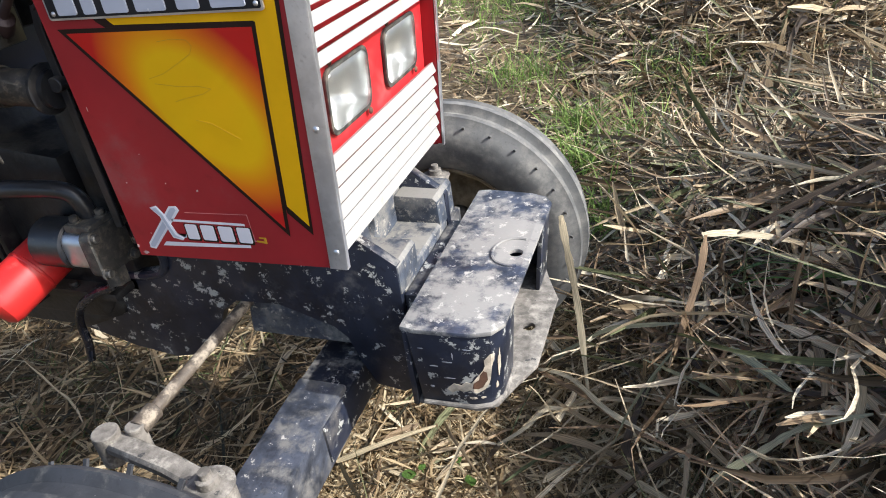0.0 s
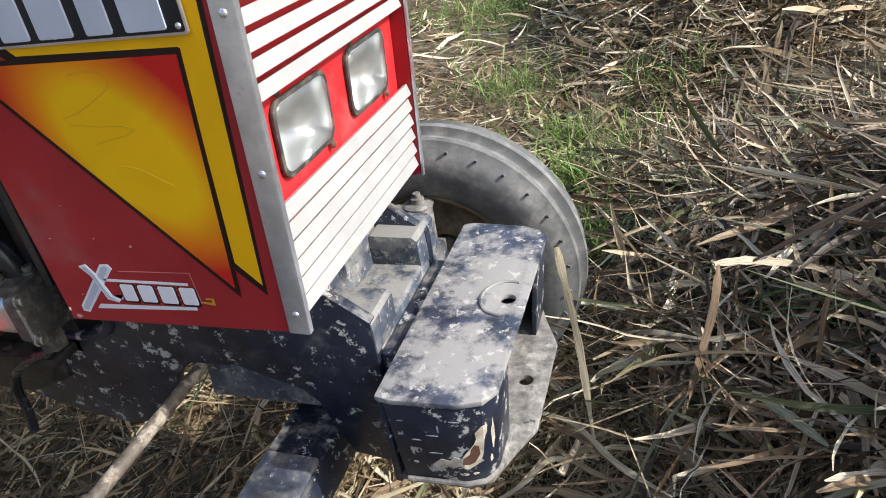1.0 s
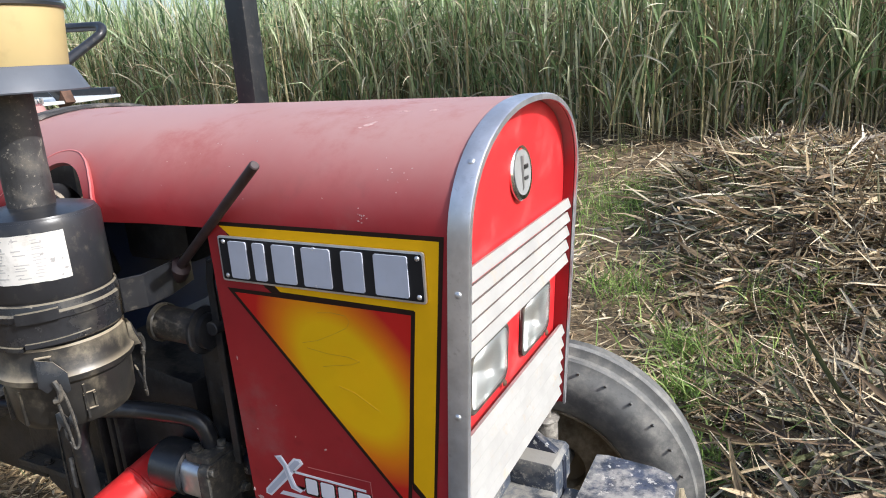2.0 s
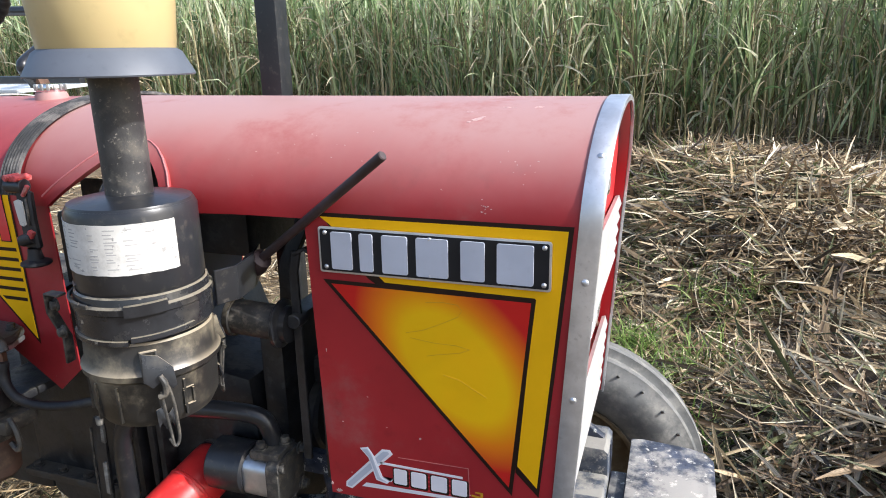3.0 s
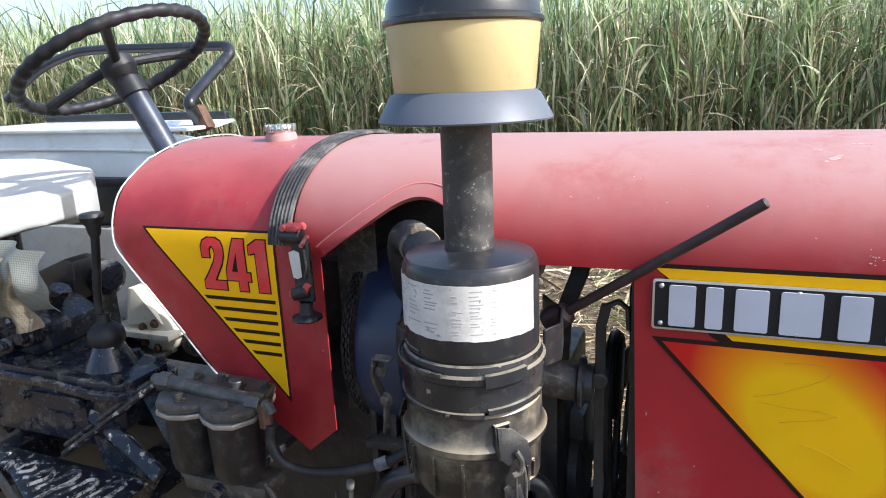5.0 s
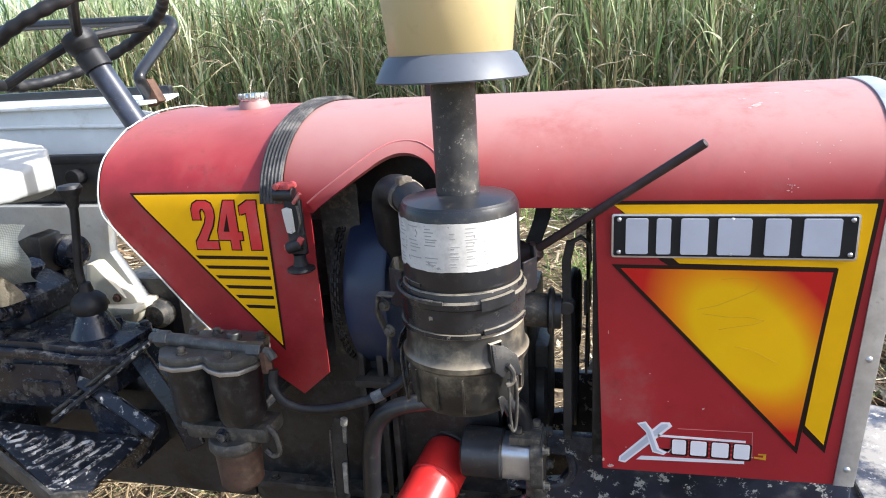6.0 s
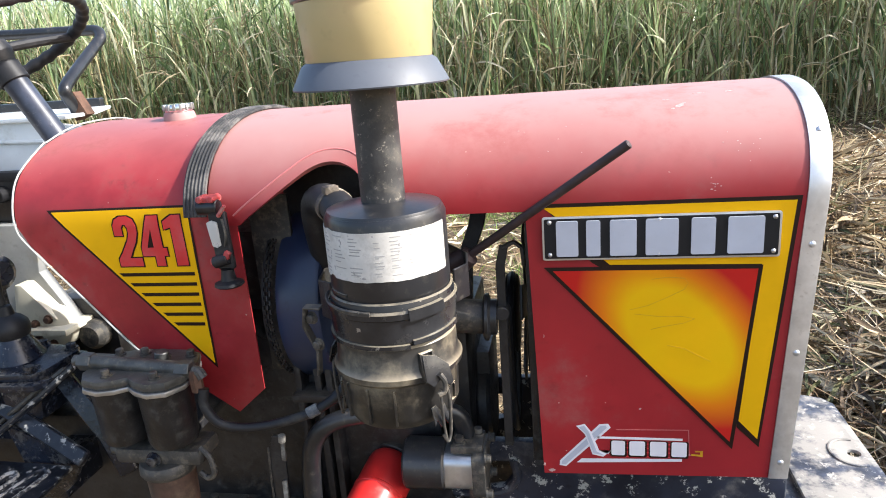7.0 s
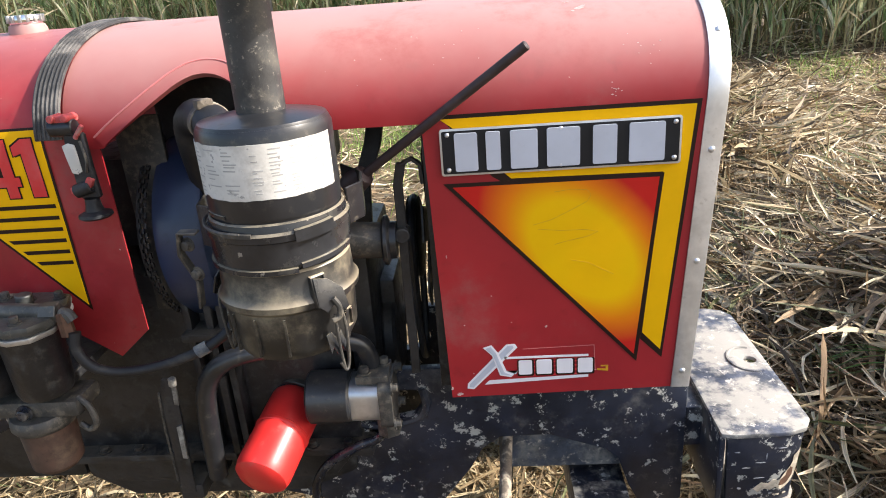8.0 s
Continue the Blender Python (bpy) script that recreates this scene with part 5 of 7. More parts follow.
flecks(-0.150, 1.345, 0.013, 0.002, 0.010, 16, 0.0034, 1)
flecks(-0.167, 1.353, 0.010, 0.004, 0.0, 6, 0.0018, 2)
flecks(-0.116, 1.3585, 0.016, 0.0015, 0.0, 9, 0.0024, 3)
flecks(-0.072, 1.359, 0.016, 0.004, 0.0, 10, 0.0022, 4)
flecks(-0.113, 1.238, 0.008, 0.012, 0.0, 10, 0.0013, 5)
flecks(-0.070, 1.29, 0.030, 0.030, 0.0, 10, 0.0012, 6)
flecks(-0.40, 1.30, 0.15, 0.060, 0.0, 14, 0.0011, 7)
for x, z, w, h, seed in ((-0.31, 0.80, 0.003, 0.002, 10), (-0.372, 0.762, 0.003, 0.007, 11), (-0.366, 1.0, 0.0012, 0.006, 14), (-0.138, 0.789, 0.007, 0.002, 16), (-0.30, 0.93, 0.002, 0.001, 17),
                         (-0.345, 0.88, 0.0022, 0.0014, 18), (-0.27, 0.882, 0.0018, 0.0014, 19), (-0.36, 0.751, 0.009, 0.006, 20), (-0.215, 0.872, 0.0035, 0.004, 21), (-0.335, 0.79, 0.0015, 0.002, 22)):
    chip(x, z, w, h, seed)


def scratch(pts, width=0.0006):
    up = [(x, z + width) for x, z in pts]
    decal("scratch", pts + up[::-1], 5, scratch_film, hood)


scratch([(-0.232, 1.045), (-0.205, 1.052), (-0.175, 1.066), (-0.152, 1.078), (-0.146, 1.088), (-0.152, 1.096), (-0.175, 1.098), (-0.20, 1.095)])
scratch([(-0.225, 1.038), (-0.19, 1.034), (-0.155, 1.034), (-0.135, 1.030), (-0.15, 1.023), (-0.185, 1.016), (-0.20, 1.012)])
scratch([(-0.175, 0.985), (-0.150, 0.980), (-0.125, 0.966), (-0.110, 0.958)])


# ---- front end: bumper weight, casting, side plates, axle, wheels ----
bumper = part("bumper", prism([(0.077, -0.231), (0.10, -0.235), (0.19, -0.232), (0.222, -0.22), (0.238, -0.195), (0.238, 0.195), (0.222, 0.22), (0.19, 0.232), (0.10, 0.24), (0.077, 0.235)],
                              0.641, 0.650, 0.003, [circle(0.209, 0.004, 0.012, 16)[::-1]], "z"), worn_steel, tractor, "heavy blue black front bumper with worn dusty top")
part("back_plate", box((0.077, -0.226, 0.482), (0.087, 0.226, 0.6415), 0.002), chassis, bumper)
for sg in (-1, 1):
    pts = [(0.088, sg * 0.2315), (0.19, sg * 0.2285), (0.219, sg * 0.217), (0.234, sg * 0.193), (0.234, sg * 0.12), (0.225, sg * 0.12), (0.225, sg * 0.19), (0.212, sg * 0.208), (0.188, sg * 0.2195), (0.088, sg * 0.2215)]
    bm = prism(pts, 0.492, 0.6405, 0.001, (), "z")
    for v in bm.verts:
        k = (0.6405 - v.co.z) / 0.15
        v.co.x = 0.15 + (v.co.x - 0.15) * (1 - 0.14 * k)
        v.co.y *= 1 - 0.03 * k
    part("end_cap", bm, chassis, bumper)
part("lower_plate", prism([(0.078, -0.222), (0.19, -0.222), (0.218, -0.205), (0.235, -0.16), (0.262, -0.10), (0.262, 0.10), (0.235, 0.16), (0.218, 0.205), (0.19, 0.222), (0.078, 0.222)],
                          0.482, 0.4915, 0.002, [circle(0.225, 0.0, 0.012, 16)[::-1]], "z"), mud_metal, bumper, "dusty lower bumper plate with a pin hole")
part("weld_ring", tube([(0.207 + 0.040 * math.cos(radians(t)), 0.004 + 0.046 * math.sin(radians(t)), 0.6508) for t in range(72, 290, 12)], 0.0030, 6, 2), worn_steel, bumper)

# flaked paint and the pale lower lip of the near end cap
CAP = [(0.088, -0.2322), (0.19, -0.2292), (0.2196, -0.2176), (0.2348, -0.1932), (0.2348, -0.12)]
CAP_S = [0.0]
for a, b in zip(CAP, CAP[1:]):
    CAP_S.append(CAP_S[-1] + math.dist(a, b))


def on_cap(s, z, out=0.0):
    i = max(k for k in range(len(CAP) - 1) if CAP_S[k] <= s + 1e-9)
    f = (s - CAP_S[i]) / (CAP_S[i + 1] - CAP_S[i])
    x, y = CAP[i][0] + (CAP[i + 1][0] - CAP[i][0]) * f, CAP[i][1] + (CAP[i + 1][1] - CAP[i][1]) * f
    k = (0.6405 - z) / 0.15
    x, y = 0.15 + (x - 0.15) * (1 - 0.14 * k), y * (1 - 0.03 * k)
    return Vector((x + out * max(0, (x - 0.17) * 12), y - out, z))


def cap_patch(outline, mat, out):
    bm = bmesh.new()
    vs = [bm.verts.new((s, 0, z)) for s, z in outline]
    bmesh.ops.triangle_fill(bm, edges=[bm.edges.new((vs[i], vs[(i + 1) % len(vs)])) for i in range(len(vs))], use_beauty=True)
    for c in CAP_S[1:-1]:
        bmesh.ops.bisect_plane(bm, geom=bm.verts[:] + bm.edges[:] + bm.faces[:], plane_co=(c, 0, 0), plane_no=(1, 0, 0), dist=1e-6)
    for v in bm.verts:
        v.co = on_cap(v.co.x, v.co.z, out)
    bmesh.ops.solidify(bm, geom=bm.faces[:], thickness=0.0006)
    part("paint_flake", bm, mat, bumper, smooth=0)


cap_patch([(0.052, 0.528), (0.062, 0.520), (0.068, 0.525), (0.075, 0.527), (0.085, 0.5245), (0.095, 0.530), (0.108, 0.523), (0.122, 0.530), (0.129, 0.540), (0.132, 0.550), (0.1345, 0.575), (0.141, 0.592), (0.140, 0.602), (0.132, 0.603),
           (0.122, 0.592), (0.123, 0.580), (0.119, 0.570), (0.108, 0.557), (0.098, 0.545), (0.088, 0.547), (0.080, 0.539), (0.066, 0.541), (0.058, 0.534)], flake, 0.0005)
cap_patch([(0.100, 0.534), (0.110, 0.532), (0.118, 0.535), (0.127, 0.550), (0.126, 0.566), (0.120, 0.570), (0.114, 0.562), (0.112, 0.552), (0.102, 0.546)], rust, 0.0011)
for s0, z0, w, h, seed in ((0.100, 0.512, 0.008, 0.003, 1), (0.086, 0.516, 0.003, 0.002, 2), (0.152, 0.575, 0.004, 0.030, 3), (0.147, 0.530, 0.004, 0.008, 4), (0.060, 0.586, 0.010, 0.0012, 5), (0.035, 0.575, 0.008, 0.0014, 6),
                           (0.095, 0.616, 0.009, 0.0012, 7), (0.025, 0.530, 0.006, 0.003, 8), (0.070, 0.600, 0.0015, 0.008, 9), (0.018, 0.61, 0.005, 0.0012, 10), (0.060, 0.552, 0.012, 0.001, 11), (0.118, 0.512, 0.006, 0.0025, 12)):
    rnd = random.Random(seed)
    cap_patch([(s0 + w * math.cos(t) * rnd.uniform(0.5, 1.1), z0 + h * math.sin(t) * rnd.uniform(0.5, 1.1)) for t in [2 * math.pi * k / 12 for k in range(12)]], flake if seed in (1, 3, 4, 12) else scuff_grey, 0.0005)
part("lower_lip", tube([on_cap(s, 0.493, 0.001) for s in np.linspace(0.002, CAP_S[-1] - 0.002, 26)], 0.0045, 8, 0), mud_metal, bumper, "pale worn lower lip")

casting = part("front_casting", prism([(-0.30, 0.50), (-0.28, 0.640), (-0.10, 0.652), (0.040, 0.655), (0.044, 0.648), (0.044, 0.44), (-0.02, 0.44), (-0.06, 0.50)], -0.118, 0.118, 0.006), cast, tractor,
               "dusty blue black cast front support")
part("back_wall", prism([(-0.117, 0.648), (0.117, 0.648), (0.117, 0.765), (-0.117, 0.765)], -0.085, -0.046, 0.004, [[(y * 1.0 - 0.025, z) for y, z in [(0.013 * math.cos(t), 0.704 + 0.024 * math.sin(t)) for t in [2 * math.pi * k / 14 for k in range(14)]]]], "x"), cast, casting)
part("near_block", prism([(-0.050, 0.655), (-0.050, 0.694), (-0.043, 0.700), (0.040, 0.700), (0.047, 0.694), (0.047, 0.64)], -0.139, -0.055, 0.004), cast, casting)
part("far_block", prism([(-0.050, 0.655), (-0.050, 0.702), (-0.043, 0.710), (0.034, 0.708), (0.042, 0.700), (0.044, 0.64)], 0.080, 0.170, 0.005), cast, casting)
part("front_rail", box((0.046, -0.130, 0.55), (0.078, 0.130, 0.635), 0.003), chassis, casting)

# side plates
PLATE = [(0.045, 0.698), (-0.02, 0.745), (-0.56, 0.742), (-0.60, 0.70), (-0.66, 0.64), (-0.82, 0.61), (-0.83, 0.52), (-0.66, 0.465), (-0.58, 0.440), (-0.485, 0.425), (-0.41, 0.445), (-0.355, 0.520), (-0.33, 0.565), (-0.296, 0.590),
         (-0.205, 0.592), (-0.10, 0.555), (-0.076, 0.533), (-0.055, 0.470), (-0.035, 0.428), (0.02, 0.420), (0.045, 0.435)]
SLOT = [(-0.440, 0.700), (-0.434, 0.668), (-0.450, 0.645), (-0.500, 0.634), (-0.540, 0.640), (-0.548, 0.668), (-0.520, 0.700)]
for sg in (-1, 1):
    y0, y1 = sorted((sg * 0.120, sg * 0.140))
    part("side_plate", prism(PLATE, y0, y1, 0.003, [SLOT]), chassis, tractor, "blue black side plate with chipped paint")
    rim_line = [(x, sg * 0.142, z) for x, z in [(-0.432, 0.705), (-0.428, 0.668), (-0.446, 0.640), (-0.500, 0.628), (-0.545, 0.634), (-0.556, 0.668), (-0.548, 0.70)]]
    part("slot_lip", tube(rim_line, 0.008, 8, 5), chassis, tractor)

AX, AZ = -0.110, 0.365
beam = part("axle_beam", box((AX - 0.052, -0.30, 0.385), (AX + 0.052, 0.30, 0.468), 0.006), chassis, tractor, "blue black front axle beam with worn paint")
for sg in (-1, 1):
    bm = prism([(sg * 0.20, 0.478), (sg * 0.50, 0.462), (sg * 0.50, 0.36), (sg * 0.20, 0.378)][::sg], AX - 0.047, AX + 0.047, 0.005, (), "x")
    part("beam_end", bm, beam_paint, beam)
    part("king_pin", rod((AX - 0.01, sg * 0.500, 0.30), (AX - 0.01, sg * 0.500, 0.545), 0.033), mud_metal, beam)
    part("pin_cap", lathe([(0.036, 0), (0.037, 0.005), (0.028, 0.009), (0.017, 0.010), (0.016, 0.022), (0.010, 0.024), (0.009, 0.034), (0, 0.035)], (AX - 0.01, sg * 0.500, 0.545), None, 20), mud_metal, beam)
    part("spindle", rod((AX, sg * 0.50, AZ), (AX, sg * 0.66, AZ), 0.026), mud_metal, beam)
    part("steering_arm", bent_plate([(AX, sg * 0.500, 0.538), (AX - 0.10, sg * 0.475, 0.540), (AX - 0.24, sg * 0.452, 0.540)], 0.036, 0.020, (0, 1, 0.0), 0.005), mud_metal, beam)
    part("arm_knuckle", rod((AX - 0.232, sg * 0.455, 0.50), (AX - 0.232, sg * 0.455, 0.562), 0.021), mud_metal, beam)
    a, b = Vector((-0.305, sg * 0.428, 0.548)), Vector((-0.283, sg * 0.12, 0.580))
    tie = part("tie_rod", rod(a, b, 0.0108), mud_rod, tractor, "thin worn steering tie rod")
    part("rod_end", rod(a, a + (b - a) * 0.13, 0.0165), mud_rod, tie)
    part("ball_joint", rod((-0.305, sg * 0.432, 0.505), (-0.305, sg * 0.432, 0.560), 0.015), mud_metal, tie)


def front_wheel(sg):
    """Ribbed front tyre on a dished rim, axis across."""
    WY, WZ = (-0.678, AZ) if sg < 0 else (0.60, AZ - 0.022)
    w = part("front_wheel", lathe([(0.205, -0.07), (0.212, -0.075), (0.212, -0.066), (0.19, -0.05), (0.185, 0.03), (0.13, 0.036), (0.12, 0.02), (0.075, 0.016), (0.07, 0.05), (0.0, 0.055), (0.0, 0.046),
                                   (0.06, 0.040), (0.066, 0.006), (0.122, 0.010), (0.178, 0.024), (0.196, 0.05), (0.205, 0.072), (0.214, 0.076), (0.214, 0.066), (0.197, 0.045), (0.19, -0.05)],
                                  (AX, WY, WZ), (AX, WY + sg, WZ), 48, None, False), rim_paint, tractor, "dusty brown front wheel")
    tyre = [(0.207, -0.064), (0.222, -0.078), (0.262, -0.088), (0.30, -0.087), (0.325, -0.078), (0.338, -0.066), (0.352, -0.060), (0.356, -0.052), (0.350, -0.046), (0.345, -0.040), (0.345, -0.018),
            (0.352, -0.013), (0.365, -0.010), (0.365, 0.010), (0.352, 0.013), (0.345, 0.018), (0.345, 0.040), (0.350, 0.046), (0.356, 0.052), (0.352, 0.060), (0.338, 0.066), (0.325, 0.078),
            (0.30, 0.087), (0.262, 0.088), (0.222, 0.078), (0.207, 0.064), (0.207, -0.064)]
    t = part("tyre", lathe(tyre, (AX, WY, WZ), (AX, WY + sg, WZ), 72, None, False), tyre_rubber if sg > 0 else dark_tyre, w, "dusty grey ribbed tyre" if sg > 0 else "dark ribbed tyre")
    for face in (-1, 1):
        b = bmesh.new()
        bmesh.ops.create_cube(b, size=1.0, matrix=pose(0, face * 0.0735, 0.3285, -face * 40) @ Matrix.Diagonal((0.006, 0.004, 0.026, 1)))
        lug = part("lug", b, tyre_rubber if sg > 0 else dark_tyre, t, smooth=0)
        lug.matrix_basis = Matrix.Translation((AX, WY, WZ))
        for k in range(1, 30):
            o = new("lug", lug.data)
            o.parent = t
            o.matrix_basis = Matrix.Translation((AX, WY, WZ)) @ Matrix.Rotation(2 * math.pi * k / 30, 4, "Y")
    return w


for sg in (-1, 1):
    front_wheel(sg)

# ---- air cleaner with stack and pre-cleaner ----
CX, CY = -0.560, -0.37
cleaner = part("air_cleaner", lathe([(0.070, 0.955), (0.078, 0.960), (0.080, 1.030), (0.0795, 1.12), (0.0825, 1.135), (0.0825, 1.248), (0.079, 1.256), (0.06, 1.260), (0.034, 1.264), (0.0, 1.264)],
                                    (CX, CY, 0), None, 56), black_plastic, tractor, "dusty black air cleaner with a yellow bowl on its stack")
part("upper_can", lathe([(0.0835, 1.145), (0.0845, 1.148), (0.0845, 1.245), (0.081, 1.2525), (0.079, 1.2525), (0.0835, 1.243)], (CX, CY, 0), None, 56, None, False), black_plastic, cleaner)
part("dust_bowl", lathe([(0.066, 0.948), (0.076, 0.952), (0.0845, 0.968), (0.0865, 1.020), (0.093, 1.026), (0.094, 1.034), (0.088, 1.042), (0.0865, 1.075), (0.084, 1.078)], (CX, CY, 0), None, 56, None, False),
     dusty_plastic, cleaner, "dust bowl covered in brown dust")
part("clamp_ring", lathe([(0.086, 1.082), (0.0895, 1.086), (0.0905, 1.118), (0.0925, 1.120), (0.0925, 1.128), (0.089, 1.131), (0.087, 1.14), (0.084, 1.142)], (CX, CY, 0), None, 56, None, False), ring_plastic, cleaner)
own = bmesh.new()
n = 36
a0, a1 = radians(-172), radians(-12)
rings = []
for k in range(n + 1):
    a = a0 + (a1 - a0) * k / n
    e = 0.0007 * math.sin(k * 0.7) + 0.0006 * math.sin(k * 2.1) + (0.006 if k in (7, 8) else 0)
    rings.append([own.verts.new((CX + r * math.cos(a), CY + r * math.sin(a), z)) for r, z in ((0.0855, 1.172 + e * 0.6), (0.0855, 1.238 + e * 0.3), (0.0848, 1.238 + e * 0.3), (0.0848, 1.172 + e * 0.6))])
for p, q in zip(rings, rings[1:]):
    for k in range(4):
        own.faces.new((p[k], p[(k + 1) % 4], q[(k + 1) % 4], q[k]))
own.faces.new(rings[0]), own.faces.new(rings[-1])
label_ob = part("paper_label", own, paper, cleaner, "torn white paper label with faded print")
lrs = random.Random(5)
for col, a_lo, a_hi in ((0, -150, -136), (1, -131, -116), (2, -112, -98), (3, -88, -76), (4, -74, -60), (5, -57, -44), (6, -41, -28)):
    for row in range(12):
        if lrs.random() < 0.2:
            continue
        z = 1.2305 - 0.0046 * row + lrs.uniform(-0.0012, 0.0012)
        ax_, bx_ = radians(a_lo + lrs.uniform(0, 2)), radians(a_hi - lrs.uniform(0, 7))
        own = bmesh.new()
        rings = []
        for k in range(7):
            a = ax_ + (bx_ - ax_) * k / 6
            rings.append([own.verts.new((CX + r * math.cos(a), CY + r * math.sin(a), z + dz)) for r, dz in ((0.0857, 0), (0.0857, 0.0014), (0.0853, 0.0014), (0.0853, 0))])
        for p, q in zip(rings, rings[1:]):
            for k in range(4):
                own.faces.new((p[k], p[(k + 1) % 4], q[(k + 1) % 4], q[k]))
        own.faces.new(rings[0]), own.faces.new(rings[-1])
        part("print_line", own, ink, label_ob, smooth=0)
stack = part("stack_pipe", rod((CX, CY, 1.255), (CX, CY, 1.45), 0.0305, 0.0305, 36), pipe_paint, cleaner, "scuffed black intake pipe")
pre = part("pre_cleaner", lathe([(0.098, 1.417), (0.1015, 1.4165), (0.1025, 1.4185), (0.088, 1.446), (0.082, 1.450), (0.080, 1.447), (0.086, 1.443), (0.098, 1.4195)], (CX, CY, 0), None, 56, None, False),
           grey_skirt, cleaner, "grey skirt with yellow bowl and dark dome")
part("skirt_floor", lathe([(0.0, 1.440), (0.084, 1.440), (0.084, 1.446), (0.0, 1.446)], (CX, CY, 0), None, 40), black_plastic, pre)
part("bowl", lathe([(0.0, 1.4465), (0.079, 1.4465), (0.082, 1.451), (0.088, 1.520), (0.088, 1.526), (0.0, 1.526)], (CX, CY, 0), None, 56), bowl_yellow, pre, "yellowed plastic bowl")
part("dome", lathe([(0.089, 1.522), (0.092, 1.524), (0.092, 1.528), (0.088, 1.531), (0.0865, 1.545), (0.078, 1.563), (0.06, 1.577), (0.03, 1.586), (0.0, 1.588)], (CX, CY, 0), None, 56), black_plastic, pre, "dark plastic dome")
part("band_wire", tube([(CX + 0.0935 * math.cos(radians(a)), CY + 0.0935 * math.sin(radians(a)), 1.1325) for a in range(-176, -96, 8)], 0.0022, 6, 3), dim_cast, cleaner)


def arc_band(a0, a1, r0, r1, z0, z1, tilt=0.0):
    """A strip of the clamp that follows the canister."""
    own = bmesh.new()
    n = max(3, int(abs(a1 - a0) / 4))
    rows = []
    for k in range(n + 1):
        a = radians(a0 + (a1 - a0) * k / n)
        e = tilt * k / n
        rows.append([own.verts.new((CX + r * math.cos(a), CY + r * math.sin(a), z + e)) for r, z in ((r0, z0), (r1, z0 + 0.0008), (r1, z1 - 0.0008), (r0, z1))])
    for p, q in zip(rows, rows[1:]):
        for k in range(4):
            own.faces.new((p[k], q[k], q[(k + 1) % 4], p[(k + 1) % 4]))
    own.faces.new(rows[0]), own.faces.new(rows[-1])
    bmesh.ops.recalc_face_normals(own, faces=own.faces[:])
    return own


part("band_tab", arc_band(-63, -30, 0.0905, 0.0960, 1.117, 1.1335, 0.003), ring_plastic, cleaner, "thick tab of the clamp")
part("band_tab", arc_band(-120, -95, 0.0915, 0.0945, 1.127, 1.1335), dim_cast, cleaner)
part("band_lip", arc_band(-176, -64, 0.0865, 0.0925, 1.079, 1.0865, -0.002), ring_plastic, cleaner)
part("band_lip", arc_band(-61, -8, 0.0865, 0.0935, 1.0815, 1.0895, 0.005), ring_plastic, cleaner)
part("band_lip", arc_band(-150, -120, 0.0825, 0.0860, 1.146, 1.152), ring_plastic, cleaner)
for a in (-135, -108, -82, -24):
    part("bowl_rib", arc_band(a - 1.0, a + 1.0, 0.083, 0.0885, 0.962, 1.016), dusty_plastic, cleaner)


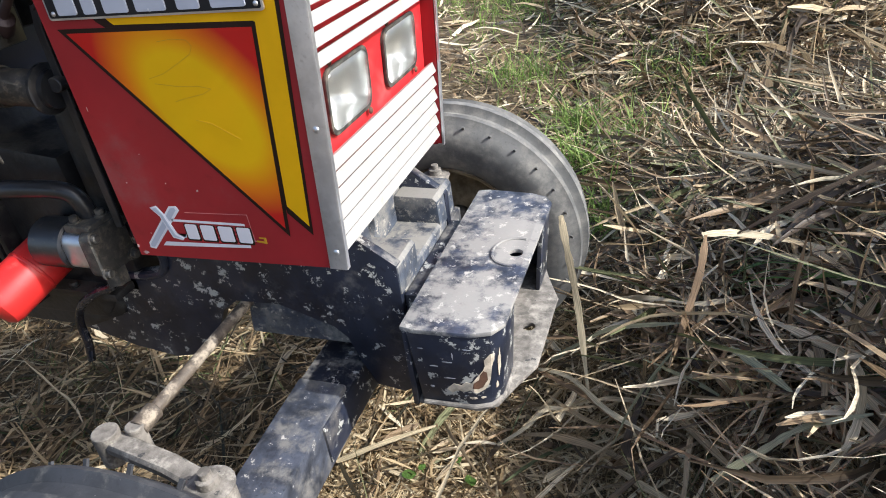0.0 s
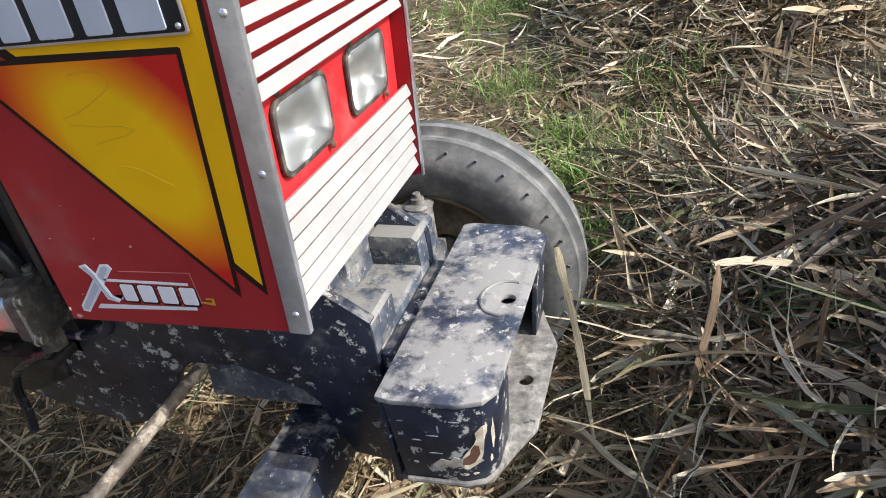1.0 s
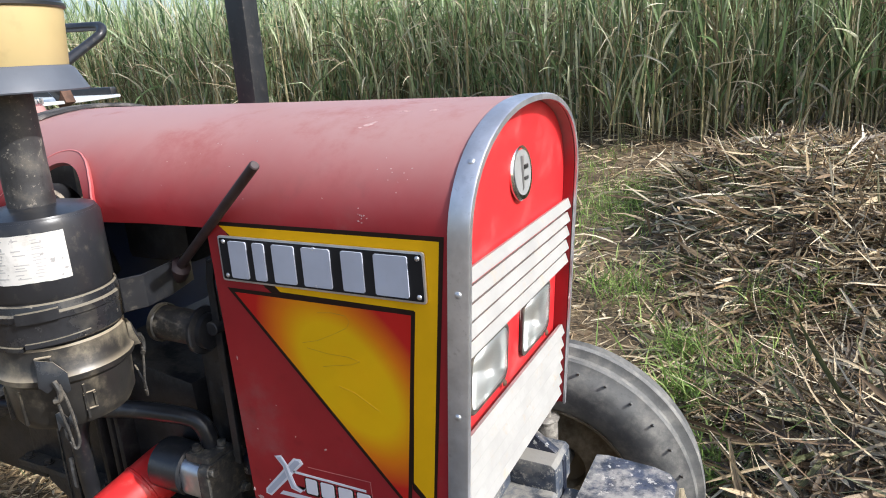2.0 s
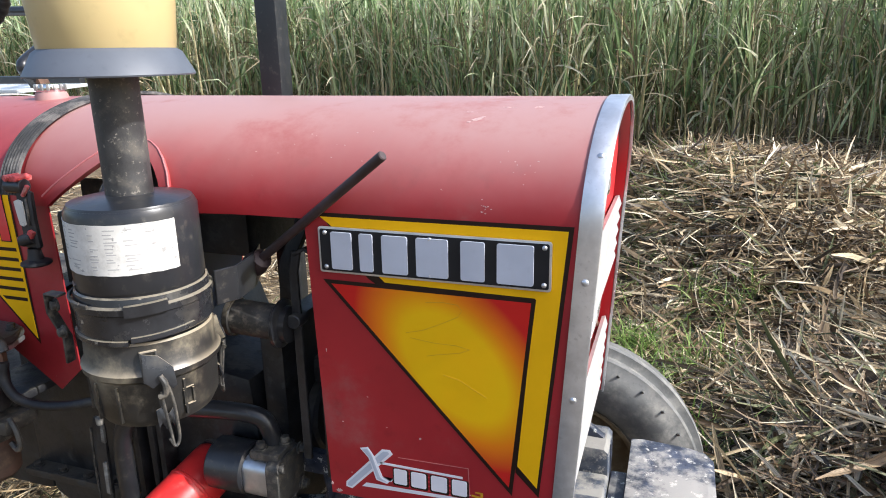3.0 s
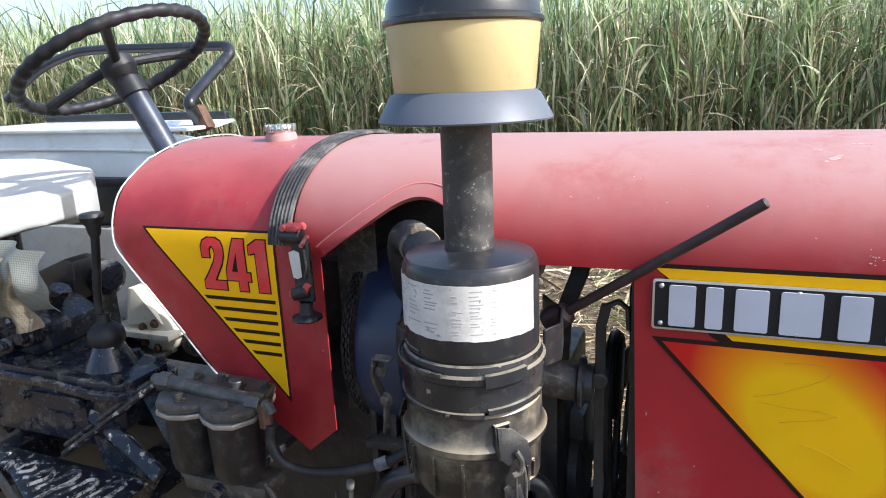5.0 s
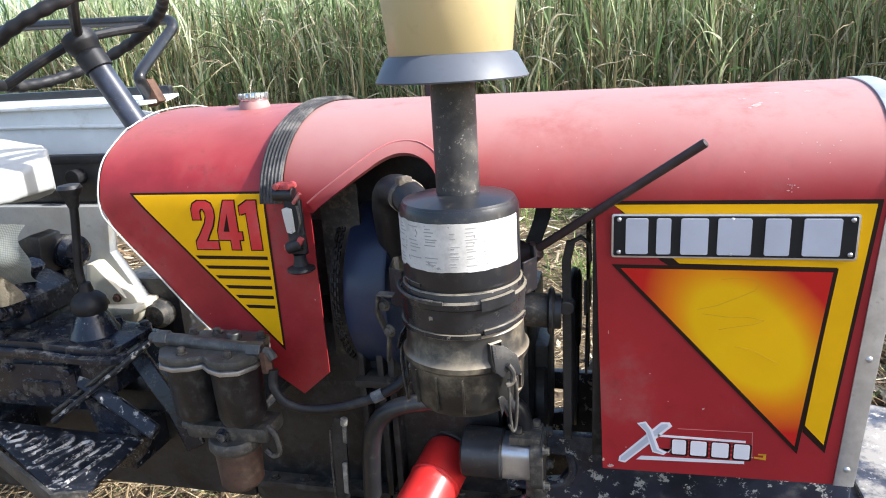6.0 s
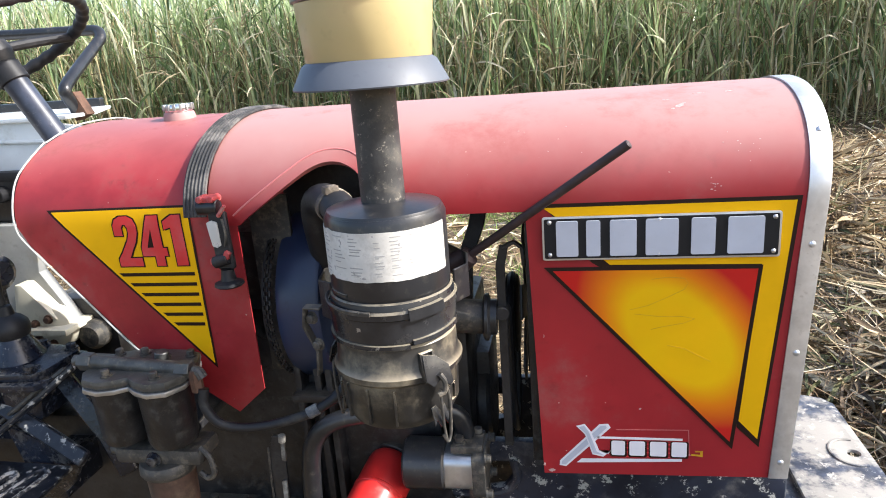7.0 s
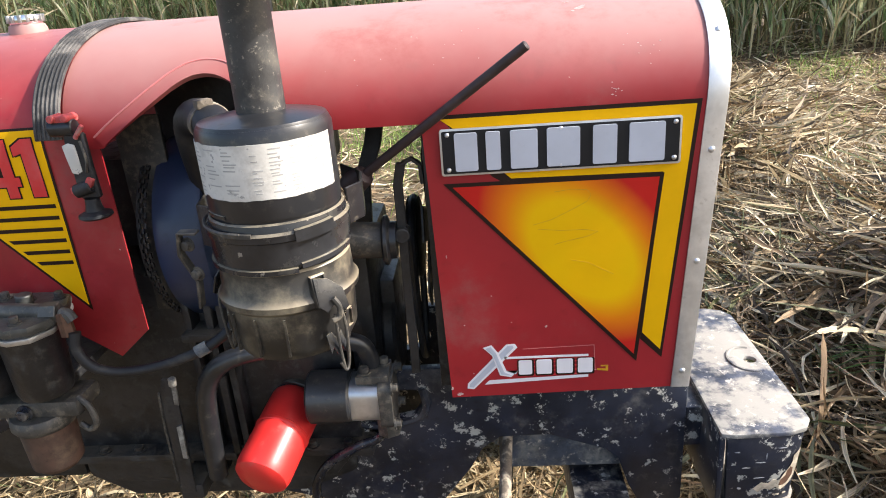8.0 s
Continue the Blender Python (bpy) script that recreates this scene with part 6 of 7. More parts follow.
def sprung_clip(ang):
    """A hooded bracket, its pin and the wire that pulls the dust bowl up."""
    a = radians(ang)
    d, t, c = Vector((math.cos(a), math.sin(a), 0)), Vector((-math.sin(a), math.cos(a), 0)), Vector((CX, CY, 0))
    place = Matrix.Translation(c) @ Matrix((t, d, Vector((0, 0, 1)))).transposed().to_4x4()

    def at_clip(u, r, z):
        return c + t * u + d * r + Vector((0, 0, z))

    bm = prism([(-0.020, 1.066), (0.000, 1.060), (0.016, 1.044), (0.018, 1.020), (0.012, 1.016), (0.002, 1.028), (-0.012, 1.020), (-0.022, 1.030)], 0.0900, 0.0925, 0.0007)
    for v in bm.verts:
        v.co.y += max(0.0, 1.064 - v.co.z) * 0.26 + 0.004 * max(0.0, v.co.x / 0.018)
    bm.transform(place)
    clip = part("clip_bracket", bm, ring_plastic, cleaner)
    for u in (-0.021, -0.002):
        bm = prism([(1.028, 0.085), (1.068, 0.0855), (1.067, 0.0905), (1.050, 0.0935), (1.028, 0.1005)], u - 0.0013, u + 0.0013, 0.0005)
        bm.transform(Matrix(((0, 1, 0, 0), (0, 0, 1, 0), (1, 0, 0, 0), (0, 0, 0, 1))))
        bm.transform(place)
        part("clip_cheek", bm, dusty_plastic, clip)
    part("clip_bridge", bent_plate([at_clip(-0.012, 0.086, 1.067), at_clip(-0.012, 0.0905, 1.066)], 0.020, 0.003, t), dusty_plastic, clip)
    part("clip_pin", tube([at_clip(-0.002, 0.1030, 1.036), at_clip(0.003, 0.1070, 1.024), at_clip(0.002, 0.1060, 1.010), at_clip(-0.006, 0.1030, 1.006)], 0.0040, 8), dim_cast, clip, "dusty bent hook")
    bm = prism([(-0.012, 0.982), (-0.004, 0.985), (0.003, 0.974), (0.011, 0.983), (0.014, 0.966), (0.010, 0.954), (0.005, 0.964), (-0.001, 0.952), (-0.006, 0.964), (-0.011, 0.957)], 0.0875, 0.0900, 0.0007)
    for v in bm.verts:
        v.co.y += max(0.0, 0.990 - v.co.z) * 0.22
    bm.transform(place)
    part("lower_flap", bm, ring_plastic, clip)
    part("clip_wire", tube([at_clip(0.004, 0.1040, 1.030), at_clip(0.010, 0.1050, 1.000), at_clip(0.012, 0.1020, 0.965), at_clip(0.012, 0.0990, 0.938), at_clip(0.006, 0.1000, 0.928), at_clip(0.000, 0.0980, 0.940)], 0.0022, 8), dim_cast, clip)
    part("clip_wire", tube([at_clip(-0.003, 0.1040, 1.014), at_clip(-0.001, 0.1020, 0.985), at_clip(0.002, 0.0990, 0.955), at_clip(0.004, 0.1000, 0.932)], 0.0020, 8), dim_cast, clip)
    for u0, u1, z0, z1 in ((0.026, 0.042, 0.999, 1.002), (0.026, 0.042, 0.974, 0.977), (0.026, 0.029, 0.977, 0.999), (0.039, 0.042, 0.977, 0.999)):
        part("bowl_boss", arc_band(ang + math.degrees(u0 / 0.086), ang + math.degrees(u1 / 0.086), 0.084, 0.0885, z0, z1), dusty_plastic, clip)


for ang in (-43, 172, 62):
    sprung_clip(ang)

# ---- engine bay ----
engine = part("engine_block", prism([(-1.08, 0.60), (-1.08, 0.99), (-0.93, 1.02), (-0.86, 0.96), (-0.72, 0.96), (-0.70, 0.90), (-0.56, 0.88), (-0.54, 0.60), (-0.60, 0.52), (-1.02, 0.52)], -0.155, 0.155, 0.010), dark_iron, tractor,
              "oily dark engine block under the hood")
part("cylinder_head", box((-0.96, -0.12, 1.0), (-0.80, 0.12, 1.16), 0.012), dark_iron, engine)
# two dark boxes added to keep bright straw from showing through the bay
part("rocker_cover", box((-0.81, -0.10, 1.09), (-0.57, 0.13, 1.30), 0.015), dark_iron, engine)
part("pump_housing", box((-0.53, -0.04, 0.72), (-0.475, 0.09, 0.88), 0.012), dark_iron, engine)
part("sump", prism([(-1.06, 0.535), (-1.06, 0.60), (-0.56, 0.60), (-0.56, 0.53), (-0.66, 0.485), (-0.98, 0.485)], -0.15, 0.15, 0.012), dark_iron, engine)
flange = part("sump_flange", box((-1.08, -0.19, 0.595), (-0.52, 0.19, 0.612), 0.003), dark_iron, engine)
for k in range(9):
    bolt((-1.06 + 0.062 * k, -0.175, 0.612), (0, 0, 1), 0.008, 0.010, flange, dark_iron)
part("front_cover", box((-0.545, -0.14, 0.58), (-0.50, 0.14, 0.98), 0.012), dark_iron, engine)
part("timing_cover", lathe([(0.0, 0), (0.07, 0), (0.075, 0.006), (0.075, 0.02), (0.068, 0.026), (0, 0.028)], (-0.50, -0.02, 0.76), (0.5, -0.02, 0.80), 36), dark_iron, engine)
part("heat_shield", box((-0.845, -0.165, 0.90), (-0.775, -0.155, 1.235), 0.003), dim_cast, engine, "flat dark plate behind the cowl")
# tall ribs on the block's near face
for x in (-0.79, -0.755, -0.735):
    part("rib", box((x - 0.006, -0.19, 0.56), (x + 0.006, -0.15, 0.93), 0.003), dark_iron, engine)
stay = part("side_stay", prism([(-0.846, 0.56), (-0.842, 0.775), (-0.834, 0.800), (-0.818, 0.800), (-0.814, 0.775), (-0.822, 0.56)], -0.234, -0.227, 0.002), dark_iron, engine, "narrow dark stay with sunlit edges coloured in")
# the paler edge and tan strips stand in for sunlight on the stay
part("stay_edge", tube([(-0.843, -0.2345, 0.775), (-0.847, -0.2345, 0.70), (-0.848, -0.2345, 0.59)], 0.0020, 6, 2), dim_cast, stay)
part("bare_strip", prism([(-0.820, 0.752), (-0.818, 0.786), (-0.811, 0.788), (-0.812, 0.750)], -0.238, -0.233, 0.001), mud_metal, stay, "tan strip coloured as sunlit")
part("bare_strip", prism([(-0.828, 0.640), (-0.826, 0.706), (-0.817, 0.709), (-0.820, 0.638)], -0.238, -0.233, 0.001), mud_metal, stay, "tan strip coloured as sunlit")
part("stay_pin", rod((-0.813, -0.240, 0.792), (-0.811, -0.242, 0.808), 0.0065, None, 10), mud_metal, stay)
part("stay_foot", box((-0.850, -0.232, 0.545), (-0.810, -0.150, 0.575), 0.003), dark_iron, stay)

# blower drum
drum = part("blower_housing", lathe([(0.0, -0.002), (0.150, -0.002), (0.163, 0.004), (0.167, 0.014), (0.168, 0.074), (0.164, 0.082), (0.150, 0.086), (0.0, 0.086)], (-0.800, -0.065, 1.025), (0.2, -0.065, 1.025), 64), blue_black, tractor,
            "round blue black blower housing with a mesh rim")
own = bmesh.new()
for k in range(64):
    a = 2 * math.pi * k / 64
    for j in range(3):
        b = bmesh.new()
        bmesh.ops.create_cube(b, size=1.0, matrix=Matrix.Translation((-0.806 - 0.005 * j, -0.065 + 0.164 * math.cos(a + 0.05 * (j % 2)), 1.025 + 0.164 * math.sin(a + 0.05 * (j % 2)))) @ Matrix.Rotation(a, 4, "X") @ Matrix.Diagonal((0.003, 0.004, 0.009, 1)))
        joined(own, b)
tagged(part("mesh_rim", own, dark_iron, drum, smooth=0), kind="stuff")
part("rim_band", lathe([(0.160, 0), (0.163, 0), (0.163, 0.003), (0.160, 0.003)], (-0.822, -0.065, 1.025), (0.2, -0.065, 1.025), 64, None, False), dark_iron, drum)
part("drum_bracket", box((-0.80, -0.21, 0.855), (-0.71, -0.12, 0.870), 0.004), dark_iron, drum)

# intake elbow and hoses
elbow = part("intake_elbow", tube([(-0.600, -0.345, 1.195), (-0.642, -0.300, 1.234), (-0.680, -0.252, 1.242), (-0.706, -0.215, 1.222), (-0.714, -0.19, 1.17), (-0.714, -0.16, 1.08)], 0.0255, 18, 6), rubber, tractor,
             "black rubber intake elbow with a steel clamp")
part("hose_clamp", lathe([(0.0262, -0.006), (0.0276, -0.005), (0.0276, 0.005), (0.0262, 0.006)], (-0.655, -0.284, 1.238), (-0.690, -0.240, 1.246), 32, None, False), mud_rod, elbow)
part("clamp_screw", box((-0.667, -0.300, 1.258), (-0.645, -0.284, 1.271), 0.003, (0, 0, 40)), mud_rod, elbow)
hose = part("fuel_hose", tube([(-0.876, -0.345, 0.955), (-0.877, -0.350, 0.925), (-0.855, -0.350, 0.894), (-0.81, -0.335, 0.880), (-0.74, -0.315, 0.890), (-0.69, -0.30, 0.915), (-0.66, -0.28, 0.95)], 0.0080, 12), rubber, tractor, "black rubber fuel hose")
part("hose_tag", tube([(-0.728, -0.3125, 0.8945), (-0.712, -0.307, 0.902)], 0.0100, 12, 1), cast, hose)
part("loop_pipe", tube([(-0.775, -0.235, 0.60), (-0.768, -0.245, 0.70), (-0.755, -0.250, 0.79), (-0.72, -0.250, 0.838), (-0.66, -0.235, 0.850), (-0.58, -0.21, 0.846), (-0.525, -0.19, 0.832), (-0.508, -0.185, 0.80), (-0.508, -0.185, 0.765)], 0.016, 14), black_plastic, tractor,
            "bent black pipe looping round the oil filter")

# oil filter
a, b = Vector((-0.646, -0.145, 0.692)), Vector((-0.684, -0.300, 0.638))
oil = part("oil_filter", lathe([(0.0, 0.0), (0.044, 0.0), (0.048, 0.006), (0.049, 0.02), (0.049, 0.150), (0.046, 0.162), (0.036, 0.170), (0.018, 0.173), (0, 0.173)], a, b, 44), filter_red, tractor, "glossy red oil filter canister")
part("seam", lathe([(0.0488, 0.070), (0.0503, 0.072), (0.0503, 0.076), (0.0488, 0.078)], a, b, 44, None, False), filter_red, oil)
part("filter_base", rod(a - (b - a) * 0.3, a, 0.052, None, 32), dark_iron, oil)

# pump
pump = part("hydraulic_pump", rod((-0.614, -0.195, 0.73), (-0.537, -0.195, 0.73), 0.047, None, 32, 0.004), black_plastic, tractor, "hydraulic pump with a bare aluminium band")
part("pump_body", prism(rounded(-0.232, 0.692, -0.158, 0.766, 0.022), -0.541, -0.486, 0.002, (), "x"), alu, pump, "bare aluminium pump body")
part("end_plate", prism(rounded(-0.238, 0.684, -0.152, 0.774, 0.016), -0.486, -0.463, 0.003, (), "x"), dim_cast, pump)
for dy, dz in ((-0.034, 0.036), (0.034, 0.036), (-0.034, -0.036), (0.034, -0.036)):
    bolt((-0.463, -0.195 + dy, 0.729 + dz), (1, 0, 0), 0.008, 0.012, pump, dim_cast)
part("port_flange", box((-0.524, -0.225, 0.768), (-0.467, -0.165, 0.784), 0.004), dim_cast, pump)
bolt((-0.509, -0.210, 0.784), (0, 0, 1), 0.008, 0.012, pump, dim_cast)
bolt((-0.479, -0.180, 0.784), (0, 0, 1), 0.008, 0.012, pump, dim_cast)
part("pump_pipe", tube([(-0.479, -0.20, 0.683), (-0.499, -0.20, 0.643), (-0.542, -0.20, 0.624), (-0.599, -0.20, 0.588), (-0.627, -0.20, 0.543), (-0.631, -0.20, 0.491), (-0.644, -0.20, 0.443)], 0.0085, 12), gear_oil, pump, "dark steel pipe below the pump")
part("pipe_nut", rod((-0.478, -0.20, 0.653), (-0.479, -0.198, 0.688), 0.021, None, 6), dim_cast, pump)

# ribbed hose and pulley ahead of the cleaner
wp = part("hose_pipe", rod((-0.545, -0.215, 1.030), (-0.455, -0.205, 1.022), 0.029, None, 28), dim_cast, tractor, "dusty pipe stub with a flange")
part("pipe_flange", lathe([(0.0, 0), (0.036, 0), (0.040, 0.003), (0.040, 0.008), (0.030, 0.012), (0.030, 0.022), (0, 0.022)], (-0.458, -0.205, 1.022), (0.5, -0.16, 1.0), 32), black_plastic, wp)
part("pipe_ring", lathe([(0.030, -0.006), (0.033, -0.004), (0.033, 0.004), (0.030, 0.006)], (-0.535, -0.214, 1.029), (0.5, -0.16, 1.0), 32, None, False), dusty_plastic, wp)
pul = part("fan_pulley", lathe([(0.0, 0), (0.068, 0), (0.075, 0.003), (0.066, 0.012), (0.075, 0.021), (0.068, 0.024), (0.0, 0.024)], (-0.440, -0.06, 0.97), (0.5, -0.06, 0.97), 40), dark_iron, tractor, "dark fan pulley with its belt")
part("belt", tube([(-0.428, -0.06 + 0.072 * math.cos(t), 0.97 + 0.072 * math.sin(t) if math.sin(t) > 0 else 0.97 - 0.24 * abs(math.sin(t))) for t in [2 * math.pi * k / 24 for k in range(25)]], 0.007, 8, 2), rubber, pul)
for k in range(6):
    ang = 60 * k + 12
    bm = box((-0.406, -0.030, 0.03), (-0.402, 0.030, 0.155), 0.001)
    bm.transform(Matrix.Translation((0, -0.01, 0.98)) @ Matrix.Rotation(radians(ang), 4, "X") @ Matrix.Rotation(radians(0), 4, "Z"))
    part("fan_blade", bm, dark_iron, pul)
rad = part("radiator", box((-0.370, -0.205, 0.76), (-0.300, 0.205, 1.215), 0.004), black_plastic, tractor, "black radiator behind the side panel")
part("side_channel", box((-0.392, -0.215, 0.755), (-0.368, -0.190, 1.20), 0.003), dark_iron, rad)
# levers in the gap
lever = part("linkage_bar", bent_plate([(-0.432, -0.20, 0.775), (-0.432, -0.20, 1.11), (-0.425, -0.20, 1.145)], 0.014, 0.006, (1, 0, 0.0)), dark_iron, tractor, "thin dark linkage bar")
part("linkage_hook", bent_plate([(-0.428, -0.20, 1.14), (-0.41, -0.20, 1.15), (-0.398, -0.20, 1.14), (-0.396, -0.20, 1.11)], 0.012, 0.006, (0, 1, 0)), dark_iron, lever)
part("linkage_pin", rod((-0.432, -0.215, 1.03), (-0.432, -0.185, 1.03), 0.012), dark_iron, lever)
part("brace", bent_plate([(-0.470, -0.06, 1.21), (-0.480, -0.08, 1.15), (-0.500, -0.10, 1.09), (-0.505, -0.10, 1.0)], 0.026, 0.014, (1, 0, 0)), dark_iron, tractor, "dark bent brace under the hood")
# crank rod
tip, root = Vector((-0.237, -0.280, 1.311)), Vector((-0.493, -0.207, 1.119))
hand_rod = part("loose_rod", rod(root, tip, 0.0070, None, 14), rod_paint, tractor, "dark rod leaning out of the engine bay")
part("rod_boss", lathe([(0.0, -0.012), (0.017, -0.012), (0.020, 0.0), (0.016, 0.022), (0.009, 0.026)], root, tip, 16), rod_paint, hand_rod)
part("rod_bracket", bent_plate([(-0.485, -0.320, 1.118), (-0.470, -0.290, 1.118), (-0.478, -0.235, 1.118), (-0.495, -0.20, 1.115), (-0.52, -0.15, 1.11)], 0.052, 0.004, (0, 0, 1)), black_plastic, tractor, "dusty black cleaner bracket")
part("air_cleaner_strap", bent_plate([(-0.648, -0.36, 1.11), (-0.675, -0.33, 1.105), (-0.69, -0.26, 1.10), (-0.69, -0.18, 1.08)], 0.06, 0.004, (0, 0, 1)), dark_iron, tractor)
ws = part("cleaner_clip", bent_plate([(-0.640, -0.428, 1.128), (-0.662, -0.430, 1.130), (-0.668, -0.425, 1.10), (-0.655, -0.418, 1.06), (-0.660, -0.415, 1.02)], 0.016, 0.004, (0, 1, 0)), dim_cast, tractor, "bent dusty clip on the cleaner")
bolt((-0.655, -0.425, 1.112), (-0.4, -1, 0), 0.0065, 0.009, ws, dim_cast)
bolt((-0.650, -0.425, 1.072), (-0.4, -1, 0), 0.0065, 0.009, ws, dim_cast)

# twin fuel filters
FX = 0.021
plate = [(FX + x, y) for x, y in ((-1.102, -0.300), (-1.106, -0.345), (-1.088, -0.372), (-1.057, -0.381), (-1.030, -0.374), (-1.012, -0.361), (-0.992, -0.376), (-0.964, -0.386), (-0.934, -0.378), (-0.916, -0.350), (-0.918, -0.300),
                                  (-0.935, -0.262), (-0.97, -0.250), (-1.05, -0.246), (-1.085, -0.262))]
fh = part("fuel_filter", prism(plate, 0.966, 0.982, 0.006, (), "z"), head_cast, tractor, "twin fuel filter with grey cast head")
part("head_lip", prism([(x * 1.0, y * 1.006) for x, y in plate], 0.957, 0.9655, 0.002, (), "z"), steel, fh, "bare bright lip of the cast head")
part("cross_tube", rod((FX - 1.100, -0.322, 0.990), (FX - 0.925, -0.334, 0.984), 0.0125, None, 18), head_cast, fh)
for x, y, z in ((-1.110, -0.3215, 0.9905), (-0.922, -0.334, 0.984)):
    part("end_nut", rod((FX + x - 0.013, y, z), (FX + x + 0.013, y - 0.0005, z), 0.0155, None, 6), head_cast, fh)
part("banjo_end", rod((FX - 1.136, -0.320, 0.991), (FX - 1.121, -0.3205, 0.991), 0.010, None, 12), head_cast, fh)
for x, y in ((-1.057, -0.328), (-0.966, -0.334)):
    part("canister", lathe([(0.028, 0.848), (0.037, 0.852), (0.041, 0.864), (0.0435, 0.945), (0.0455, 0.957)], (FX + x, y, 0), None, 36), dark_iron, fh, "dusty black filter canister")
    for dx, dy, dz in ((-0.022, 0.050, 0.982), (0.024, 0.054, 0.982), (0.006, -0.030, 0.982)):
        bolt((FX + x + dx, y + dy, dz), (0, 0, 1), 0.0068, 0.012, fh, dim_cast)
part("bleed_screw", rod((FX - 0.985, -0.300, 0.980), (FX - 0.983, -0.300, 1.000), 0.012, None, 20), head_cast, fh)
part("hose_nut", rod((FX - 0.904, -0.338, 0.985), (FX - 0.900, -0.342, 0.948), 0.0105, None, 6), rust, fh)
part("hose_elbow", tube([(FX - 0.905, -0.337, 0.984), (FX - 0.895, -0.339, 0.982), (FX - 0.889, -0.340, 0.972)], 0.0085, 10), dim_cast, fh)
lf = part("sediment_filter", box((-1.062, -0.345, 0.806), (-0.900, -0.275, 0.836), 0.010), dim_cast, tractor, "lower filter with a brown bowl")
part("filter_disc", lathe([(0.0, 0.784), (0.046, 0.784), (0.050, 0.791), (0.049, 0.802), (0.046, 0.808), (0.0, 0.810)], (-0.978, -0.318, 0), None, 36), dim_cast, lf)
part("bowl", lathe([(0.0, 0.700), (0.030, 0.702), (0.039, 0.712), (0.042, 0.784)], (-0.978, -0.318, 0), None, 36), dark_bowl, lf, "dark rusty brown filter bowl")
bolt((-0.985, -0.346, 0.820), (0, -1, 0), 0.009, 0.012, lf, gear_oil)
bolt((-1.064, -0.318, 0.821), (-1, 0, 0), 0.011, 0.018, lf, head_cast)
part("bail_wire", tube([(-0.905, -0.33, 0.835), (-0.888, -0.335, 0.82), (-0.884, -0.335, 0.79), (-0.90, -0.33, 0.775), (-0.915, -0.328, 0.785)], 0.005, 8), dim_cast, lf)
part("filter_stay", box((-1.045, -0.30, 0.836), (-0.93, -0.15, 0.852), 0.004), dark_iron, lf)

# strap with its latch
pts = [on_hood(-0.878, s, 0.004 + 0.010 * (abs(s) / arc_of(1.224)) ** 3) for s in np.linspace(-arc_of(1.224), arc_of(1.224), 60)]
strap = part("strap", bent_plate(pts, 0.037, 0.005, (1, 0, 0)), webbing, tractor, "ribbed black rubber strap over the hood")
for k in range(6):
    pts = [on_hood(-0.878 - 0.015 + 0.006 * k, s, 0.0070 + 0.010 * (abs(s) / arc_of(1.224)) ** 3) for s in np.linspace(-arc_of(1.226), arc_of(1.226), 60)]
    part("strap_rib", tube(pts, 0.0018, 5, 0), webbing, strap)
latch = part("latch", rod((-0.868, -0.283, 1.243), (-0.832, -0.283, 1.243), 0.012), black_plastic, tractor, "rubber hood latch with a red bracket")
part("latch_bracket", box((-0.860, -0.292, 1.250), (-0.834, -0.264, 1.260), 0.004), latch_red, latch, "worn red bracket")
for x in (-0.858, -0.838):
    part("latch_ear", rod((x, -0.297, 1.257), (x, -0.27, 1.257), 0.0055, None, 12), latch_red, latch)
part("latch_ring", rod((-0.833, -0.290, 1.228), (-0.818, -0.290, 1.246), 0.0035), latch_red, latch)
part("latch_link", prism([(-0.850, 1.179), (-0.853, 1.200), (-0.855, 1.219), (-0.846, 1.222), (-0.837, 1.219), (-0.835, 1.198), (-0.834, 1.181), (-0.842, 1.177)], -0.291, -0.281, 0.002), paper, latch, "link wrapped in worn white tape")
part("latch_body", bent_plate([(-0.838, -0.281, 1.235), (-0.836, -0.284, 1.19), (-0.834, -0.284, 1.14)], 0.030, 0.012, (1, 0, 0), 0.003), rubber, latch)
part("latch_wire", tube([(-0.826, -0.292, 1.225), (-0.822, -0.295, 1.20), (-0.828, -0.292, 1.18)], 0.002, 6), dim_cast, latch)
part("latch_chip", box((-0.832, -0.297, 1.158), (-0.822, -0.288, 1.172), 0.002, (0, 30, 0)), latch_red, latch)
part("latch_chip", box((-0.856, -0.297, 1.150), (-0.850, -0.288, 1.160), 0.002), latch_red, latch)
part("latch_roll", rod((-0.852, -0.290, 1.152), (-0.826, -0.290, 1.160), 0.010), rubber, latch)
part("latch_grip", lathe([(0.010, 0), (0.011, 0.010), (0.013, 0.018), (0.023, 0.022), (0.024, 0.026), (0.020, 0.029), (0, 0.030)], (-0.834, -0.286, 1.140), (-0.833, -0.290, 0.9), 24), rubber, latch, "black rubber pull grip")
# tank cap
cap = part("fuel_cap", lathe([(0.022, 1.358), (0.022, 1.377), (0.0245, 1.378), (0.026, 1.381), (0.026, 1.390), (0.024, 1.393), (0.0, 1.394)], (-1.007, -0.035, 0), None, 40), chrome, tractor, "chrome fuel cap with grip notches")
part("filler_neck", lathe([(0.030, 1.345), (0.030, 1.370), (0.027, 1.378), (0.0, 1.378)], (-1.007, -0.035, 0), None, 36), red, cap)
for k in range(14):
    a_ = 2 * math.pi * k / 14
    bm = box((-0.004, -0.0025, 1.381), (0.003, 0.0025, 1.393), 0.001)
    bm.transform(Matrix.Translation((-1.007, -0.035, 0)) @ Matrix.Rotation(a_, 4, "Z") @ Matrix.Translation((0.026, 0, 0)))
    part("grip", bm, steel, cap)

# post beyond the hood
post = part("post", box((-0.768, 0.305, 0.60), (-0.718, 0.355, 2.35), 0.004), black_plastic, tractor, "black square post beside the hood")
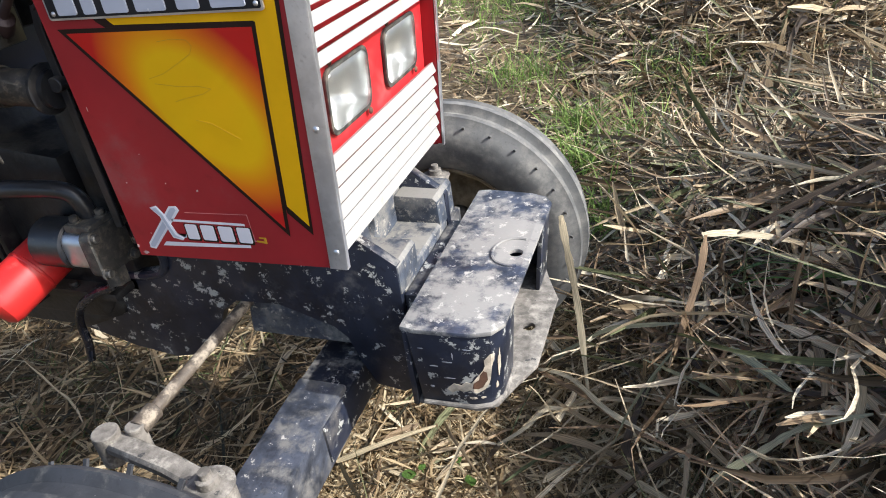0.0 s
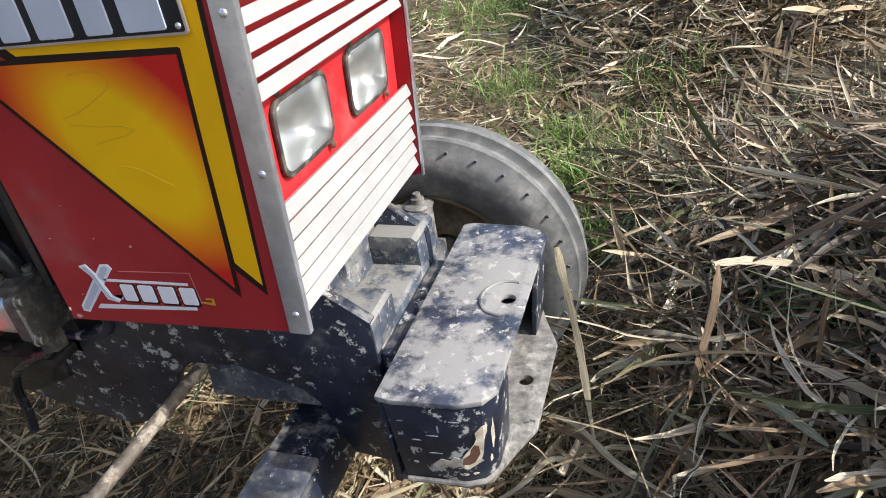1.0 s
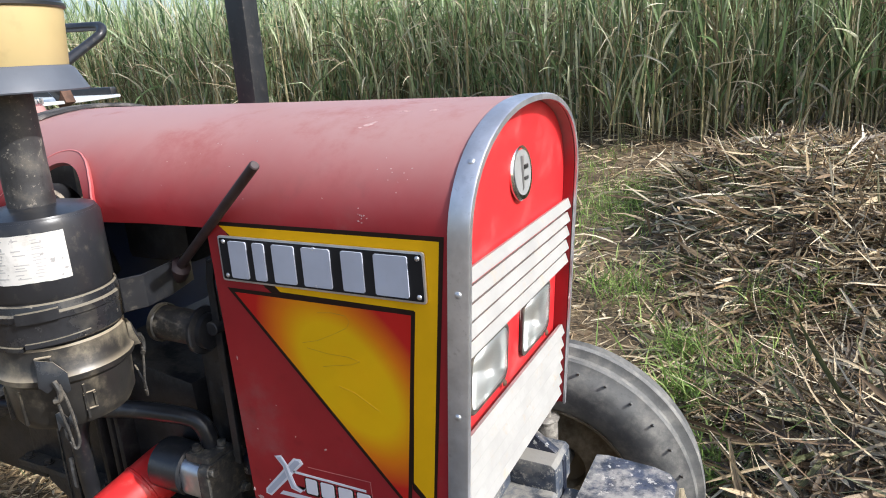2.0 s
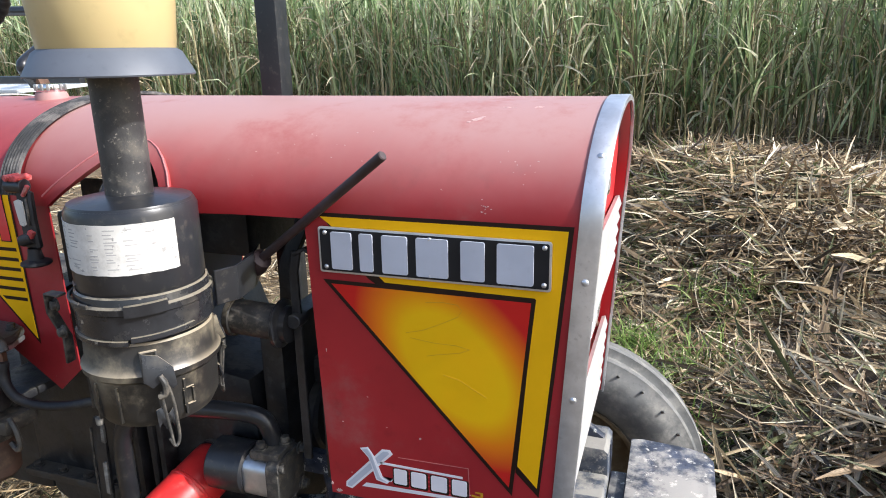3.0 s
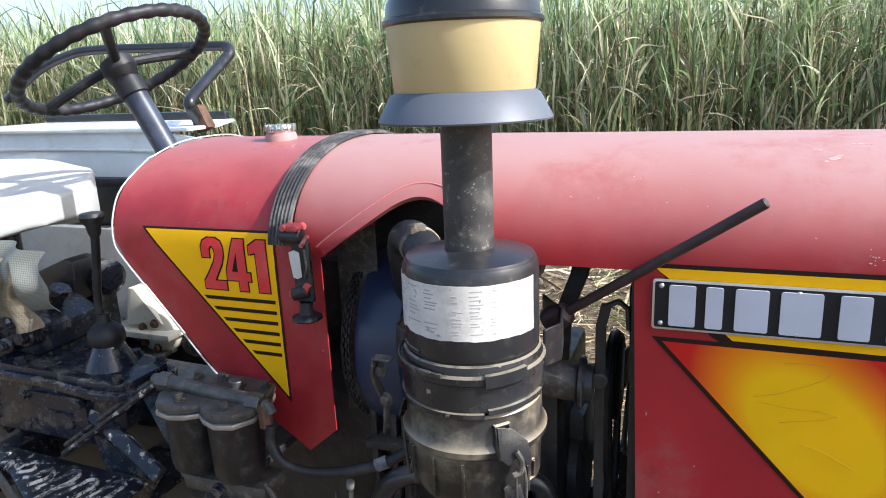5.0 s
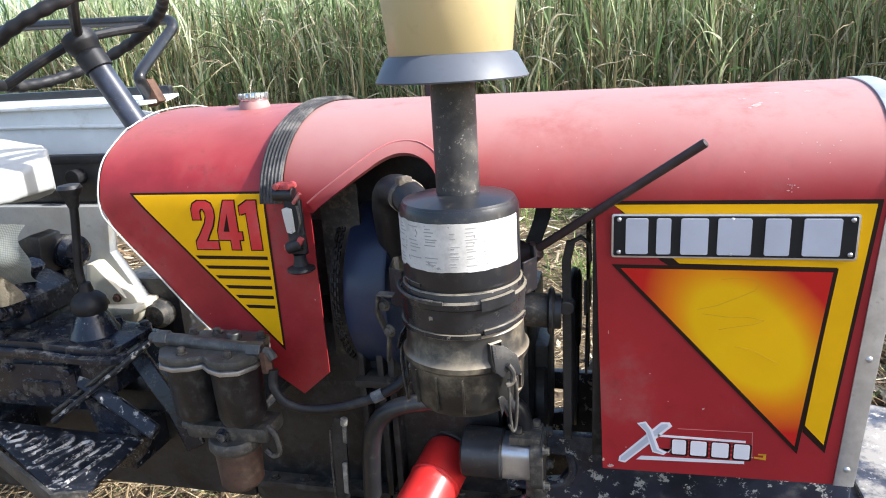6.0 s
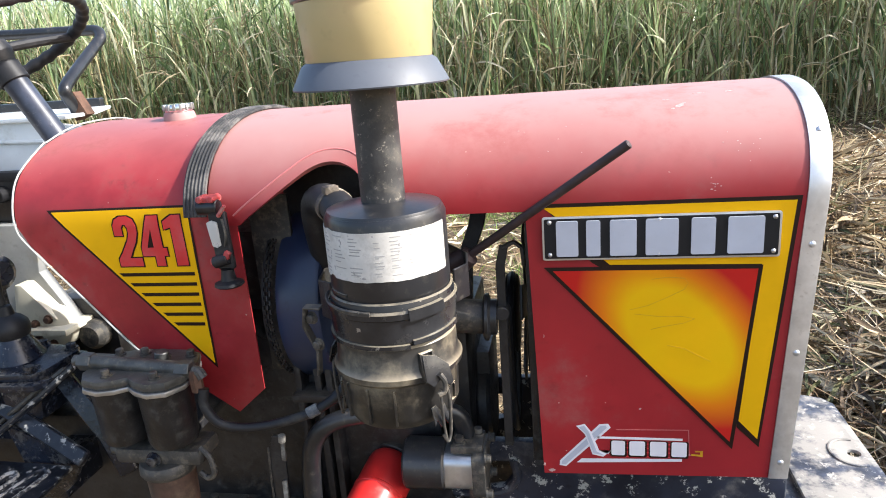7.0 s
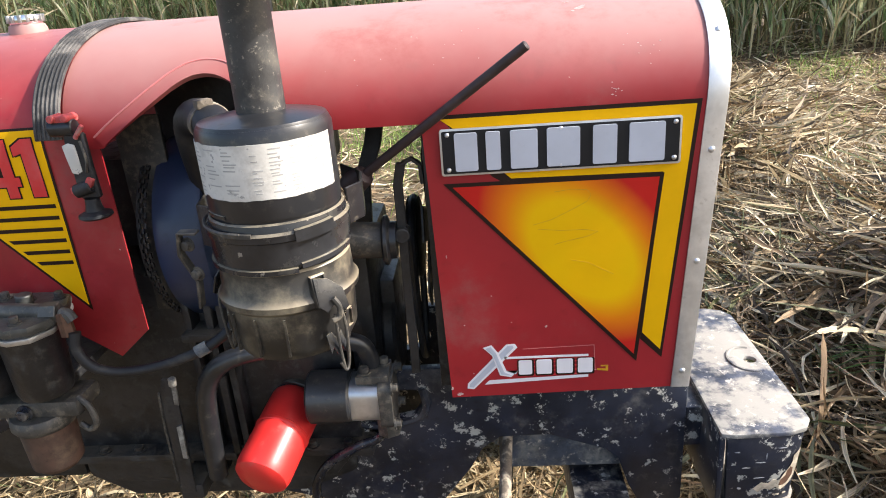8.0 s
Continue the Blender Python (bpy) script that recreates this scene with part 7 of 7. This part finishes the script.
part("post_foot", box((-0.78, 0.14, 0.60), (-0.67, 0.37, 0.62), 0.003), dark_iron, post)

# ---- controls, gearbox, seat, fender ----
hub, foot = Vector((-1.386, 0.0, 1.520)), Vector((-1.215, 0.0, 1.20))
ax = Vector((-0.163, 0.0, 0.302)).normalized()
wheel = part("steering_wheel", lathe([(0.0, -0.045), (0.022, -0.045), (0.030, -0.030), (0.036, -0.012), (0.034, 0.006), (0.022, 0.014), (0.0, 0.015)], hub, hub + ax, 28), rubber, tractor, "black steering wheel with three spokes")
side = Vector((0, 1, 0))
m = Matrix.Translation(hub) @ Matrix((side, ax.cross(side), ax)).transposed().to_4x4()
RW = 0.195
own = bmesh.new()
rings = []
for k in range(144):
    t = 2 * math.pi * k / 144
    rr = 0.0125 + 0.0014 * math.cos(t * 36)
    c = Vector((RW * math.cos(t), RW * math.sin(t), 0.002))
    e = Vector((math.cos(t), math.sin(t), 0))
    rings.append([own.verts.new(m @ (c + rr * (math.cos(q) * e + math.sin(q) * Vector((0, 0, 1))))) for q in [2 * math.pi * j / 12 for j in range(12)]])
for k in range(144):
    p, q = rings[k], rings[(k + 1) % 144]
    for j in range(12):
        own.faces.new((p[j], p[(j + 1) % 12], q[(j + 1) % 12], q[j]))
part("rim", own, rubber, wheel, "black rim with finger grips", 60)
for k in range(3):
    t = radians(105 + 120 * k)
    d = Vector((math.cos(t), math.sin(t), 0))
    part("spoke", tube([m @ (d * 0.02), m @ (d * 0.10 + Vector((0, 0, 0.002))), m @ (d * RW + Vector((0, 0, 0.0)))], 0.0105, 10), rubber, wheel)
column = part("steering_column", rod(foot, hub - ax * 0.05, 0.024, None, 24), worn_column, tractor, "worn blue black steering column")
part("collar", rod(hub - ax * 0.075, hub - ax * 0.035, 0.029, None, 24), rubber, column)

gearbox = part("gearbox", prism([(-1.95, 0.48), (-1.95, 0.84), (-1.62, 0.79), (-1.30, 0.78), (-1.06, 0.80), (-1.06, 0.535), (-1.42, 0.535), (-1.60, 0.49)], -0.15, 0.15, 0.012), dark_iron, tractor, "greasy black gearbox housing")
part("upper_case", prism([(-1.60, 0.78), (-1.60, 0.905), (-1.250, 0.905), (-1.260, 0.83), (-1.33, 0.78)], -0.245, -0.10, 0.008), gear_oil, gearbox)
cover = part("gear_cover", prism([(-1.60, -0.262), (-1.42, -0.266), (-1.30, -0.284), (-1.234, -0.278), (-1.222, -0.25), (-1.218, -0.15), (-1.234, -0.125), (-1.34, -0.11), (-1.60, -0.03)], 0.905, 0.918, 0.003, (), "z"), gear_oil, gearbox, "cover plate with a thick bolted rim")
part("cover_plate", prism([(-1.59, -0.248), (-1.42, -0.252), (-1.30, -0.270), (-1.244, -0.264), (-1.232, -0.245), (-1.229, -0.155), (-1.242, -0.135), (-1.34, -0.12), (-1.59, -0.045)], 0.918, 0.934, 0.005, (), "z"), gear_oil, cover)
for x, y in ((-1.257, -0.252), (-1.247, -0.150), (-1.335, -0.140), (-1.318, -0.135), (-1.42, -0.232), (-1.52, -0.228), (-1.57, -0.06)):
    bolt((x, y, 0.934), (0, 0, 1), 0.009, 0.012, gearbox, gear_oil)
part("side_cover", prism(rounded(-1.50, 0.80, -1.34, 0.885, 0.018), -0.256, -0.244, 0.004), gear_oil, gearbox)
part("side_cover", prism(rounded(-1.90, 0.56, -1.64, 0.84, 0.05), -0.172, -0.148, 0.006), dim_cast, gearbox)
part("cast_boss", prism(rounded(-1.46, 0.815, -1.375, 0.850, 0.010), -0.262, -0.252, 0.003), gear_oil, gearbox)
for x, z in ((-1.49, 0.81), (-1.35, 0.81), (-1.49, 0.875), (-1.35, 0.875)):
    bolt((x, -0.256, z), (0, -1, 0), 0.008, 0.010, gearbox, gear_oil)
stick = part("gear_lever", tube([(-1.330, -0.19, 0.985), (-1.337, -0.19, 1.06), (-1.327, -0.19, 1.13), (-1.319, -0.19, 1.18), (-1.316, -0.19, 1.21)], 0.0082, 12), rubber, tractor, "black gear lever with a flared knob")
part("knob", lathe([(0.009, 0), (0.012, 0.008), (0.014, 0.022), (0.021, 0.032), (0.0235, 0.039), (0.020, 0.046), (0.0, 0.049)], (-1.316, -0.19, 1.198), (-1.320, -0.19, 1.4), 28), rubber, stick)
part("boot", lathe([(0.052, 0.930), (0.049, 0.938), (0.040, 0.955), (0.033, 0.970), (0.028, 0.980), (0.025, 0.986), (0.0, 0.986)], (-1.330, -0.19, 0), None, 32), gear_oil, stick, "black cone under the lever")
part("boot_ball", lathe([(0.0, 0.970), (0.024, 0.974), (0.033, 0.982), (0.036, 0.994), (0.033, 1.008), (0.024, 1.018), (0.014, 1.024), (0.011, 1.042), (0.0, 1.044)], (-1.330, -0.19, 0), None, 32), rubber, stick, "round rubber lever boot")

# hydraulic control valve: a casting studded with plugs
valve = part("control_valve", prism([(-1.69, 0.94), (-1.69, 1.02), (-1.66, 1.04), (-1.52, 1.03), (-1.47, 1.00), (-1.46, 0.955), (-1.50, 0.935)], -0.20, -0.06, 0.012), gear_oil, tractor, "greasy black hydraulic control valve with plugs")
for x, z, r, d in ((-1.655, 0.985, 0.027, 0.030), (-1.60, 1.005, 0.022, 0.035), (-1.548, 1.012, 0.020, 0.022), (-1.50, 0.985, 0.024, 0.032), (-1.545, 0.965, 0.018, 0.040), (-1.60, 0.955, 0.020, 0.020), (-1.475, 1.005, 0.015, 0.018)):
    part("valve_plug", rod((x, -0.19, z), (x + 0.003, -0.20 - d, z + 0.002), r, r * 0.92, 18, 0.004), gear_oil, valve)
    part("plug_head", rod((x + 0.003, -0.20 - d, z + 0.002), (x + 0.004, -0.212 - d, z + 0.003), r * 0.55, None, 6), gear_oil, valve)
part("spool_rod", rod((-1.72, -0.17, 1.052), (-1.555, -0.17, 1.060), 0.013, None, 16), rubber, valve)
part("spool_cap", rod((-1.625, -0.17, 1.055), (-1.575, -0.17, 1.059), 0.019, None, 16), gear_oil, valve)
part("valve_neck", rod((-1.53, -0.13, 1.02), (-1.50, -0.13, 1.055), 0.018), gear_oil, valve)
part("neck_cap", rod((-1.50, -0.13, 1.052), (-1.494, -0.13, 1.064), 0.022, None, 8), gear_oil, valve)
part("valve_lever", tube([(-1.66, -0.16, 1.05), (-1.62, -0.19, 1.075), (-1.57, -0.20, 1.07)], 0.008, 8), gear_oil, valve)
part("valve_stand", box((-1.68, -0.19, 0.870), (-1.48, -0.07, 0.945), 0.01), gear_oil, valve)
part("feed_pipe", tube([(-1.62, -0.215, 0.95), (-1.61, -0.24, 0.90), (-1.60, -0.245, 0.82), (-1.60, -0.22, 0.76)], 0.011, 10), gear_oil, valve)
rest = part("seat_bracket", prism([(-1.71, 0.97), (-1.71, 1.045), (-1.60, 1.09), (-1.575, 1.085), (-1.575, 1.06), (-1.59, 0.985)], -0.02, 0.05, 0.006), black_plastic, tractor, "dark angled bracket under the seat")
part("bracket_leg", box((-1.69, -0.01, 0.85), (-1.61, 0.04, 0.99), 0.005), gear_oil, rest)
tank = part("side_tank", rod((-1.70, 0.10, 1.020), (-1.535, 0.05, 1.030), 0.043, None, 28, 0.014), gear_oil, tractor, "small black reservoir")
part("tank_bracket", box((-1.68, 0.04, 0.86), (-1.58, 0.10, 0.99), 0.006), gear_oil, tank)

# footboard with raised loops
board = part("footboard", prism([(-1.193, -0.440), (-1.204, -0.269), (-1.36, -0.262), (-1.64, -0.252), (-1.64, -0.262), (-1.473, -0.332), (-1.245, -0.457)], 0.737, 0.745, 0.003, (), "z"), scuffed, tractor,
             "scuffed black footboard with raised grip loops")
for k in range(6):
    x = -1.226 - 0.052 * k
    low = -0.440 + (-1.245 - min(x - 0.02, -1.245)) * 0.548
    top = -0.287 - 0.012 * (k % 2)
    part("grip_loop", tube([(x - 0.022, low, 0.7455), (x - 0.006, top - 0.025, 0.7455), (x - 0.012, top - 0.006, 0.7455), (x - 0.022, top, 0.7455), (x - 0.032, top - 0.010, 0.7455), (x - 0.034, top - 0.030, 0.7455),
                            (x - 0.050, low + 0.018, 0.7455)], 0.0042, 8, 5), tread_wear, board)
    part("grip_bar", prism([(x - 0.026, low + 0.020), (x - 0.014, top - 0.030), (x - 0.022, top - 0.014), (x - 0.030, top - 0.030), (x - 0.044, low + 0.030)], 0.744, 0.7475, 0.001, (), "z"), scuffed, board)
part("board_lip", prism([(-1.193, -0.440), (-1.245, -0.457), (-1.64, -0.262), (-1.64, -0.268), (-1.247, -0.464), (-1.188, -0.446)], 0.712, 0.7485, 0.001, (), "z"), dim_cast, board)
part("board_arm", bent_plate([(-1.345, -0.240, 0.852), (-1.306, -0.246, 0.832), (-1.178, -0.266, 0.757)], 0.030, 0.020, (0.3, 0.6, 0.7), 0.003), scuffed, board, "worn flat bar beside the footboard")
part("arm_web", prism([(-1.30, 0.70), (-1.33, 0.825), (-1.19, 0.752), (-1.215, 0.70), (-1.26, 0.66)], -0.262, -0.250, 0.003), gear_oil, board)
part("link_rod", tube([(-1.395, -0.275, 0.768), (-1.372, -0.273, 0.786), (-1.272, -0.266, 0.862), (-1.168, -0.250, 0.945)], 0.0062, 8, 3), scuffed, board, "thin worn diagonal link rod")
part("link_rod", tube([(-1.41, -0.255, 0.775), (-1.30, -0.25, 0.858), (-1.20, -0.235, 0.932)], 0.005, 8, 3), dim_cast, board)
part("strut", bent_plate([(-1.255, -0.19, 0.905), (-1.22, -0.20, 0.86), (-1.155, -0.22, 0.78), (-1.13, -0.22, 0.70)], 0.036, 0.016, (0.7, 0.3, 0.3), 0.003), gear_oil, board)
part("board_stay", box((-1.30, -0.26, 0.66), (-1.24, -0.14, 0.735), 0.006), gear_oil, board)
part("board_stay", box((-1.62, -0.30, 0.66), (-1.56, -0.14, 0.735), 0.006), gear_oil, board)

# seat: a cushion with a sloping top and creased edges, narrower in front
SEAT = [(-1.553, -0.085), (-1.575, -0.110), (-1.655, -0.205), (-1.70, -0.228), (-1.96, -0.235), (-1.995, -0.21), (-1.995, 0.21), (-1.96, 0.235), (-1.74, 0.225), (-1.70, 0.195), (-1.630, 0.115), (-1.612, 0.090)]
bm = prism([(x + 0.014, y) for x, y in SEAT], 1.180, 1.236, 0.010, (), "z", None, 3)
bmesh.ops.triangulate(bm, faces=[f for f in bm.faces if len(f.verts) > 4])
bmesh.ops.subdivide_edges(bm, edges=[e for e in bm.edges if e.calc_length() > 0.05], cuts=3, use_grid_fill=True)
for v in bm.verts:
    k = min(1.0, max(0.0, (-1.56 - v.co.x) / 0.26))
    v.co.z += (0.072 * k if v.co.z > 1.208 else -0.045 * k) + 0.004 * math.sin(23 * v.co.x + 9 * v.co.y) - 0.02 * (v.co.y / 0.235) ** 2 * k
seat = part("seat", bm, vinyl, tractor, "pale creased vinyl tractor seat", 35)
part("seat_post", rod((-1.82, 0.0, 0.86), (-1.82, 0.0, 1.18), 0.05), gear_oil, seat)

# far fender with its hand rail
fender = part("far_fender", prism([(-2.45, 0.75), (-2.45, 1.30), (-2.30, 1.352), (-1.62, 1.355), (-1.48, 1.33), (-1.40, 1.25), (-1.38, 1.16), (-1.42, 1.14), (-1.55, 1.16), (-1.68, 1.10), (-1.76, 0.98), (-1.80, 0.75)], 0.36, 0.375, 0.004), fender_paint, tractor,
              "off white far fender with a dark lip")
part("top_sheet", prism([(-2.45, 0.345), (-1.62, 0.345), (-1.53, 0.36), (-1.54, 0.50), (-1.67, 0.765), (-2.45, 0.765)], 1.352, 1.362, 0.003, (), "z"), fender_paint, fender)
part("dark_lip", box((-2.44, 0.745, 1.358), (-1.69, 0.770, 1.388), 0.005), black_plastic, fender)
part("crease", tube([(-2.4, 0.357, 1.30), (-1.9, 0.357, 1.305), (-1.48, 0.357, 1.295)], 0.006, 8), fender_paint, fender)
part("dark_band", box((-2.2, 0.340, 1.085), (-1.42, 0.359, 1.205), 0.006), black_plastic, fender, "dark band under the fender")
part("band_edge", box((-2.2, 0.325, 1.200), (-1.42, 0.359, 1.226), 0.006), rubber, fender)
part("band_knob", rod((-1.735, 0.345, 1.165), (-1.735, 0.305, 1.165), 0.022, None, 20), rubber, fender)
rail = part("hand_rail", tube([(-2.50, 0.66, 1.45), (-2.36, 0.68, 1.545), (-2.22, 0.69, 1.592), (-2.10, 0.69, 1.602), (-1.85, 0.69, 1.595), (-1.67, 0.69, 1.590), (-1.612, 0.686, 1.585), (-1.594, 0.668, 1.564), (-1.592, 0.64, 1.545),
                               (-1.575, 0.53, 1.490), (-1.558, 0.435, 1.442), (-1.553, 0.412, 1.422), (-1.560, 0.43, 1.400), (-1.566, 0.455, 1.375), (-1.566, 0.46, 1.355)], 0.0155, 12, 5), black_plastic, tractor, "bent dark hand rail on the far fender")
part("rail_foot", box((-1.580, 0.445, 1.345), (-1.540, 0.480, 1.415), 0.004, (0, -24, 0)), rust, rail, "brown rusty rail bracket")
inner = part("fender_support", prism([(-2.4, 0.60), (-2.4, 1.085), (-1.64, 1.085), (-1.66, 0.95), (-1.60, 0.84), (-1.58, 0.80), (-1.72, 0.79), (-1.78, 0.60)], 0.30, 0.335, 0.006), grey_panel, tractor, "dirty grey fender support panel")
part("rib", prism([(-1.72, 0.82), (-1.70, 0.93), (-1.68, 0.93), (-1.60, 0.83)], 0.25, 0.30, 0.004), cream_paint, inner)
part("foot_plate", box((-1.82, 0.22, 0.795), (-1.56, 0.335, 0.812), 0.003), cream_paint, inner)
drumf = part("brake_drum", lathe([(0.0, 0), (0.05, 0), (0.062, 0.01), (0.062, 0.05), (0.05, 0.06), (0.03, 0.065), (0, 0.065)], (-1.635, 0.315, 0.796), (-1.635, -0.7, 0.796), 32), cream_paint, tractor, "dusty cream hub with bolts")
for k in range(5):
    t = 2 * math.pi * k / 5
    bolt((-1.635 + 0.038 * math.cos(t), 0.250, 0.796 + 0.038 * math.sin(t)), (0, -1, 0), 0.009, 0.012, drumf, rust)
part("brake_housing", prism(rounded(-1.72, 0.64, -1.50, 0.86, 0.05), 0.335, 0.46, 0.012), dark_iron, tractor, "dark brake housing beside the axle")
part("hub_cap", lathe([(0.0, 0), (0.042, 0), (0.042, 0.03), (0.030, 0.045), (0.0, 0.048)], (-1.555, 0.337, 0.760), (-1.555, -0.7, 0.760), 28), dim_cast, tractor, "dusty dark hub")
part("axle_housing", prism([(-2.1, 0.50), (-2.1, 0.82), (-1.85, 0.86), (-1.75, 0.80), (-1.75, 0.56)], 0.15, 0.45, 0.02), cast, tractor, "cast rear axle housing")
part("far_footboard", box((-1.80, 0.16, 0.735), (-1.60, 0.42, 0.75), 0.004), dark_iron, tractor, "worn far footboard")

# checked cloth under the seat
own = bmesh.new()
NU, NV = 28, 26
vs = [[own.verts.new((-1.665 + 0.29 * u + 0.012 * math.sin(9 * v + 3 * u), -0.225 - 0.03 * math.sin(3.1 * v) - 0.014 * math.sin(17 * u + 2 * v) - 0.03 * u * (1 - v),
                      1.195 - 0.12 * v + 0.018 * math.sin(5 * u + 1) * v - 0.05 * (u - 0.4) ** 2)) for v in [j / NV for j in range(NV + 1)]] for u in [i / NU for i in range(NU + 1)]]
for i in range(NU):
    for j in range(NV):
        own.faces.new((vs[i][j], vs[i + 1][j], vs[i + 1][j + 1], vs[i][j + 1]))
bmesh.ops.solidify(own, geom=own.faces[:], thickness=0.004)
own.transform(Matrix.Translation((rearward(-1.52) + 1.52, 0, 0)))


def checked():
    """Woven cloth: grey green lines on an off white ground."""
    m = bpy.data.materials.new("checked cotton")
    m.use_nodes = True
    n, l = m.node_tree.nodes, m.node_tree.links
    b = n["Principled BSDF"]
    b.inputs["Roughness"].default_value = 0.9
    co = n.new("ShaderNodeTexCoord")
    last = None
    for axis, colour, scale in (("X", (0.20, 0.25, 0.25), 300.0), ("Z", (0.18, 0.22, 0.23), 300.0)):
        w = n.new("ShaderNodeTexWave")
        w.bands_direction = axis
        w.inputs["Scale"].default_value, w.inputs["Distortion"].default_value = scale / 3.14, 0.6
        l.new(co.outputs["Object"], w.inputs["Vector"])
        r = n.new("ShaderNodeMapRange")
        l.new(w.outputs["Fac"], r.inputs[0])
        r.inputs[1].default_value, r.inputs[2].default_value, r.inputs[4].default_value = 0.72, 0.9, 0.75
        q = n.new("ShaderNodeMix")
        q.data_type = "RGBA"
        l.new(r.outputs[0], q.inputs[0])
        if last is None:
            q.inputs[6].default_value = (0.42, 0.42, 0.37, 1)
        else:
            l.new(last, q.inputs[6])
        q.inputs[7].default_value = (*colour, 1)
        last = q.outputs[2]
    l.new(last, b.inputs["Base Color"])
    return m


cloth = part("cloth", own, checked(), None, "checked cotton cloth tucked under the pale seat", 60)
tagged(cloth, category="cloth")

# khaki cloth hanging beside the checked one
own = bmesh.new()
vs = [[own.verts.new((-1.70 + 0.185 * u + 0.010 * math.sin(8 * v), -0.262 - 0.016 * math.sin(14 * u + 3 * v) - 0.010 * math.sin(5 * v), 1.186 - 0.016 * u - 0.145 * v + 0.014 * math.sin(6 * u))) for v in [j / 20 for j in range(21)]]
      for u in [i / 24 for i in range(25)]]
for i in range(24):
    for j in range(20):
        own.faces.new((vs[i][j], vs[i + 1][j], vs[i + 1][j + 1], vs[i][j + 1]))
bmesh.ops.solidify(own, geom=own.faces[:], thickness=0.005)
rag = part("cloth", own, material("khaki cotton", (0.33, 0.285, 0.21), 0.9, var=0.2, scale=30.0, bump=0.8, bump_scale=260.0, spec=0.2), None, "folded khaki cotton rag hanging below the pale seat", 60)
tagged(rag, category="cloth")
